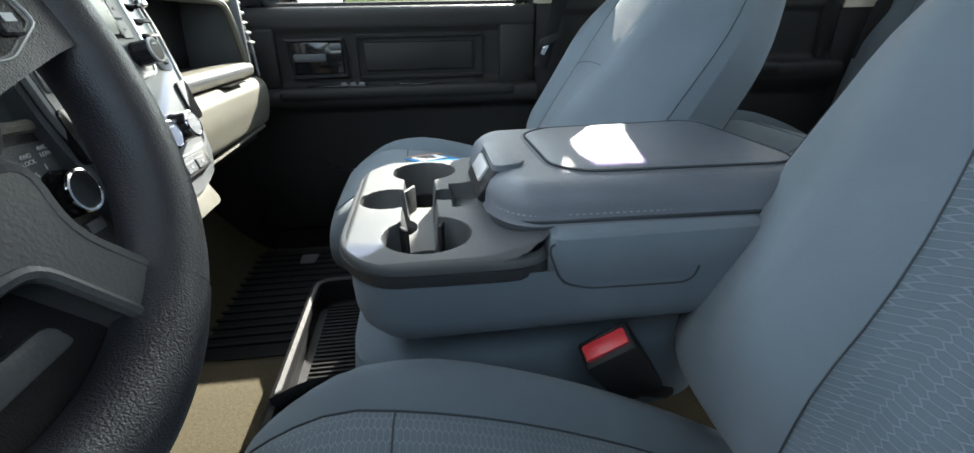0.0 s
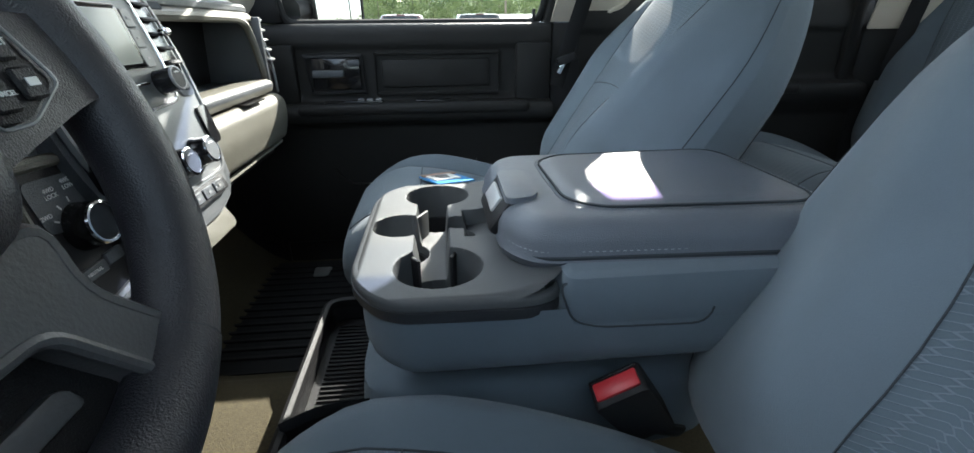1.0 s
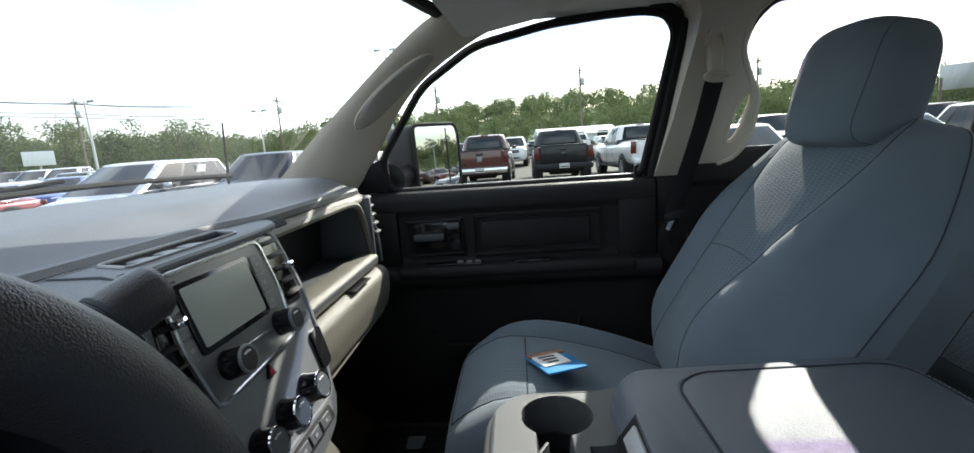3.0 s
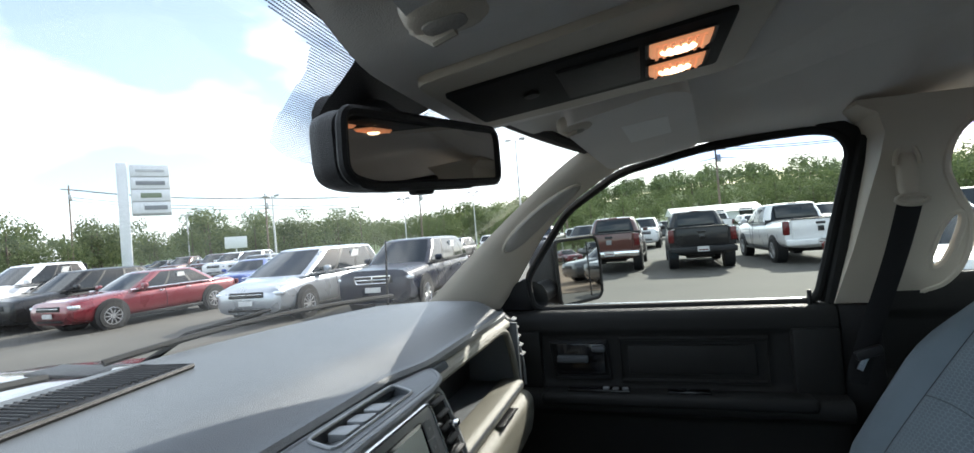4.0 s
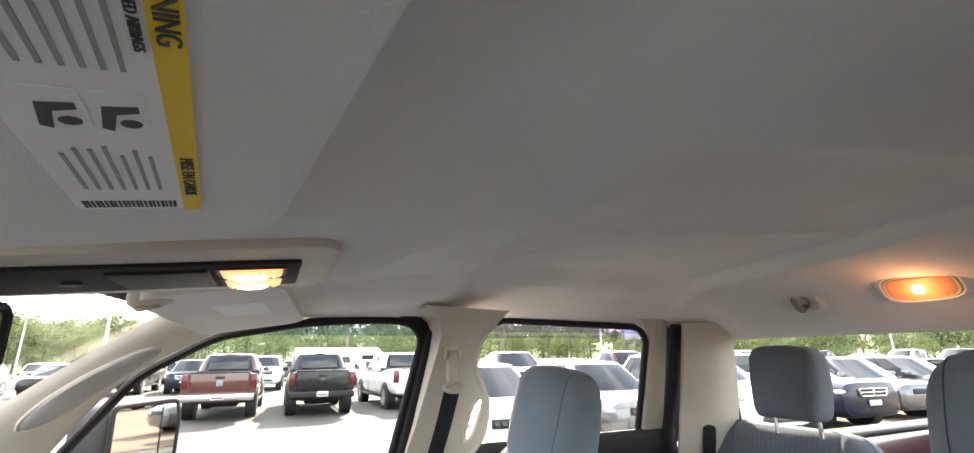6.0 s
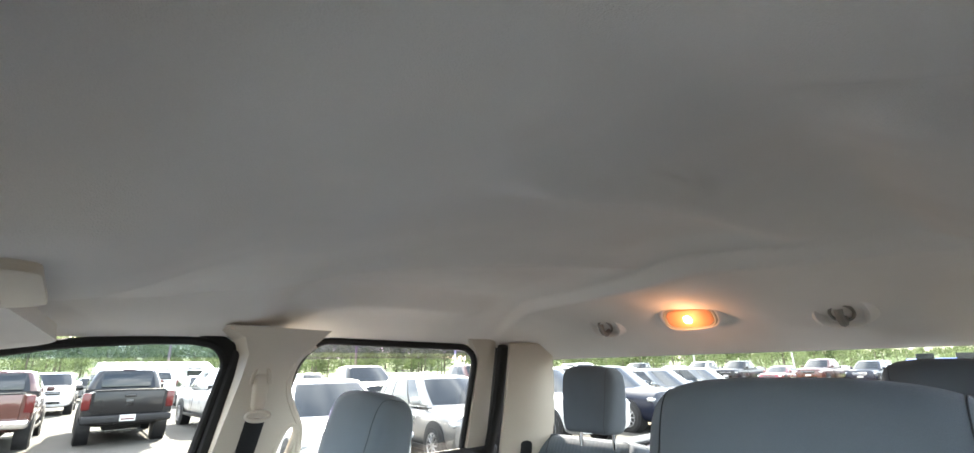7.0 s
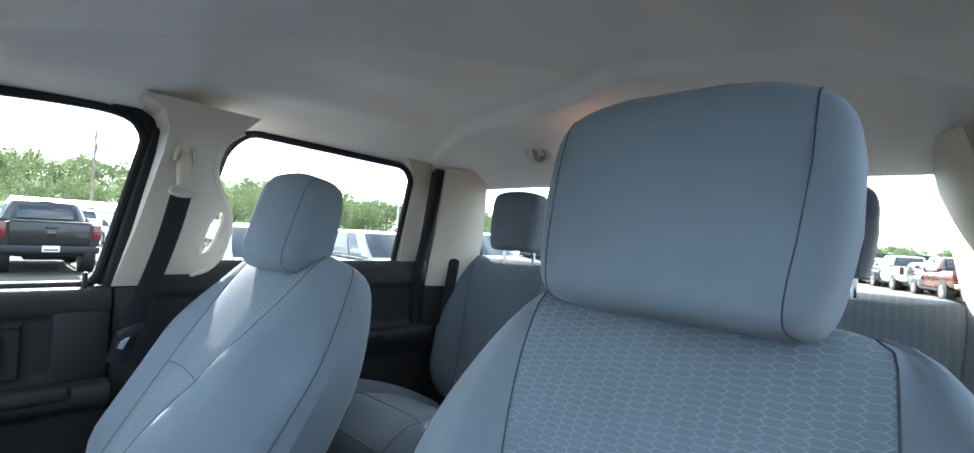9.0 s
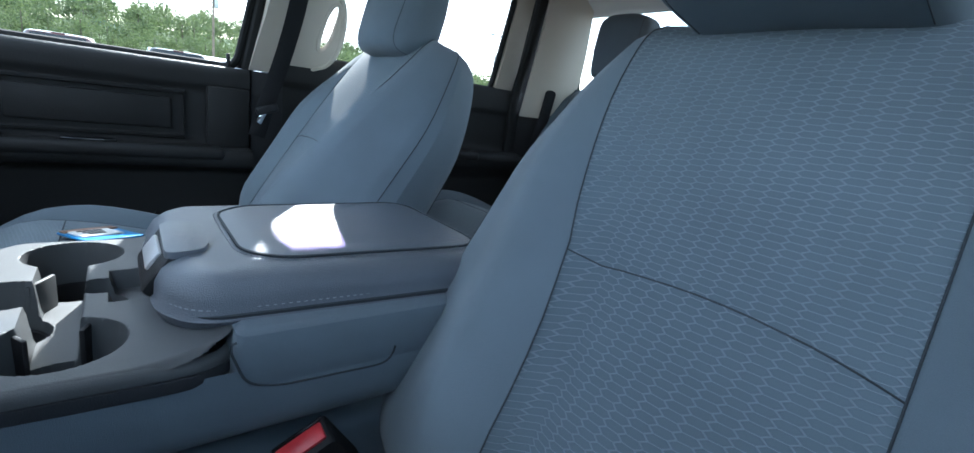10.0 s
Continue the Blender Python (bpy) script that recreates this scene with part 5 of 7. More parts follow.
for body_, x, y, sz in (("2WD", -0.03, 0.02, 0.0055), ("4WD\nLOCK", -0.014, 0.037, 0.0055), ("4WD\nLOW", 0.008, 0.04, 0.0055), ("NEUTRAL", -0.018, -0.04, 0.0045)):
    text("lettering", body_, sz, "white", K0 @ Matrix.Translation((x, y, -0.0022 if body_ != "NEUTRAL" else 0.0)), kp)
for a in (150, 120, 90):
    part("tick", onk(rbox(0.0015, 0.005, 0.0005, (0.027 * math.cos(radians(a)), 0.027 * math.sin(radians(a)), -0.002), 0, 1, (0, 0, a - 90))), "white", kp)
part("column_shroud", tube([(-0.24, -0.4, 1.38), (-0.4, -0.4, 1.34), (-0.5, -0.4, 1.3)], [0.05, 0.065, 0.07], 16), "black", dash)

# column shifter
sh = thing("column_shifter", (-0.33, -0.28, 1.42), "black column gear lever with a round capped end", "gear lever")
part("stalk", tube([(-0.35, -0.33, 1.425), (-0.325, -0.26, 1.462), (-0.312, -0.225, 1.478)], [0.011, 0.012, 0.017], 12), "black", sh)
part("grip", tube([(-0.314, -0.228, 1.474), (-0.304, -0.195, 1.489), (-0.298, -0.172, 1.496), (-0.2955, -0.166, 1.4975)], [0.0195, 0.0205, 0.0205, 0.017], 18), "leather", sh, "black lever grip")
part("grip_band", tube([(-0.3065, -0.204, 1.485), (-0.3055, -0.201, 1.4865)], 0.0211, 18), "seam", sh)

# ---- steering wheel ----
sw = thing("steering_wheel", (-0.26, -0.405, 1.36), "black leather steering wheel with grey spokes and buttons", "steering wheel")
TILTW = Matrix.Translation((-0.198, -0.44, 1.41)) @ Matrix(((0, -0.3486, 0.9373, 0), (1, 0, 0, 0), (0, 0.9373, 0.3486, 0), (0, 0, 0, 1)))


def onw(bm):
    bm.transform(TILTW)
    return bm


RW = 0.167
LO = -56
top_arc = [(RW * math.cos(a), RW * math.sin(a), 0) for a in (radians(LO + (180 - 2 * LO) * i / 70) for i in range(71))]
low_arc = [(RW * math.cos(a), RW * math.sin(a), 0) for a in (radians(180 - LO + (180 + 2 * LO) * i / 30) for i in range(31))]
rr = [0.0232 + 0.003 * math.exp(-(((i - 24) / 6) ** 2)) + 0.003 * math.exp(-(((i - 46) / 6) ** 2)) for i in range(71)]
rim = part("rim", onw(tube(top_arc, rr, 18, False, 1.0)), "leather", sw, "black grained leather rim")
part("rim_lower", onw(tube(low_arc, 0.0238, 18, False, 1.0)), "leather", sw, "black grained leather lower rim")
for a in (LO, 180 - LO):
    c = Vector((RW * math.cos(radians(a)), RW * math.sin(radians(a)), 0))
    e = Vector((-math.sin(radians(a)), math.cos(radians(a)), 0))
    part("rim_joint", onw(tube([c - e * 0.001, c + e * 0.001], 0.0236, 18)), "seam", sw)
part("hub", onw(blob(0.066, 0.058, 0.03, 3.0, 28, 14, None, (-0.004, 0.004, 0.006))), "leather", sw, "black airbag cover")
part("hub_back", onw(lathe([(0.05, -0.06), (0.05, -0.02), (0.04, -0.01)], 24)), "black", sw)
for s in (1, -1):
    sp = part("spoke", onw(prism(smooth_poly([(s * 0.035, 0.05), (s * 0.11, 0.05), (s * 0.17, 0.05), (s * 0.175, 0.006), (s * 0.133, -0.001), (s * 0.066, -0.02), (s * 0.04, -0.03)], 0.014, 3), "z", -0.012, 0.014, 0.005)), "leather", sw)
    pad = part("button_pad", onw(prism(smooth_poly([(s * 0.068, 0.044), (s * 0.102, 0.044), (s * 0.115, 0.012), (s * 0.086, -0.003), (s * 0.068, -0.004)], 0.005, 3), "z", 0.013, 0.02, 0.0015)), "black", sw, "black button pad")
    part("pad_trim", onw(tube([(x, y, 0.021) for x, y in smooth_poly([(s * 0.066, 0.046), (s * 0.103, 0.046), (s * 0.117, 0.012), (s * 0.086, -0.005), (s * 0.066, -0.006)], 0.005, 3)], 0.001, 6, True)), "bezel", pad, "silver pad outline")
    for j, (x, y) in enumerate(((0.078, 0.033), (0.095, 0.032), (0.078, 0.009), (0.098, 0.013))):
        part("button", onw(rbox(0.0145, 0.016, 0.003, (s * x, y, 0.0212), 0.0015, 1)), "black", pad)
        if s > 0 and j == 1:
            text("lettering", "SET", 0.005, "white", TILTW @ Matrix.Translation((x, y, 0.0239)), pad)
        elif s > 0 and j == 2:
            text("lettering", "CANCEL", 0.0034, "white", TILTW @ Matrix.Translation((x, y, 0.0239)), pad)
        else:
            part("button_mark", onw(rbox(0.007, 0.004, 0.0005, (s * x, y, 0.0238), 0, 1)), "white", pad)
# grey lower spoke that frames a dark recess
SPOKE = smooth_poly([(-0.066, -0.045), (0.066, -0.045), (0.06, -0.082), (0.098, -0.132), (0.094, -0.152), (0.05, -0.176), (-0.05, -0.176), (-0.094, -0.152), (-0.098, -0.132), (-0.06, -0.082)], 0.016, 4)
RECESS = smooth_poly([(-0.03, -0.086), (0.03, -0.086), (0.062, -0.136), (0.056, -0.152), (0.02, -0.162), (-0.02, -0.162), (-0.056, -0.152), (-0.062, -0.136)], 0.012, 4)
k0 = min(range(len(SPOKE)), key=lambda k: (Vector(SPOKE[k]) - Vector(RECESS[0])).length)
ls = part("lower_spoke", onw(prism(SPOKE[k0:] + SPOKE[: k0 + 1] + [RECESS[0]] + RECESS[:0:-1] + [(RECESS[0][0] + 1e-5, RECESS[0][1])], "z", -0.016, 0.008)), "wheelgrey", sw, "grey lower spoke")
part("spoke_edge", onw(tube([(x, y, 0.006) for x, y in RECESS], 0.004, 8, True)), "wheelgrey", ls)
part("spoke_edge", onw(tube([(x, y, 0.004) for x, y in SPOKE], 0.005, 8, True)), "wheelgrey", ls)
part("recess_floor", onw(prism(smooth_poly([(-0.05, -0.07), (0.05, -0.07), (0.085, -0.14), (0.05, -0.17), (-0.05, -0.17), (-0.085, -0.14)], 0.01, 3), "z", -0.02, -0.013)), "black", ls)
part("recess_rib", onw(prism(smooth_poly([(-0.04, -0.112), (0.03, -0.112), (0.036, -0.126), (-0.036, -0.126)], 0.005, 3), "z", -0.013, -0.006, 0.002)), "wheelgrey", ls)

# ---- under the dash: mats, tray between the seats ----
fm = thing("floor_mat", (-0.35, 0.5, 0.79), "black ribbed rubber floor mat with a small emblem", "floor mat")
part("sheet", prism(smooth_poly([(-0.6, 0.24), (-0.12, 0.24), (-0.12, 0.76), (-0.6, 0.76)], 0.05, 4), "z", 0.778, 0.79, 0.003), "mat", fm)
for k in range(14):
    part("rib", rbox(0.4, 0.012, 0.006, (-0.33, 0.29 + 0.033 * k, 0.792), 0.002, 1), "mat", fm)
part("emblem", prism(smooth_poly([(-0.37, 0.645), (-0.33, 0.645), (-0.325, 0.7), (-0.375, 0.7)], 0.008, 3), "z", 0.7955, 0.799, 0.0008), "bezel", fm, "grey emblem block")
tr = thing("storage_tray", (-0.17, -0.05, 0.93), "black plastic storage tray with ribbed liner below the console", "tray")
TO = smooth_poly([(-0.205, 0.18), (-0.2, -0.38), (-0.02, -0.38), (-0.02, 0.18)], 0.03, 4)
part("base", prism(TO, "z", 0.93, 0.95), "black", tr)
part("rim", tube([(x, y, 0.985) for x, y in TO], 0.008, 8, True, 1.4, (0, 0, 1)), "black", tr)
part("wall", tube([(x, y, 0.96) for x, y in TO], 0.006, 6, True, 4.0, (0, 0, 1)), "black", tr)
for k in range(26):
    part("liner_rib", rbox(0.15, 0.004, 0.004, (-0.11, -0.1 + 0.01 * k, 0.9515), 0.001, 1), "mat", tr)
part("divider", tube(spline([(-0.2, -0.13, 0.985), (-0.15, -0.115, 0.995), (-0.05, -0.11, 1.0)], 12), 0.006, 6, False, 3.0, (0, 0, 1)), "gloss", tr)
part("divider", rbox(0.13, 0.006, 0.05, (-0.1, -0.22, 0.97), 0.002), "gloss", tr)

# booklet on the passenger's seat
bo = thing("booklet", (0.06, 0.4, 1.1), "blue and white printed booklet lying on the passenger seat", "booklet")
BM_ = Matrix.Translation((0.022, 0.408, 1.147)) @ Euler((radians(-6), radians(2), radians(24))).to_matrix().to_4x4()
for nm, sx, sy, z, m_, x, y in (("cover", 0.085, 0.11, 0.0, "blue", 0, 0), ("sheet", 0.06, 0.06, 0.0028, "paper", -0.005, 0.005), ("printed_band", 0.08, 0.02, 0.0029, "skin", 0.0, 0.043)):
    if m_ == "blue":
        M["blue"] = mat("blue print", (0.03, 0.22, 0.5), 0.35, var=0.1, scale=20)
        M["skin"] = mat("brown print", (0.4, 0.22, 0.14), 0.35, var=0.5, scale=40)
    b = rbox(sx, sy, 0.004, (x, y, z), 0.001, 1)
    b.transform(BM_)
    part(nm, b, m_, bo)
for k in range(3):
    b = rbox(0.036 - 0.006 * k, 0.007, 0.0008, (-0.008, 0.022 - 0.015 * k, 0.0053), 0, 1)
    b.transform(BM_)
    part("print_bar", b, "ink", bo)

# ---- overhead ----
oc = thing("overhead_console", (-0.1, 0, 1.86), "light grey overhead console with two lit map lamps", "overhead console")
OC = Matrix.Translation((-0.1, -0.012, 1.858)) @ Euler((0, radians(-5.6), 0)).to_matrix().to_4x4()


def ono(bm):
    bm.transform(OC)
    return bm


part("housing", ono(prism(smooth_poly([(-0.155, -0.098), (0.13, -0.12), (0.145, -0.1), (0.145, 0.1), (0.13, 0.12), (-0.155, 0.098)], 0.015, 3), "z", -0.012, 0.04, 0.006)), "trim", oc, "beige console housing")
part("panel", ono(prism(smooth_poly([(-0.142, -0.062), (0.114, -0.068), (0.114, 0.068), (-0.142, 0.062)], 0.006, 3), "z", -0.0155, -0.01, 0.001)), "rubber", oc, "dark inlay panel")
part("bin_lid", ono(rbox(0.075, 0.09, 0.004, (0.0, 0, -0.0165), 0.004, 2)), "black", oc)
for s in (1, -1):
    lm = part("map_lamp", ono(rbox(0.052, 0.036, 0.008, (0.072, s * 0.029, -0.016), 0.004, 2)), "lamp", oc, "lit orange map lamp lens")
    part("lamp_frame", ono(tube([(0.072 + x, s * 0.029 + y, -0.0155) for x, y in smooth_poly([(-0.028, -0.02), (0.028, -0.02), (0.028, 0.02), (-0.028, 0.02)], 0.004, 3)], 0.002, 6, True)), "black", oc)
    part("bulb", ono(blob(0.016, 0.005, 0.004, 2.2, 12, 8, None, (0.07, s * 0.029, -0.021))), "bulb", lm)
    for k in range(7):
        part("lens_rib", ono(rbox(0.003, 0.032, 0.002, (0.052 + 0.0065 * k, s * 0.029, -0.0205), 0.0006, 1)), "lamp", lm)
part("microphone", ono(lathe([(0.008, 0), (0.008, 0.003), (0, 0.003)], 14, Matrix.Translation((-0.07, 0, -0.0185)))), "black", oc)


M["ink2"] = mat("grey print", (0.3, 0.3, 0.3), 0.7)


def visor(s, label, kind):
    v = thing("sun_visor", (-0.1, s * 0.4, 1.85), label, "sun visor", "sun visors")
    VM = Matrix.Translation((-0.07 if s < 0 else -0.055, s * 0.395, 1.855 if s < 0 else 1.861)) @ Euler((radians(-1.0 if s < 0 else -3.5), radians(-9), radians(-s * 5))).to_matrix().to_4x4()

    def onv(bm):
        if s < 0:
            bm.transform(Matrix.Diagonal((1, -1, 1, 1)))
        bm.transform(VM)
        return bm

    part("board", onv(prism(smooth_poly([(-0.108, -0.17), (-0.092, -0.2), (0.045, -0.2), (0.076, -0.165), (0.09, 0.19), (0.07, 0.225), (-0.104, 0.22)], 0.03, 6), "z", -0.0135, 0.014, 0.0095, 4)), "visor", v)
    part("pivot", onv(tube([(-0.1, 0.23, 0.0), (-0.1, 0.26, 0.005)], 0.008, 8)), "trim", v)
    part("clip", onv(blob(0.027, 0.021, 0.013, 3, 18, 10, None, (-0.088, -0.172, -0.006))), "trim", v)
    part("clip_recess", onv(blob(0.015, 0.009, 0.006, 3, 14, 8, None, (-0.09, -0.17, -0.0155))), M["pad"], v)
    part("clip_hook", onv(tube([(-0.112, -0.178, -0.01), (-0.1, -0.178, -0.022), (-0.086, -0.176, -0.02)], 0.004, 8)), "trim", v)
    if kind == "warning":
        # long printed label across the visor
        lb = part("warning_label", onv(prism([(-0.012, -0.128), (0.036, -0.128), (0.036, 0.16), (-0.012, 0.16)], "z", -0.0142, -0.0128)), "paper", v, "white and yellow warning label")
        part("yellow_band", onv(prism([(0.0285, -0.128), (0.0362, -0.128), (0.0362, 0.16), (0.0285, 0.16)], "z", -0.0147, -0.0141)), "yellow", lb)

        def word(body_, size, x, y, m_="ink"):
            # read from below, running across the cab
            mm = VM @ Matrix.Translation((x, s * y, -0.0149)) @ Matrix(((0, 1, 0, 0), (1, 0, 0, 0), (0, 0, -1, 0), (0, 0, 0, 1)))
            text("lettering", body_, size, m_, mm, lb)

        def bar(x_, y_, dx, dy, m_="ink2"):
            part("text_bar", onv(prism([(x_, y_), (x_ + dx, y_), (x_ + dx, y_ + dy), (x_, y_ + dy)], "z", -0.0146, -0.0142)), m_, lb)

        word("WARNING", 0.0078, 0.0322, 0.034)
        word("MISE EN GARDE", 0.0064, 0.0322, -0.082)
        word("WITH ADVANCED AIRBAGS", 0.0036, 0.0258, 0.034)
        rb = random.Random(3)
        for k in range(7):
            for y0_, y1_ in ((-0.098, -0.05), (0.0, 0.046), (0.05, 0.096), (0.1, 0.152)):
                bar(0.0205 - 0.0042 * k, y0_, 0.0013, (y1_ - y0_) * rb.uniform(0.72, 1.0))
        # bar code near the inner end, two pictograms of seat and bag
        for k in range(22):
            bar(-0.009 + 0.0016 * k, -0.124, 0.0008 if k % 3 else 0.0012, 0.009, "ink")
        for q in range(2):
            x_ = -0.004 + 0.015 * q
            bar(x_, -0.036, 0.013, 0.024, "white")
            part("pictogram", onv(prism([(x_, -0.036), (x_ + 0.003, -0.038), (x_ + 0.005, -0.026), (x_ + 0.011, -0.024), (x_ + 0.011, -0.02), (x_ + 0.002, -0.021)], "z", -0.0148, -0.0143)), "ink", lb)
            part("pictogram", onv(lathe([(0.003, -0.0148), (0.003, -0.0143), (0, -0.0142)], 12, Matrix.Translation((x_ + 0.008, -0.032, 0)))), "ink", lb)
    else:
        part("label", onv(prism([(-0.03, -0.1), (0.04, -0.08), (0.04, 0.03), (-0.03, 0.02)], "z", -0.0142, -0.0128)), "paper", v, "blank white label")
    return v


visor(-1, "light grey cloth sun visor with a warning label", "warning")
visor(1, "light grey cloth sun visor with a small white label", "plain")

# rear view mirror
rm = thing("rear_view_mirror", (-0.3, -0.06, 1.82), "black framed rear view mirror on the windscreen", "mirror")
a, b = Vector((-0.3, -0.19, 1.765)), Vector((-0.24, 0.07, 1.782))
ax = (b - a).normalized()
nrm = Vector((ax.y, -ax.x, 0)).normalized()
nrm = (nrm + Vector((0, 0, -0.03))).normalized()
upv = nrm.cross(ax).normalized()
if upv.z < 0:
    upv = -upv
MM = Matrix((( *ax, 0), (*upv, 0), (*nrm, 0), (0, 0, 0, 1))).transposed()
MM.translation = (a + b) / 2 + Vector((0, 0.004, 0.008))
b_ = blob(0.126, 0.037, 0.021, 5, 40, 14, None, (0.002, 0, -0.012))
b_.transform(MM)
part("shell", b_, "black", rm)
mo = smooth_poly([(-0.121, -0.024), (-0.118, 0.029), (0.121, 0.031), (0.121, -0.03), (-0.09, -0.033)], 0.014, 5)
b_ = prism(mo, "z", 0.0085, 0.0118)
b_.transform(MM)
part("mirror_glass", b_, "dimglass", rm, "dimmed mirror glass")
b_ = tube([(x, y, 0.0105) for x, y in mo], 0.005, 8, True)
b_.transform(MM)
part("mirror_frame", b_, "black", rm)
b_ = rbox(0.03, 0.008, 0.012, (-0.005, -0.037, -0.008), 0.003)
b_.transform(MM)
part("day_night_tab", b_, "black", rm)
part("stem", tube([(-0.29, -0.04, 1.8), (-0.34, -0.02, 1.838), (-0.42, 0.0, 1.85)], [0.016, 0.018, 0.03], 14), "black", rm)

# dome lamp and coat hooks on the rear header
dl = thing("dome_lamp", (1.235, 0, 1.895), "lit oval dome lamp in a beige surround", "lamp")
DM = axis_m((1.222, 0.0, roof_z(1.226, 0) - 0.01), (-0.8, 0, -0.6)) @ Matrix.Rotation(radians(90), 4, "Z")


def oval_dish(rx, ry, rows, p=3.2, seg=40):
    """A pressed oval: rows of (scale, height) from its outer edge inwards; x is up the header, y across."""
    bm = bmesh.new()
    rings = []
    for sc, h_ in rows:
        ring = []
        for i in range(seg):
            a_ = 2 * math.pi * i / seg
            c_, d_ = math.cos(a_), math.sin(a_)
            ring.append(bm.verts.new((rx * sc * math.copysign(abs(c_) ** (2 / p), c_), ry * sc * math.copysign(abs(d_) ** (2 / p), d_), h_)))
        rings.append(ring)
    for A, B in zip(rings, rings[1:]):
        for i in range(seg):
            bm.faces.new((A[i], A[(i + 1) % seg], B[(i + 1) % seg], B[i]))
    bm.faces.new(rings[-1])
    return bm


b_ = oval_dish(0.033, 0.068, [(1.5, -0.04), (1.28, -0.012), (1.12, 0.001), (1.02, 0.004), (0.96, 0.002), (0.94, -0.004)])
b_.transform(DM)
part("surround", b_, "liner", dl, "felt pod round the lamp")
b_ = oval_dish(0.031, 0.066, [(1.0, -0.004), (1.0, 0.004), (0.96, 0.006), (0.9, 0.005), (0.88, 0.0)])
b_.transform(DM)
part("bezel", b_, "trim", dl)
b_ = oval_dish(0.0265, 0.058, [(1.0, 0.0), (0.99, 0.005), (0.9, 0.008), (0.5, 0.0095), (0.1, 0.01)])
b_.transform(DM)
le = part("lens", b_, "domelens", dl, "lit amber lens")
b_ = blob(0.011, 0.011, 0.004, 2.2, 12, 8)
b_.transform(DM @ Matrix.Translation((0, 0.002, 0.0105)))
part("bulb", b_, "bulb", le)
for y in (0.285, -0.3):
    ch = thing("coat_hook", (1.28, y, 1.88), "grey coat hook in a round recess", "coat hook", "coat hooks")
    HM = axis_m((1.268, y, roof_z(1.27, y) - 0.006), (-0.75, 0, -0.66)) @ Matrix.Rotation(radians(90), 4, "Z")
    b_ = oval_dish(0.035, 0.046, [(1.45, -0.03), (1.2, -0.004), (1.02, 0.003), (0.92, 0.001), (0.8, -0.008), (0.2, -0.01)], 2.6)
    b_.transform(HM)
    part("plate", b_, "liner", ch)
    b_ = tube(spline([(-0.02, 0, -0.008), (-0.016, 0, 0.012), (0.004, 0, 0.018), (0.018, 0, 0.01)], 12), 0.008, 8)
    b_.transform(HM)
    part("hook", b_, "hookgrey", ch)
    b_ = tube([(0.021 * math.cos(a_), 0.021 * math.sin(a_), -0.002) for a_ in (math.pi * 2 * i / 20 for i in range(20))], 0.0035, 6, True)
    b_.transform(HM)
    part("recess_ring", b_, "hookgrey", ch)

# ---- the truck's own outside: hood, cowl, wipers, mirror, bed ----
hd = thing("hood", (-1.6, 0, 1.0), "dark red glossy truck hood in front of the windscreen", "hood")


def hood_fn(u, v):
    y = -0.93 + 1.86 * v
    x = -1.16 + 0.18 * (y / 0.93) ** 2 - 1.15 * u
    z = 1.405 - 0.055 * u**1.5 - 0.1 * smooth01(0.6, 0.96, abs(y)) + 0.018 * math.exp(-(((abs(y) - 0.42) / 0.12) ** 2)) - 0.25 * smooth01(0.93, 1.0, u)
    return (x, y, z)


part("skin", sheet(hood_fn, 30, 40, 0.01), "paint", hd)
for s in (1, -1):
    part("fender", mirrored(prism(smooth_poly([(-0.75, 1.4), (-2.3, 1.24), (-2.35, 0.6), (-0.75, 0.6)], 0.06, 4), "y", 0.9, 1.0, 0.02), s), "paint", hd)
    part("hood_vent", mirrored(rbox(0.3, 0.1, 0.01, (-1.6, 0.4, 1.408), 0.004, 2), s), "black", hd)
part("front_body", rbox(1.3, 1.8, 0.5, (-1.65, 0, 0.95), 0.05), "paint", hd)
cw = thing("cowl", (-1.05, 0, 1.4), "black plastic cowl with wipers below the windscreen", "cowl")
part("panel", sheet(lambda u, v: (-1.2 + 0.2 * (2 * v - 1) ** 2 + (0.2 + 0.06 * (2 * v - 1) ** 2) * u, -0.85 + 1.7 * v, 1.418 + 0.02 * u), 6, 24, 0.01), "black", cw)
for k in range(18):
    part("cowl_slat", rbox(0.06, 0.05, 0.008, (-1.13 + 0.2 * ((-0.76 + 0.09 * k) / 0.85) ** 2, -0.76 + 0.09 * k, 1.437), 0.002, 1), "gloss", cw)
for v0, v1 in ((0.93, 0.52), (0.47, 0.1)):
    pts = [Vector(ws(0.165 + 0.02 * math.sin(math.pi * k / 12), v0 + (v1 - v0) * k / 12)) + Vector((-0.012, 0, 0.014)) for k in range(13)]
    w = thing("wiper", pts[0], "black wiper blade resting on the windscreen", "wiper", "wipers")
    part("blade", tube(pts, 0.004, 6, False, 1.6, (-0.5, 0, 0.8)), "rubber", w)
    part("arm", tube([pts[11] + Vector((-0.09, 0.02, -0.06)), pts[9] + Vector((-0.03, 0, 0.0)), pts[6] + Vector((-0.01, 0, 0.014))], [0.008, 0.006, 0.004], 8), "rubber", w)
an = thing("antenna", (-0.95, 0.95, 1.33), "thin black radio antenna mast on the fender", "antenna")
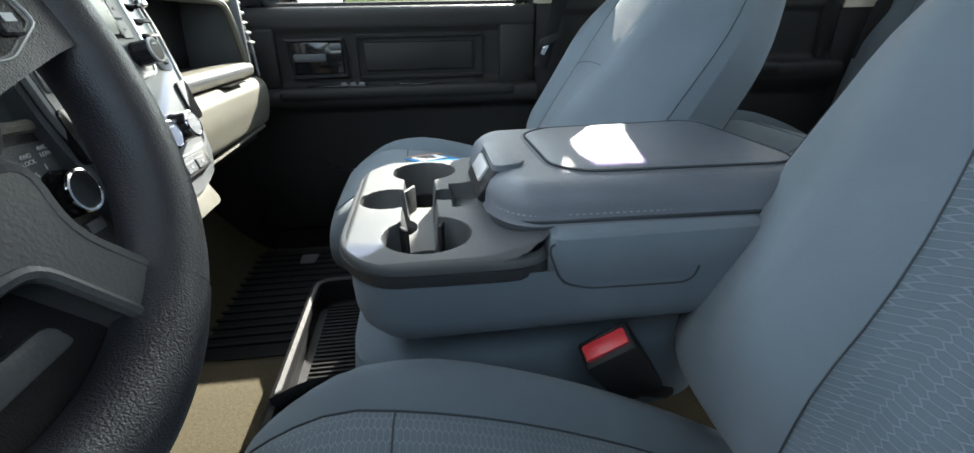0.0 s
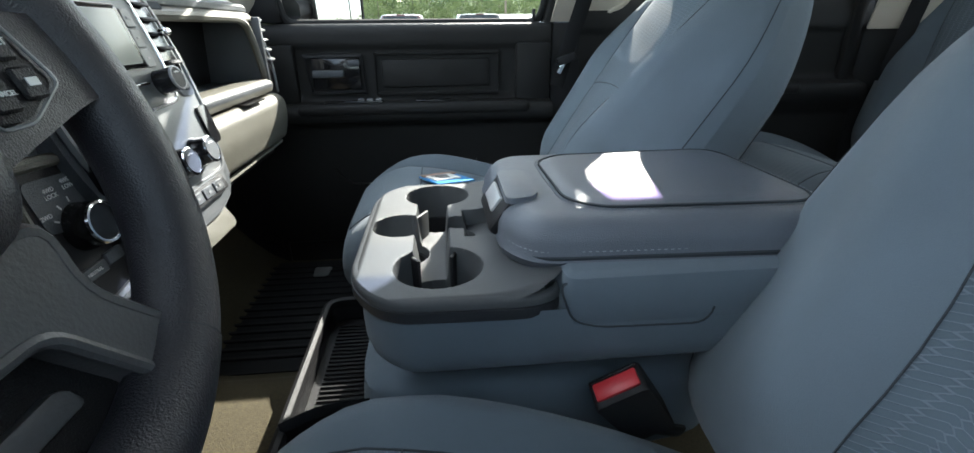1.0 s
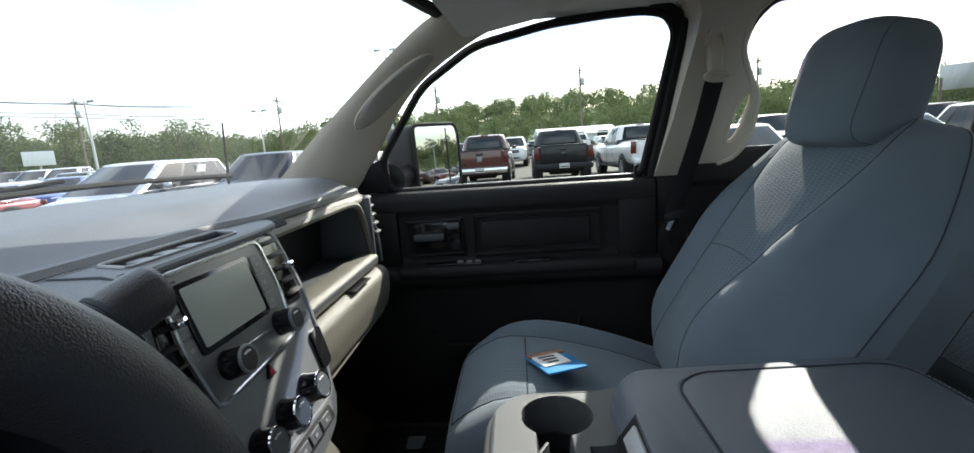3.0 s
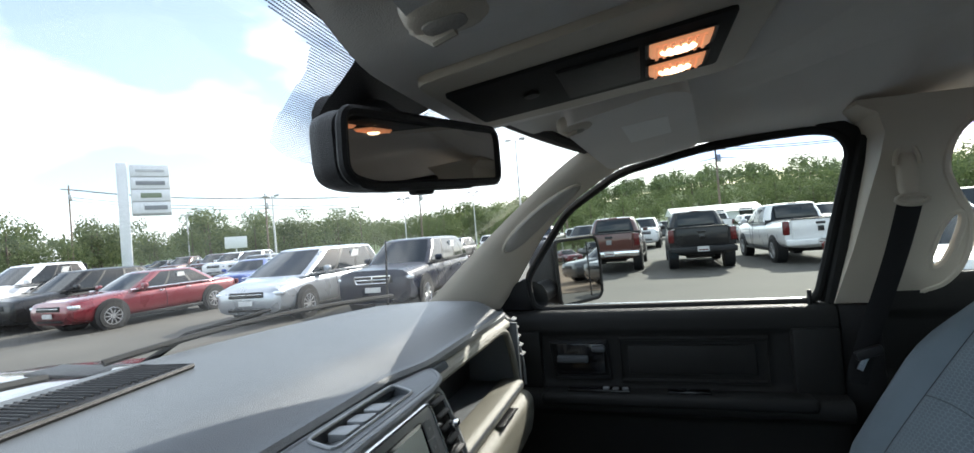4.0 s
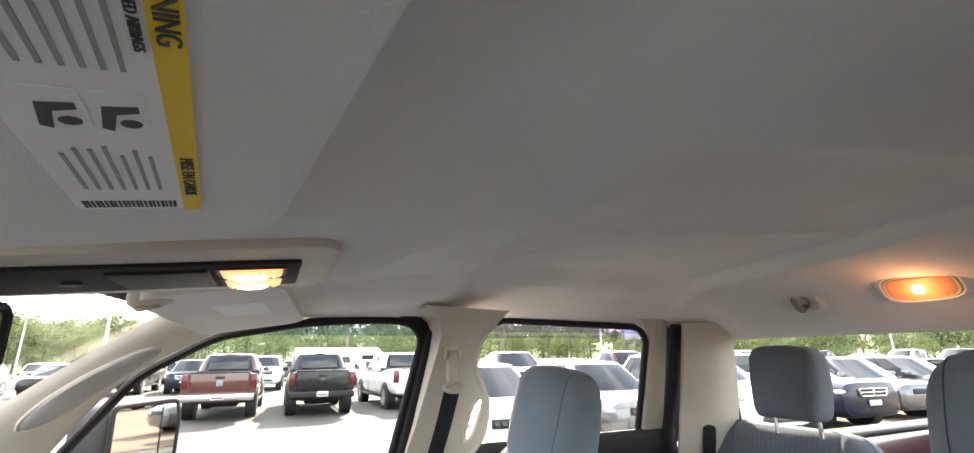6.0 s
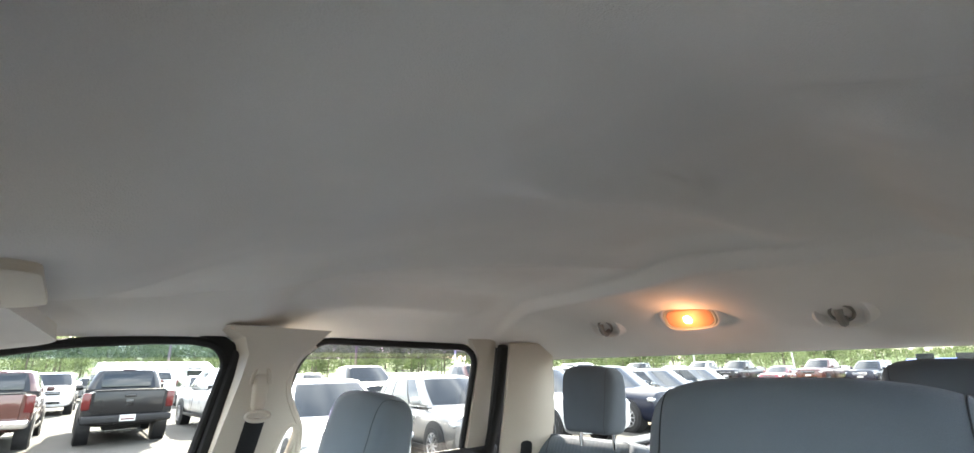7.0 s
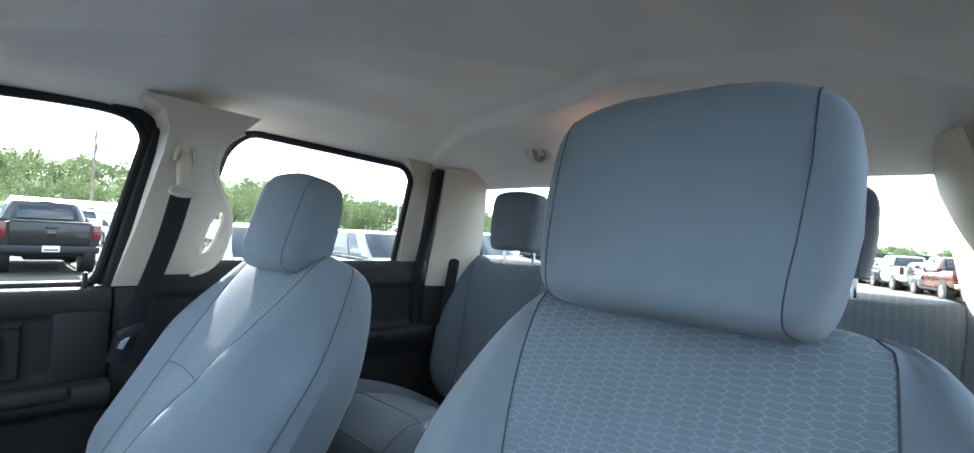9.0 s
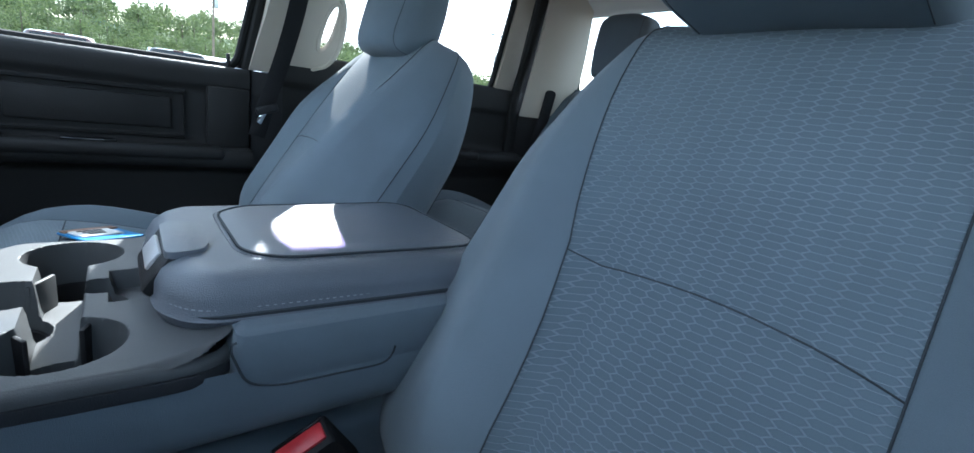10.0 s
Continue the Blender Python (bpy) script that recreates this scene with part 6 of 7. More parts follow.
part("mast", tube([(-0.95, 0.955, 1.32), (-0.935, 0.955, 1.5), (-0.925, 0.955, 1.705)], [0.006, 0.0045, 0.003], 8), "black", an)
part("foot", lathe([(0.016, 0), (0.012, 0.02), (0.007, 0.03)], 14, Matrix.Translation((-0.95, 0.955, 1.305))), "black", an)
for s in (1, -1):
    sm = thing("side_mirror", (-0.35, s * 1.05, 1.5), "black folding door mirror with a flat and a wide-angle glass", "side mirror", "side mirrors")
    c = Vector((-0.335, 1.1, 1.555))
    MX = Matrix.Translation(c) @ Euler((0, radians(-1.8), radians(-32))).to_matrix().to_4x4()
    b_ = blob(0.06, 0.115, 0.108, 5, 36, 18, lambda q: Vector((q.x * (1 if q.x > 0 else 1.3), q.y, q.z)))
    b_.transform(MX)
    part("housing", mirrored(b_, s), "black", sm)
    g_ = smooth_poly([(-0.1, -0.098), (-0.104, 0.094), (0.09, 0.099), (0.104, 0.06), (0.1, -0.08), (0.08, -0.098)], 0.02, 4)
    b_ = prism(g_, "x", 0.0595, 0.063)
    b_.transform(MX)
    part("glass", mirrored(b_, s), "mirror", sm, "reflecting mirror glass")
    b_ = rbox(0.005, 0.004, 0.18, (0.0625, 0.045, 0), 0.001, 1)
    b_.transform(MX)
    part("glass_divider", mirrored(b_, s), "black", sm)
    b_ = tube([(0.061, y_, z_) for y_, z_ in smooth_poly([(-0.106, -0.102), (-0.108, 0.1), (0.094, 0.104), (0.108, 0.062), (0.104, -0.084), (0.084, -0.102)], 0.022, 4)], 0.0065, 6, True)
    b_.transform(MX)
    part("glass_frame", mirrored(b_, s), "rubber", sm)
    part("arm", mirrored(tube([(-0.4, 0.86, 1.5), (-0.4, 0.93, 1.5), (-0.37, 1.0, 1.51)], [0.05, 0.035, 0.03], 12), s), "black", sm)
# cab side skin and bed
for s in (1, -1):
    bs = thing("body_side", (0.4, s * 0.95, 0.5), "dark red painted truck side below the windows", "truck side", "", "structure")
    part("skin", mirrored(prism(smooth_poly([(0.9, 1.44), (0.985, 1.3), (0.99, 0.8), (0.93, 0.45), (0.88, 0.45)], 0.03, 3), "x", -0.75, 1.48), s), "paint", bs)
    part("roof_rail", mirrored(tube([(0.1, 0.725, 1.905), (0.4, 0.735, 1.905), (1.15, 0.73, 1.9), (1.42, 0.68, 1.86)], 0.03, 10), s), "paint", bs)
bed = thing("truck_bed", (2.4, 0, 0.8), "open dark truck bed behind the cab with a white liner rail", "truck bed")
for s in (1, -1):
    part("bed_side", mirrored(rbox(1.75, 0.1, 0.5, (2.45, 0.88, 1.17), 0.03), s), "paint", bed)
    part("bed_rail", mirrored(rbox(1.75, 0.12, 0.02, (2.45, 0.88, 1.43), 0.006), s), "black", bed)
part("bed_front", rbox(0.06, 1.66, 0.5, (1.6, 0, 1.17), 0.02), "black", bed)
part("bed_floor", rbox(1.75, 1.66, 0.05, (2.45, 0, 0.92), 0.01), "black", bed)
part("tailgate", rbox(0.08, 1.66, 0.5, (3.32, 0, 1.17), 0.03), "black", bed)

# ---- ground ----
M["asphalt"] = mat("worn asphalt", (0.062, 0.058, 0.05), 0.9, var=0.25, scale=0.35, bump=0.8, bscale=60, col2=(0.085, 0.079, 0.068))
M["grass"] = mat("grass", (0.06, 0.095, 0.024), 0.95, var=0.35, scale=0.4, bump=0.6, bscale=30)
M["dirt"] = mat("tan gravel", (0.16, 0.115, 0.078), 0.95, var=0.2, scale=0.3, bump=0.6, bscale=30)


def land(u, v):
    a = 2 * math.pi * v
    r = 1600 * u**2.6
    x, y = r * math.cos(a), r * math.sin(a)
    z = 0.0
    if r > 110:
        az_ = math.atan2(-x, y)
        hill = 20 * math.exp(-(((az_ + 0.15) / 0.5) ** 2)) + 24 * math.exp(-(((az_ - 0.78) / 0.25) ** 2)) * smooth01(300, 700, r) + 3 * math.exp(-(((az_ + 1.45) / 0.4) ** 2))
        z = hill * smooth01(110, 330, r) + 0.015 * max(0, r - 500)
    return (x, y, z)


bm = sheet(land, 40, 72)
bmesh.ops.remove_doubles(bm, verts=bm.verts, dist=0.0001)
tagged(part("ground", bm, "asphalt", angle=80), "pale worn asphalt of a car sales lot", "ground", "", "structure")


def ring_fn(r0, r1, a0, a1, z0):
    def fn(u, v):
        a, r = radians(a0 + (a1 - a0) * v), r0 + (r1 - r0) * u
        x, y = -r * math.sin(a), r * math.cos(a)
        return (x, y, z0 + land((r / 1600) ** (1 / 2.6), (math.atan2(y, x) / (2 * math.pi)) % 1)[2])
    return fn


tagged(part("verge", sheet(ring_fn(52, 1100, -68, 80, 0.06), 30, 60), "grass"), "mown grass verge before the woods", "grass", "", "structure")
tagged(part("gravel_lot", sheet(ring_fn(16, 52, -125, -52, 0.02), 6, 30), "dirt"), "tan gravel back lot", "ground", "", "structure")
tagged(part("back_verge", sheet(ring_fn(52, 1100, -180, -68, 0.06), 30, 60), "grass"), "mown grass behind the back lot", "grass", "", "structure")

# ---- parked vehicles ----
M["carglass"] = mat("dark car glass", (0.012, 0.015, 0.017), 0.06, var=0.05, spec=0.5)
M["tyre"] = mat("tyre rubber", (0.02, 0.02, 0.02), 0.85, bump=0.3)
M["alloy"] = mat("alloy rim", (0.5, 0.5, 0.51), 0.3, metal=0.85)
M["headlamp"] = mat("headlamp", (0.6, 0.62, 0.64), 0.08, metal=0.6)
M["tail"] = mat("tail lamp red", (0.09, 0.008, 0.008), 0.15)
M["sticker"] = mat("window sticker", (0.5, 0.5, 0.49), 0.6)


def paint(name, col, metal=0.25):
    M[name] = mat(name, col, 0.28, metal=metal, var=0.06, scale=2, coat=0.25 if max(col) < 0.03 else 1.0, rvar=0.03, spec=0.3 if max(col) < 0.03 else 0.5)
    return name


for nm, c_, mt in (("paint red", (0.15, 0.01, 0.018), 0.3), ("paint dark red", (0.07, 0.018, 0.012), 0.3), ("paint black", (0.007, 0.007, 0.008), 0.0), ("paint white", (0.66, 0.66, 0.66), 0.0), ("paint silver", (0.4, 0.42, 0.45), 0.6), ("paint tan silver", (0.24, 0.235, 0.23), 0.5), ("paint navy", (0.009, 0.012, 0.024), 0.1), ("paint grey", (0.1, 0.105, 0.11), 0.5), ("paint blue", (0.02, 0.05, 0.22), 0.3)):
    paint(nm, c_, mt)

KINDS = {
    "suv": dict(W=0.91, st=[(2.2, 0.76, 0.4, 0.84), (2.14, 0.87, 0.28, 0.94), (1.95, 0.88, 0.24, 0.98), (1.0, 0.91, 0.22, 1.07), (-1.4, 0.91, 0.22, 1.1), (-2.0, 0.89, 0.28, 1.1), (-2.18, 0.8, 0.4, 1.02)], belt=1.06, roof=1.64, xf=1.05, xft=0.25, xr=-2.1, xrt=-1.75, wt=0.66, cols=(0.12, -0.85, -1.55), axles=(1.36, -1.28), tr=0.35),
    "bigsuv": dict(W=0.97, st=[(2.5, 0.84, 0.42, 0.95), (2.45, 0.94, 0.3, 1.08), (2.25, 0.95, 0.26, 1.1), (1.2, 0.97, 0.25, 1.17), (-1.6, 0.97, 0.25, 1.2), (-2.35, 0.94, 0.3, 1.18), (-2.5, 0.84, 0.42, 1.1)], belt=1.15, roof=1.78, xf=1.2, xft=0.4, xr=-2.42, xrt=-2.05, wt=0.7, cols=(0.22, -0.85, -1.7), axles=(1.58, -1.45), tr=0.39),
    "van": dict(W=1.01, st=[(2.58, 0.8, 0.38, 0.76), (2.5, 0.94, 0.26, 0.9), (2.25, 0.96, 0.22, 0.98), (1.5, 1.0, 0.2, 1.1), (-1.8, 1.01, 0.2, 1.12), (-2.4, 0.97, 0.28, 1.1), (-2.58, 0.86, 0.42, 1.02)], belt=1.08, roof=1.76, xf=1.65, xft=0.45, xr=-2.5, xrt=-2.2, wt=0.74, cols=(0.3, -0.75, -1.85), axles=(1.6, -1.48), tr=0.36),
    "sedan": dict(W=0.95, st=[(2.5, 0.78, 0.4, 0.74), (2.42, 0.9, 0.28, 0.86), (2.15, 0.93, 0.24, 0.92), (1.0, 0.95, 0.22, 1.0), (-1.5, 0.95, 0.22, 1.03), (-2.3, 0.91, 0.3, 1.02), (-2.52, 0.8, 0.45, 0.94)], belt=0.99, roof=1.47, xf=1.05, xft=0.25, xr=-1.75, xrt=-1.1, wt=0.64, cols=(0.08, -0.75), axles=(1.55, -1.5), tr=0.36),
    "pickup": dict(W=1.02, st=[(2.9, 0.78, 0.5, 1.05), (2.84, 0.95, 0.42, 1.24), (2.6, 1.0, 0.36, 1.3), (1.35, 1.02, 0.34, 1.36), (-0.85, 1.02, 0.34, 1.36), (-0.95, 1.02, 0.4, 1.38), (-2.8, 1.02, 0.5, 1.4), (-2.88, 1.0, 0.55, 1.4)], belt=1.33, roof=1.96, xf=1.4, xft=0.65, xr=-0.92, xrt=-0.75, wt=0.74, cols=(0.45, -0.2), axles=(1.85, -1.75), tr=0.41),
}


def wheel(parent, x, y, r):
    side = 1 if y > 0 else -1
    m = axis_m((x, y, r), (0, side, 0))
    w = part("wheel", lathe([(r * 0.62, -0.2), (r * 0.92, -0.2), (r, -0.16), (r, -0.04), (r * 0.93, 0.0), (r * 0.66, 0.005), (r * 0.64, -0.03)], 28, m), "tyre", parent, "black tyre")
    bm = lathe([(r * 0.66, -0.03), (r * 0.66, -0.005), (r * 0.6, -0.01), (r * 0.58, -0.06), (0, -0.07)], 28)
    part("rim", put(bmesh.new(), bm, m), "gloss", w)
    bm = bmesh.new()
    for k in range(10):
        put(bm, rbox(r * 0.5, 0.03, 0.025, (r * 0.36, 0, -0.012), 0.006, 1), Matrix.Rotation(2 * math.pi * k / 10, 4, "Z"))
    put(bm, lathe([(r * 0.14, -0.04), (r * 0.13, 0.0), (0, 0.003)], 16))
    put(bm, tube([(r * 0.63 * math.cos(a), r * 0.63 * math.sin(a), -0.01) for a in (2 * math.pi * i / 28 for i in range(28))], 0.014, 6, True))
    bm.transform(m)
    part("rim_face", bm, "alloy", w, "silver alloy rim")
    return w


def car(kind, colour, label, category, detail=True):
    k = KINDS[kind]
    c = thing(category.replace(" ", "_"), (0, 0, 0), label, category)
    # lower body
    n = 28
    rings = []
    xs = []
    for (xa, wa, ba, ta), (xb, wb, bb, tb) in zip(k["st"], k["st"][1:]):
        for q in range(4):
            t = q / 4
            e = t * t * (3 - 2 * t) if len(xs) > 6 else t
            xs.append((xa + (xb - xa) * t, wa + (wb - wa) * t, ba + (bb - ba) * t, ta + (tb - ta) * t))
    xs.append(k["st"][-1])
    for x, w_, b0, t0 in xs:
        ring = []
        for i in range(n):
            a = 2 * math.pi * (i + 0.5) / n
            ca, sa = math.cos(a), math.sin(a)
            yy = w_ * math.copysign(abs(ca) ** 0.38, ca)
            zz = (b0 + t0) / 2 + (t0 - b0) / 2 * math.copysign(abs(sa) ** 0.42, sa)
            f = (zz - b0) / (t0 - b0)
            yy *= 1 - 0.06 * f**3 - 0.07 * (1 - f) ** 3
            ring.append(Vector((x, yy, zz)))
        rings.append(ring)
    part("body", rings_split(rings, lambda a, b: "b")["b"], colour, c, "", 45)
    # greenhouse
    W, wt, zb, zt = k["W"] * 0.94, k["wt"], k["belt"], k["roof"]
    xf, xft, xr, xrt = k["xf"], k["xft"], k["xr"], k["xrt"]

    def side_pt(s, x, f):
        """A point on the side glass at base fraction x (0 front, 1 rear) and height f."""
        xx = (xf + (xr - xf) * x) * (1 - f) + (xft + (xrt - xft) * x) * f
        return Vector((xx, s * (W + (wt - W) * f), zb + (zt - 0.04 - zb) * f))

    cuts = [(xf - 0.3 - q) / (xf - xr - 0.55) for q in k["cols"]]
    nodes = [(0.0, 0)]
    for g in cuts:
        nodes += [(g - 0.017, 0), (g + 0.017, 1)]
    nodes.append((1.0, 0))

    def half_outline(f, grow=0.0):
        x0, x1 = xf + (xft - xf) * f, xr + (xrt - xr) * f
        w_ = W + (wt - W) * f + 0.035 * math.sin(math.pi * min(1, f)) + grow
        x0, x1 = x0 + grow, x1 - grow
        bow = 0.16
        pts = [(x0 + bow * (1 - (t / 5) ** 2) - 0.05, w_ * 0.84 * t / 5) for t in range(6)]
        pts += [(x0 - 0.11, w_ * 0.925), (x0 - 0.2, w_ * 0.965)]
        pts += [(x0 - 0.3 + (x1 + 0.25 - x0 + 0.3) * g, w_ * (1 - 0.035 * (2 * g - 1) ** 2)) for g, _ in nodes]
        pts += [(x1 + 0.13, w_ * 0.93), (x1 + 0.05, w_ * 0.86)]
        pts += [(x1 - 0.04 * math.sin(math.pi / 2 * t / 4), w_ * 0.78 * (1 - t / 4)) for t in range(5)]
        return pts

    nh = len(half_outline(0))
    kinds = ["cabin"] * 5 + ["pillar"] * 3 + [("cabin" if not q else "mullion") for _, q in nodes[1:]] + ["pillar"] * (3 if kind != "van" else 2) + ["cabin"] * 8
    rings = []
    fs = (-0.08, 0.0, 0.2, 0.4, 0.6, 0.8, 0.92, 0.975)
    for f in fs:
        h_ = half_outline(f)
        rings.append([Vector((x, y, zb + (zt - 0.03 - zb) * f)) for x, y in h_] + [Vector((x, -y, zb + (zt - 0.03 - zb) * f)) for x, y in h_[-2:0:-1]])
    top = half_outline(0.975)
    cx = sum(p[0] for p in top) / len(top)
    for sc, dz in ((0.95, 0.0), (0.85, 0.018), (0.6, 0.032), (0.2, 0.038)):
        h_ = [(cx + (x - cx) * sc, y * sc) for x, y in top]
        rings.append([Vector((x, y, zt - 0.035 + dz)) for x, y in h_] + [Vector((x, -y, zt - 0.035 + dz)) for x, y in h_[-2:0:-1]])
    n2 = len(rings[0])

    # group neighbouring faces into single panes and pillars
    ring_kind = [kinds[min(i if i < nh - 1 else n2 - 1 - i, len(kinds) - 1)] for i in range(n2)]
    ring_kind[0] = ring_kind[-1] = "cabin"
    groups, g_ = [], 0
    for i in range(n2):
        if i and ring_kind[i] != ring_kind[i - 1]:
            g_ += 1
        groups.append(g_)
    groups = [0 if q == g_ else q for q in groups]

    def piece(a_, i):
        if a_ >= 6:
            return ("roof", 0)
        if a_ == 0:
            return ("belt", 0)
        return (ring_kind[i], groups[i])

    looks = {"roof": ("roof", colour, ""), "belt": ("shoulder", colour, ""), "pillar": ("pillar", colour, ""), "mullion": ("pillar", "black", ""), "cabin": ("window", "carglass", "dark window glass")}
    for (nm, _), b_ in rings_split(rings, piece, False).items():
        part(looks[nm][0], b_, looks[nm][1], c, looks[nm][2], 50)
    for s in (1, -1):
        part("belt_trim", tube([side_pt(s, 0, 0) + Vector((0, s * 0.01, 0)), side_pt(s, 1, 0) + Vector((0, s * 0.01, 0))], 0.014, 6), "chrome" if kind in ("sedan", "van") else "black", c)
        mr = part("mirror", blob(0.06, 0.1, 0.075, 4, 16, 10, None, side_pt(s, 0.12 if kind != "van" else 0.2, 0.05) + Vector((0.05, s * 0.13, 0.05))), colour, c)
        for x in k["axles"]:
            part("wheel_arch", lathe([(k["tr"] + 0.07, -0.3), (k["tr"] + 0.075, 0.0), (k["tr"] + 0.02, 0.012), (0, 0.012)], 28, axis_m((x, s * (k["W"] * 0.985), k["tr"] + 0.03), (0, s, 0))), "black", c, "black wheel arch")
            wheel(c, x, s * (k["W"] + 0.01), k["tr"])
        if detail:
            for f in k["cols"][:2]:
                part("door_handle", rbox(0.16, 0.025, 0.03, (f + 0.12, s * (k["W"] * 0.97 + 0.012), zb - 0.12), 0.01, 2), colour if kind != "sedan" else "chrome", c)
            part("sill_trim", rbox(k["axles"][0] - k["axles"][1] - 2 * k["tr"] - 0.1, 0.03, 0.1, ((k["axles"][0] + k["axles"][1]) / 2, s * k["W"] * 0.97, 0.27 if kind != "pickup" else 0.42), 0.012, 2), "black", c)
            part("door_gap", tube([(k["cols"][0], s * k["W"] * 0.955, zb), (k["cols"][0] - 0.02, s * k["W"] * 0.995, 0.6), (k["cols"][0], s * k["W"] * 0.975, 0.35)], 0.006, 5), "seam", c)
    xn = k["st"][0][0]
    w0 = k["st"][1][1]
    hz = k["st"][1][3]
    low = k["st"][1][2]
    # nose: grille, lamps, bumper intake, plate
    gh = (hz - low)
    gr = part("grille", rbox(0.05, w0 * 1.05, gh * 0.22, (xn - 0.0, 0, low + gh * 0.72), 0.02, 2, (0, -10, 0)), "black", c, "black front grille")
    if detail:
        if kind == "bigsuv":
            part("grille_frame", tube([(xn + 0.035, y_, z_) for y_, z_ in smooth_poly([(-w0 * 0.5, low + gh * 0.82), (w0 * 0.5, low + gh * 0.82), (w0 * 0.44, low + gh * 0.61), (-w0 * 0.44, low + gh * 0.61)], 0.04, 3)], 0.018, 6, True), "chrome", gr, "chrome grille frame")
            part("grille_bar", rbox(0.02, w0 * 0.96, 0.026, (xn + 0.036, 0, low + gh * 0.72), 0.008, 2), "chrome", gr)
            part("grille_bar", rbox(0.02, 0.03, gh * 0.2, (xn + 0.036, 0, low + gh * 0.72), 0.008, 2), "chrome", gr)
        elif kind == "suv":
            for q in range(7):
                part("grille_slot", rbox(0.02, w0 * 0.1, gh * 0.17, (xn + 0.03, (q - 3) * w0 * 0.145, low + gh * 0.72), 0.012, 2, (0, -10, 0)), "chrome" if kind == "bigsuv" else "gloss", gr)
        else:
            part("grille_bar", rbox(0.02, w0 * 1.0, 0.018, (xn + 0.03, 0, low + gh * 0.74), 0.006, 2), "chrome", gr)
        for s in (1, -1):
            part("headlight", blob(0.12, 0.2, 0.065, 3, 18, 10, None, (xn - 0.14, s * w0 * 0.83, low + gh * 0.74)), "headlamp", c, "clear headlight")
            part("fog_light", blob(0.04, 0.07, 0.04, 3, 12, 8, None, (xn - 0.06, s * w0 * 0.72, low + gh * 0.25)), "gloss", c)
        part("intake", rbox(0.06, w0 * 1.2, gh * 0.2, (xn - 0.03, 0, low + gh * 0.2), 0.03, 2), "black", c)
        part("front_plate", rbox(0.015, 0.4, 0.12, (xn + 0.035, 0, low + gh * 0.42), 0.005, 1), "sticker", c, "pale blank front plate")
        part("window_sticker", prism([(side_pt(1, 0.5, 0.3).x, side_pt(1, 0.5, 0.3).z), (side_pt(1, 0.62, 0.3).x, side_pt(1, 0.62, 0.3).z), (side_pt(1, 0.62, 0.8).x, side_pt(1, 0.62, 0.8).z), (side_pt(1, 0.5, 0.8).x, side_pt(1, 0.5, 0.8).z)], "y", side_pt(1, 0.5, 0.55).y - 0.04, side_pt(1, 0.5, 0.55).y + 0.045), "sticker", c, "white window sticker")
    # tail
    xt = k["st"][-1][0]
    wr, br, tr_ = k["st"][-2][1], k["st"][-1][2], k["st"][-1][3]
    for s in (1, -1):
        part("tail_light", rbox(0.12, 0.2 if kind != "pickup" else 0.18, 0.16 if kind != "pickup" else 0.42, (xt + 0.04, s * wr * (0.86 if kind != "pickup" else 0.9), tr_ - (0.12 if kind != "pickup" else 0.27)), 0.03, 3), "tail", c, "red tail light")
    if kind == "pickup":
        tg = part("tailgate", rbox(0.06, 1.55, 0.62, (xt - 0.01, 0, 1.08), 0.03, 3), colour, c)
        part("tailgate_step", rbox(0.08, 1.6, 0.04, (xt - 0.02, 0, 1.39), 0.015, 2), "black", tg)
        part("tailgate_handle", rbox(0.03, 0.26, 0.08, (xt - 0.045, 0, 1.25), 0.015, 2), "gloss", tg)
        part("emblem", rbox(0.02, 0.17, 0.16, (xt - 0.045, 0, 1.08), 0.03, 3), "bezel" if colour == "paint dark red" else "gloss", tg, "plain emblem block")
        bp = part("rear_bumper", rbox(0.22, 1.96, 0.2, (xt - 0.1, 0, 0.68), 0.05, 3), "chrome" if colour == "paint dark red" else ("black" if colour == "paint black" else colour), c, "rear bumper")
        part("rear_plate", rbox(0.02, 0.34, 0.16, (xt - 0.215, 0, 0.7), 0.005, 1), "sticker", bp, "pale plate with a red bar")
        part("plate_bar", rbox(0.006, 0.28, 0.035, (xt - 0.228, 0, 0.675), 0.002, 1), "tail", bp)
        part("bed_gap", rbox(0.02, 1.9, 0.5, (-0.97, 0, 1.15), 0.002, 1), "black", c)
        part("rear_window", rbox(0.02, 1.2, 0.42, (xr - 0.005, 0, zb + 0.32), 0.04, 3, (0, 10, 0)), "carglass", c, "dark rear window")
        part("stop_lamp", rbox(0.03, 0.3, 0.03, (xrt - 0.03, 0, zt - 0.03), 0.008, 2), "tail", c)
        part("chassis", rbox(3.6, 0.9, 0.2, (0.0, 0, 0.42), 0.04), "black", c)
    else:
        part("rear_plate", rbox(0.02, 0.36, 0.16, (xt - 0.01, 0, tr_ - 0.35), 0.005, 1), "sticker", c)
    return c


def place(x, y, heading):
    """heading: degrees from +x, turning towards +y."""
    return Matrix.Translation((x, y, 0)) @ Matrix.Rotation(radians(heading), 4, "Z")


def set_at(c, m):
    c.matrix_basis = m
    return c


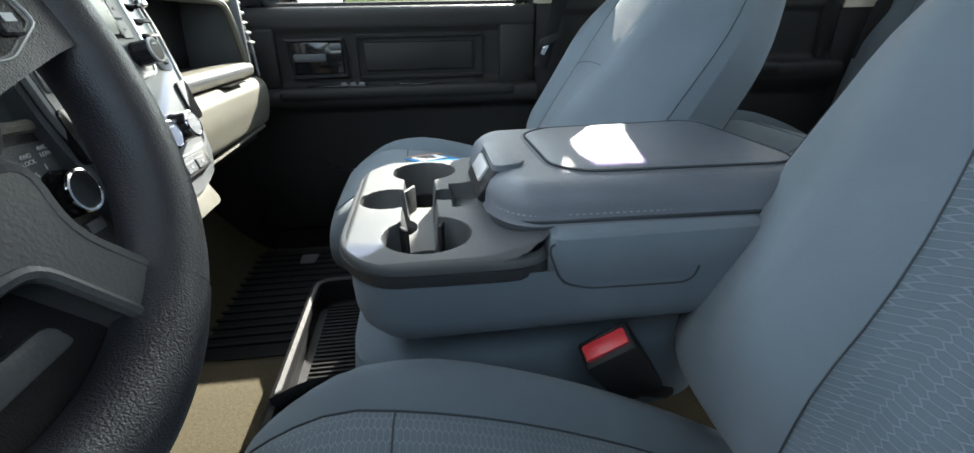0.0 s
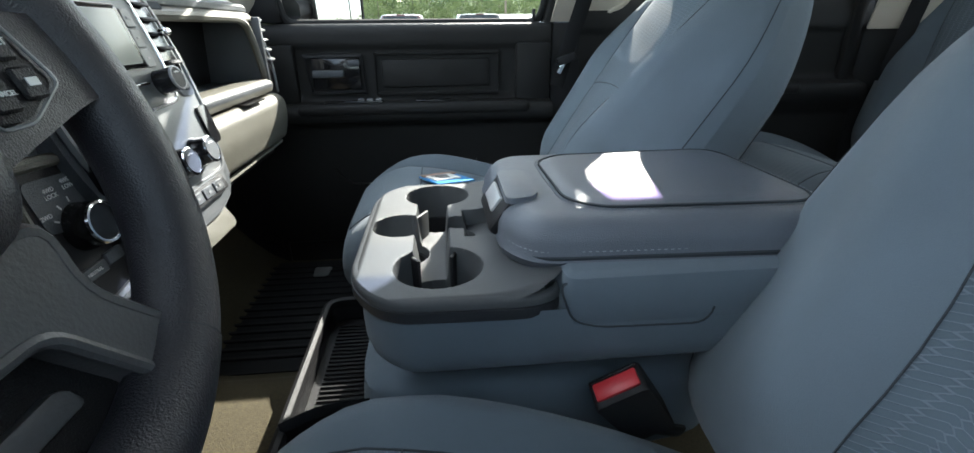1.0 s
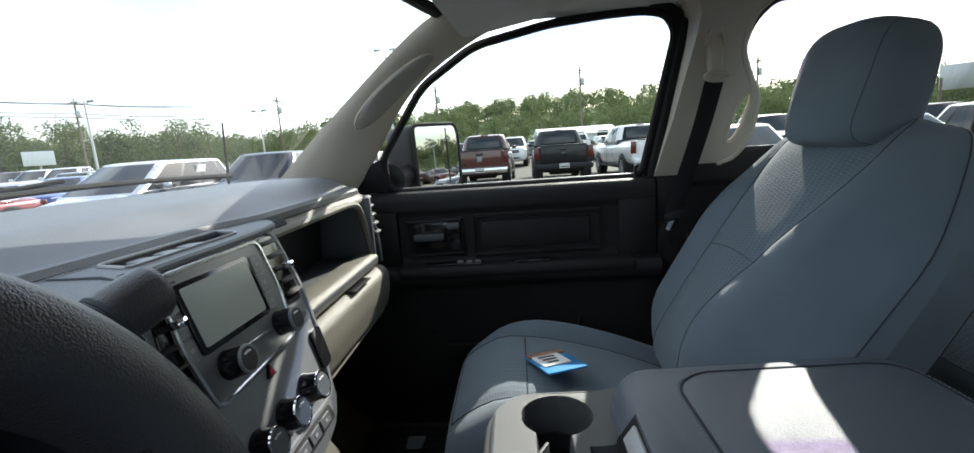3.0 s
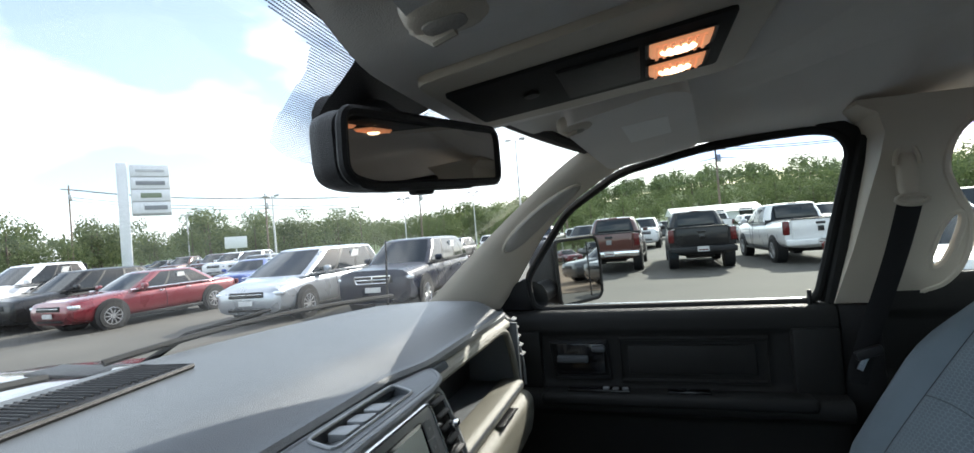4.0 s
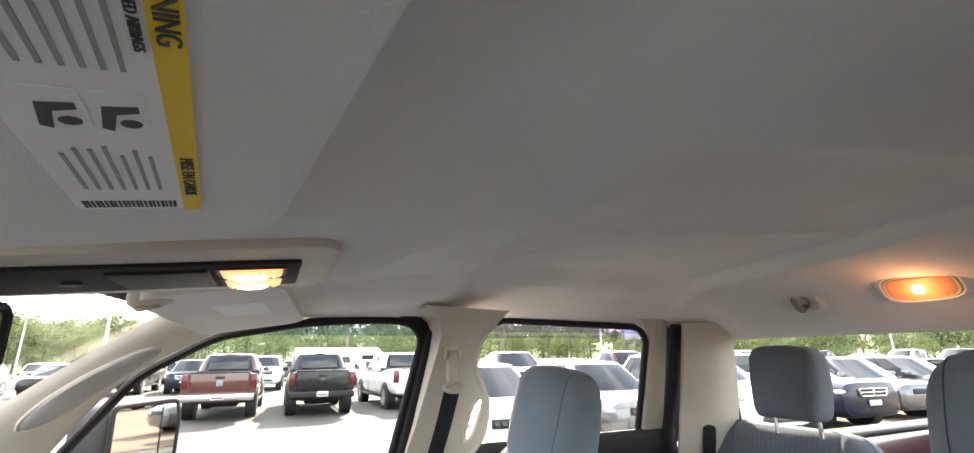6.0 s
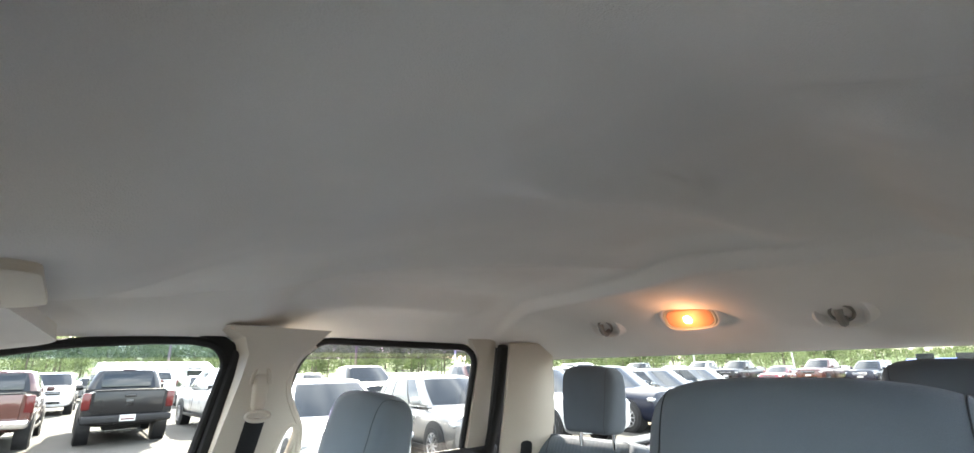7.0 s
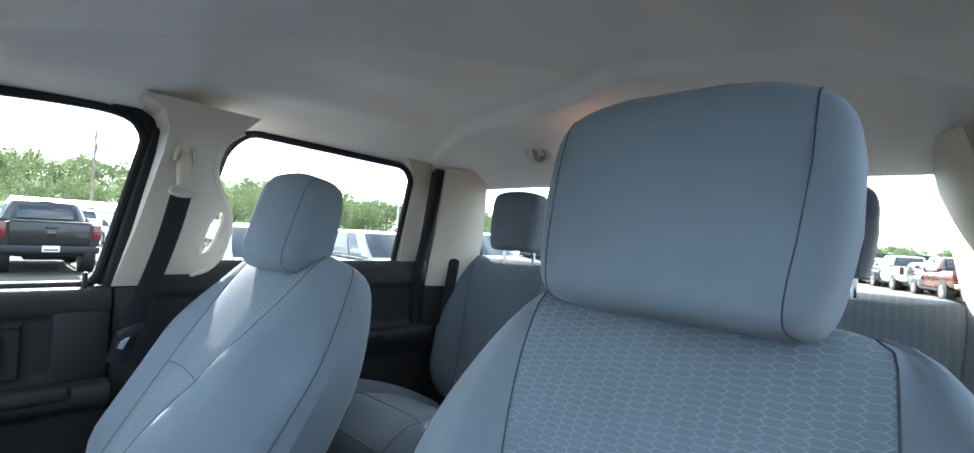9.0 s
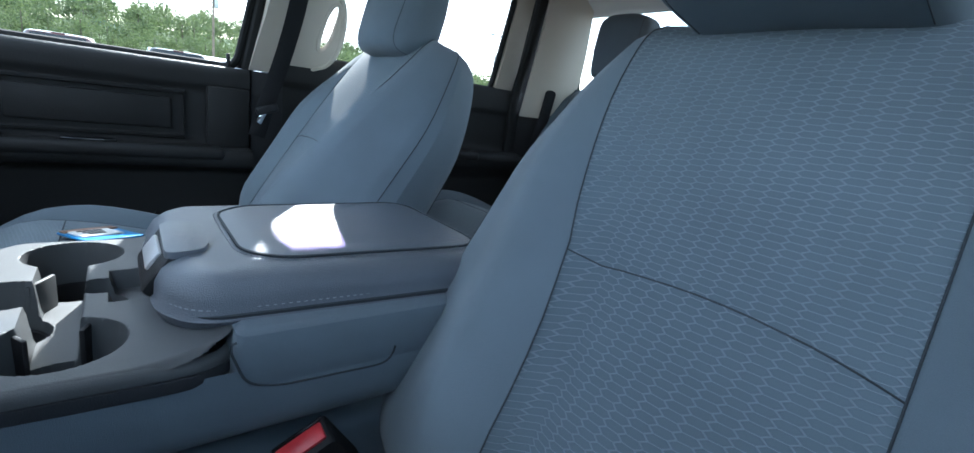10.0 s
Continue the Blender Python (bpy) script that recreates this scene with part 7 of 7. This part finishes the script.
# row beyond the passenger's door: three pickups seen from behind
pk_red = set_at(car("pickup", "paint dark red", "dark red crew cab pickup seen from behind on asphalt", "pickup truck"), place(-1.2, 19.2, 88))
pk_blk = set_at(car("pickup", "paint black", "black crew cab pickup seen from behind on asphalt", "pickup truck"), place(1.66, 18.9, 89))
pk_wht = set_at(car("pickup", "paint white", "white crew cab pickup with dark tail lights", "pickup truck"), place(4.75, 19.2, 94))
# row ahead: a red sedan, silver van and dark sport utility facing the truck
sed_red = set_at(car("sedan", "paint red", "bright red four door sedan with silver rims", "car"), place(-14.6, 9.9, -92))
van_sil = set_at(car("van", "paint silver", "silver minivan with a black grille facing the truck", "minivan"), place(-9.3, 10.9, -87))
suv_navy = set_at(car("bigsuv", "paint navy", "dark navy sport utility vehicle facing the truck", "sport utility vehicle"), place(-6.35, 11.6, -86))
# slanted row beside the rear door
suv_wht = set_at(car("suv", "paint white", "white sport utility vehicle with a slotted grille", "sport utility vehicle"), place(3.95, 8.75, -97))
suv_sil = set_at(car("suv", "paint tan silver", "silver sport utility vehicle in a slanted row", "sport utility vehicle"), place(6.9, 9.05, -97))
suv_big = set_at(car("bigsuv", "paint white", "large white sport utility vehicle with a chrome cross-bar grille", "sport utility vehicle"), place(10.2, 9.1, -97))
car_blue = set_at(car("sedan", "paint blue", "blue sedan parked behind the silver van", "car", False), place(-17.5, 17.0, -70))
suv_grey = set_at(car("suv", "paint grey", "dark grey sport utility vehicle in a far row", "sport utility vehicle", False), place(-21.0, 21.0, -70))
suv_blk = set_at(car("suv", "paint black", "black sport utility vehicle in a far row", "sport utility vehicle", False), place(-17.5, 9.8, -88))
rng = random.Random(5)
protos = [pk_red, pk_blk, pk_wht, suv_wht, suv_sil, suv_grey, suv_blk, car_blue, sed_red, suv_navy]
FAR = []
for k in range(9):  # beyond the pickups
    FAR.append((-14 + 3.4 * k + rng.uniform(-0.3, 0.3), 33 + rng.uniform(-0.5, 0.5), -90))
for k in range(8):
    FAR.append((-15 + 4.2 * k, 46, 90))
for k in range(3):
    FAR.append((13.4 + 3.1 * k, 9.1, -97))
for k in range(9):  # far rows to the front
    FAR.append((-24 - 3.2 * k, 26 + 1.2 * k, -75))
for k in range(6):
    FAR.append((-19.5 - 3.4 * k, 10 + 0.4 * k, -88))
for k in range(8):  # rows to the rear
    FAR.append((9.5 + 3.1 * k, 18.5 + 0.2 * k, -97))
for k in range(9):
    FAR.append((44 + 0.6 * k, 27 - 3.0 * k, 175))
for k in range(5):
    FAR.append((32 + 2.6 * k, -2.0 + 0.95 * k, 14))
for x, y, h in FAR:
    copy_thing(rng.choice(protos), place(x, y, h + rng.uniform(-3, 3)))

# the truck's own wheels
for y_ in (0.9, -0.9):
    wheel(hd, -1.62, y_, 0.41)
    wheel(bed, 2.35, y_, 0.41)

# ---- sign, poles, wires, buildings ----
M["pole"] = mat("weathered wood pole", (0.16, 0.125, 0.1), 0.9, var=0.3, scale=3)
M["steel"] = mat("galvanised steel", (0.45, 0.46, 0.46), 0.5, metal=0.6)
M["signwhite"] = mat("sign face white", (0.7, 0.71, 0.72), 0.4)
M["metalroof"] = mat("white roof sheet", (0.7, 0.7, 0.69), 0.5)
M["blueroof"] = mat("blue sheet metal", (0.03, 0.07, 0.3), 0.4)
M["dimprint"] = mat("grey sign print", (0.2, 0.21, 0.22), 0.5)
M["greenprint"] = mat("olive sign print", (0.16, 0.2, 0.12), 0.5)
sg = thing("pylon_sign", (-48.6, 35.3, 0), "tall white pylon sign with four stacked panels", "sign")
SGM = Matrix.Translation((-48.6, 35.3, 0)) @ Matrix.Rotation(radians(54), 4, "Z")
for nm, sx, sy, sz, at, m_ in (("post", 0.9, 0.6, 12.0, (-2.35, 0, 6.0), "signwhite"), ("back_frame", 3.4, 0.5, 5.3, (0.0, 0, 9.2), "steel")):
    b_ = rbox(sx, sy, sz, at, 0.05)
    b_.transform(SGM)
    part(nm, b_, m_, sg)
for k in range(4):
    b_ = rbox(3.3, 0.12, 1.16, (0.0, -0.3, 11.2 - 1.28 * k), 0.04)
    b_.transform(SGM)
    pn = part("panel", b_, "signwhite", sg)
    b_ = rbox((2.4, 2.5, 1.8, 2.0)[k], 0.03, (0.3, 0.42, 0.5, 0.45)[k], ((0, 0, 0, 0.35)[k], -0.38, 11.2 - 1.28 * k), 0.02)
    b_.transform(SGM)
    part("print_bar", b_, ("steel", "dimprint", "greenprint", "dimprint")[k], pn)


def lamp_pole(x, y, h, double=True):
    p = thing("light_pole", (x, y, 0), "tall steel parking lot light pole with flood lamps", "light pole", "light poles")
    part("mast", tube([(x, y, 0), (x, y, h)], [0.13, 0.08], 10), "steel", p)
    for s in (-1, 1) if double else (1,):
        part("arm", tube([(x, y, h - 0.3), (x + 0.6 * s, y, h - 0.1)], 0.04, 6), "steel", p)
        part("lamp_head", rbox(0.7, 0.6, 0.22, (x + 0.8 * s, y, h), 0.05, 2, (25, 0, 0)), "steel", p)
    return p


def utility_pole(x, y, h):
    p = thing("utility_pole", (x, y, 0), "weathered wooden utility pole with a crossarm", "utility pole", "utility poles")
    part("mast", tube([(x, y, 0), (x, y, h)], [0.17, 0.11], 10), "pole", p)
    part("crossarm", rbox(0.12, 2.2, 0.14, (x, y, h - 0.7), 0.02), "pole", p)
    part("transformer", lathe([(0.22, 0), (0.25, 0.1), (0.25, 0.8), (0.2, 0.9)], 14, Matrix.Translation((x + 0.35, y, h - 2.4))), "steel", p)


def polar(az_, r):
    return -r * math.sin(radians(az_)), r * math.cos(radians(az_))


for az_, r, el in ((43, 58, 6.3), (14.4, 52, 11.2), (20, 85, 5.3), (28.4, 80, 5.2), (-37.4, 62, 8.0), (51, 95, 4.6), (-64, 80, 3.4), (-73, 95, 2.6)):
    x, y = polar(az_, r)
    lamp_pole(x, y, 1.7 + r * math.tan(radians(el)))
tops = []
for az_, r, el in ((60, 100, 7.6), (43.6, 84, 6.5), (26.5, 76, 6.6), (9, 70, 7.0), (-7.9, 68, 7.9), (-26, 76, 6.8), (-45, 95, 5.2)):
    x, y = polar(az_, r)
    h = 1.7 + r * math.tan(radians(el))
    utility_pole(x, y, h)
    tops.append(Vector((x, y, h)))
for dz, off in ((-0.65, 1.0), (-0.65, -1.0), (-1.9, 0.1), (-2.4, 0.1)):
    pts = []
    for a, b in zip(tops, tops[1:]):
        for q in range(9):
            t = q / 9
            pts.append(a.lerp(b, t) + Vector((0, off, dz - 1.2 * 4 * t * (1 - t) * 0.5)))
    tagged(part("power_line", tube(pts, 0.045, 5), "rubber"), "thin black overhead power line between poles", "power line", "power lines")


def building(name, x, y, sx, sy, h, rot, wall, roof, label):
    b = thing(name, (x, y, 0), label, "building")
    m = Matrix.Translation((x, y, 0)) @ Matrix.Rotation(radians(rot), 4, "Z")
    q = rbox(sx, sy, h, (0, 0, h / 2), 0.02, 1)
    q.transform(m)
    part("wall", q, wall, b)
    q = prism([(-sy / 2 - 0.4, h), (sy / 2 + 0.4, h), (0, h + 0.9)], "x", -sx / 2 - 0.4, sx / 2 + 0.4)
    q.transform(m)
    part("roof", q, roof, b)
    for k in range(int(sx / 3)):
        q = rbox(1.4, 0.1, 1.5, (-sx / 2 + 1.5 + 3 * k, -sy / 2 - 0.02, 1.6), 0.02, 1)
        q.transform(m)
        part("window", q, "carglass", b)


bx, by = polar(-7, 62)
building("office_building", bx, by, 9, 5, 2.1, 6, "signwhite", "metalroof", "low white building with a pale metal roof")
bx, by = polar(-88.6, 70)
building("blue_shed", bx, by, 16, 8, 1.0, -88, "blueroof", "blueroof", "long low blue sheet metal shed")
bs_ = thing("roadside_sign", (*polar(46.8, 70), 0), "small white and red roadside sign board", "sign")
x, y = polar(46.8, 70)
part("board", rbox(2.6, 0.2, 1.5, (x, y, 3.4), 0.03, 2, (0, 0, 47)), "signwhite", bs_)
part("post", tube([(x, y, 0), (x, y, 3)], 0.08, 8), "steel", bs_)
bb = thing("billboard", (*polar(-41.6, 55), 0), "grey billboard on two posts", "billboard")
x, y = polar(-41.6, 55)
part("board", rbox(3.4, 0.2, 2.0, (x, y, 4.4), 0.03, 2, (0, 0, -42)), "steel", bb)
for s in (-1, 1):
    part("post", tube([(x + s * 1.2, y - s * 1.0, 0), (x + s * 1.2, y - s * 1.0, 4.4)], 0.1, 8), "pole", bb)

# ---- woods ----
M["leaf"] = mat("leaves", (0.06, 0.11, 0.022), 0.75, var=0.3, scale=0.2)
ln, ll = M["leaf"].node_tree.nodes, M["leaf"].node_tree.links
geo = ln.new("ShaderNodeNewGeometry")
lr = ln.new("ShaderNodeValToRGB")
lr.color_ramp.elements[0].color, lr.color_ramp.elements[1].color = (0.05, 0.075, 0.03, 1), (0.135, 0.165, 0.07, 1)
ll.new(geo.outputs["Random Per Island"], lr.inputs[0])
ll.new(lr.outputs[0], ln["Principled BSDF"].inputs["Base Color"])
tl_ = ln.new("ShaderNodeBsdfTranslucent")
mxl = ln.new("ShaderNodeMixShader")
mxl.inputs[0].default_value = 0.45
ll.new(lr.outputs[0], tl_.inputs[0])
ll.new(ln["Principled BSDF"].outputs[0], mxl.inputs[1])
ll.new(tl_.outputs[0], mxl.inputs[2])
ll.new(mxl.outputs[0], ln["Material Output"].inputs[0])
M["bark"] = mat("bark", (0.09, 0.07, 0.055), 0.95, var=0.3)
M["bush"] = mat("yellow green shrub", (0.3, 0.27, 0.05), 0.8, var=0.4, scale=0.5)


def tree_shape(rng, h, wide, pine, fine=120):
    """Leaf clumps of a crown, as short fans of leaves: vertices and faces."""
    vs, fs = [], []
    lobes = []
    for _ in range(9 if not pine else 7):
        a, q = rng.uniform(0, 2 * math.pi), rng.uniform(0.3, 0.95)
        rad = wide * (0.62 * math.sin(math.pi * min(1, q * 0.95)) if not pine else 0.6 * (1.05 - q))
        lobes.append(Vector((rad * math.cos(a), rad * math.sin(a), h * q)))
    for c in lobes:
        for _ in range(fine):
            d = Vector((rng.gauss(0, 1), rng.gauss(0, 1), rng.gauss(0, 0.8))).normalized()
            p = c + d * wide * (0.36 - 0.16 * rng.random() ** 2.2)
            sz = wide * rng.uniform(0.05, 0.1) * (34 / fine) ** 0.55
            u = (d.orthogonal().normalized() + Vector((rng.uniform(-1, 1), rng.uniform(-1, 1), rng.uniform(-1, 1))) * 0.7).normalized()
            w_ = (d + 0.5 * Vector((rng.uniform(-1, 1), rng.uniform(-1, 1), rng.uniform(-1, 1)))).cross(u).normalized()
            k = len(vs)
            vs += [p - u * sz, p + w_ * sz * 0.8, p + u * sz, p - w_ * sz * 0.8]
            fs += [(k, k + 1, k + 2, k + 3)]
    return vs, fs


rng = random.Random(11)
shapes = [tree_shape(rng, 1.0, 0.5, False) for _ in range(5)] + [tree_shape(rng, 1.0, 0.34, True) for _ in range(2)]


coarse = [tree_shape(rng, 1.0, 0.55, False, 46) for _ in range(5)] + [tree_shape(rng, 1.0, 0.36, True, 46) for _ in range(2)]


def woods(name, spots, label, leaf="leaf"):
    V, F, TV, TF = [], [], [], []
    for x, y, z, h in spots:
        vs, fs = rng.choice(coarse if len(spots) > 600 else shapes)
        a = rng.uniform(0, 6.28)
        ca, sa = math.cos(a), math.sin(a)
        wd = rng.uniform(0.85, 1.2)
        k = len(V)
        V += [(x + h * wd * (ca * p.x - sa * p.y), y + h * wd * (sa * p.x + ca * p.y), z + h * p.z) for p in vs]
        F += [tuple(i + k for i in f) for f in fs]
        k = len(TV)
        r = 0.022 * h
        TV += [(x + r * math.cos(q), y + r * math.sin(q), z) for q in (0, 1.57, 3.14, 4.71)] + [(x + 0.3 * r * math.cos(q), y + 0.3 * r * math.sin(q), z + 0.8 * h) for q in (0, 1.57, 3.14, 4.71)]
        TF += [(k + i, k + (i + 1) % 4, k + 4 + (i + 1) % 4, k + 4 + i) for i in range(4)]
    w = thing(name, (spots[0][0], spots[0][1], 0), label, "trees", "", "stuff")
    for nm, vv, ff, m_ in (("crowns", V, F, leaf), ("trunks", TV, TF, "bark")):
        me = bpy.data.meshes.new(nm)
        me.from_pydata([Vector(v) - Vector((spots[0][0], spots[0][1], 0)) for v in vv], [], ff)
        me.materials.append(M[m_])
        ob = new(nm, me)
        ob.parent = w
        tagged(ob, "", "", "", "stuff")


spots = []
for k in range(330):
    az_ = rng.uniform(-60, 84)
    r = rng.uniform(92, 150)
    x, y = polar(az_, r)
    spots.append((x, y, land((r / 1600) ** (1 / 2.6), (math.atan2(y, x) / (2 * math.pi)) % 1)[2] - 0.3, rng.uniform(5.5, 9.5) * (1.15 if az_ > 35 else 1.0)))
woods("woodland", spots, "mixed green woodland along the lot")
spots = []
for k in range(1000):
    az_ = rng.uniform(-110, 60)
    r = 160 + 220 * rng.random() ** 1.2
    x, y = polar(az_, r)
    spots.append((x, y, land((r / 1600) ** (1 / 2.6), (math.atan2(y, x) / (2 * math.pi)) % 1)[2] - 0.5, rng.uniform(8, 13) * (0.5 if az_ < -78 else 1.0)))
woods("hill_woods", spots, "wooded hills in the distance")
spots = []
for k in range(70):
    az_ = rng.uniform(-110, -60)
    r = rng.uniform(95, 150)
    x, y = polar(az_, r)
    spots.append((x, y, -0.3, rng.uniform(3.0, 5.0)))
woods("back_woods", spots, "green trees beyond the back lot")
spots = []
for k in range(60):
    az_ = rng.uniform(-100, -88)
    r = rng.uniform(55, 64)
    x, y = polar(az_, r)
    spots.append((x, y, -0.2, rng.uniform(1.0, 1.9)))
woods("shrubs", spots, "yellow green shrubs at the back lot's edge", "bush")
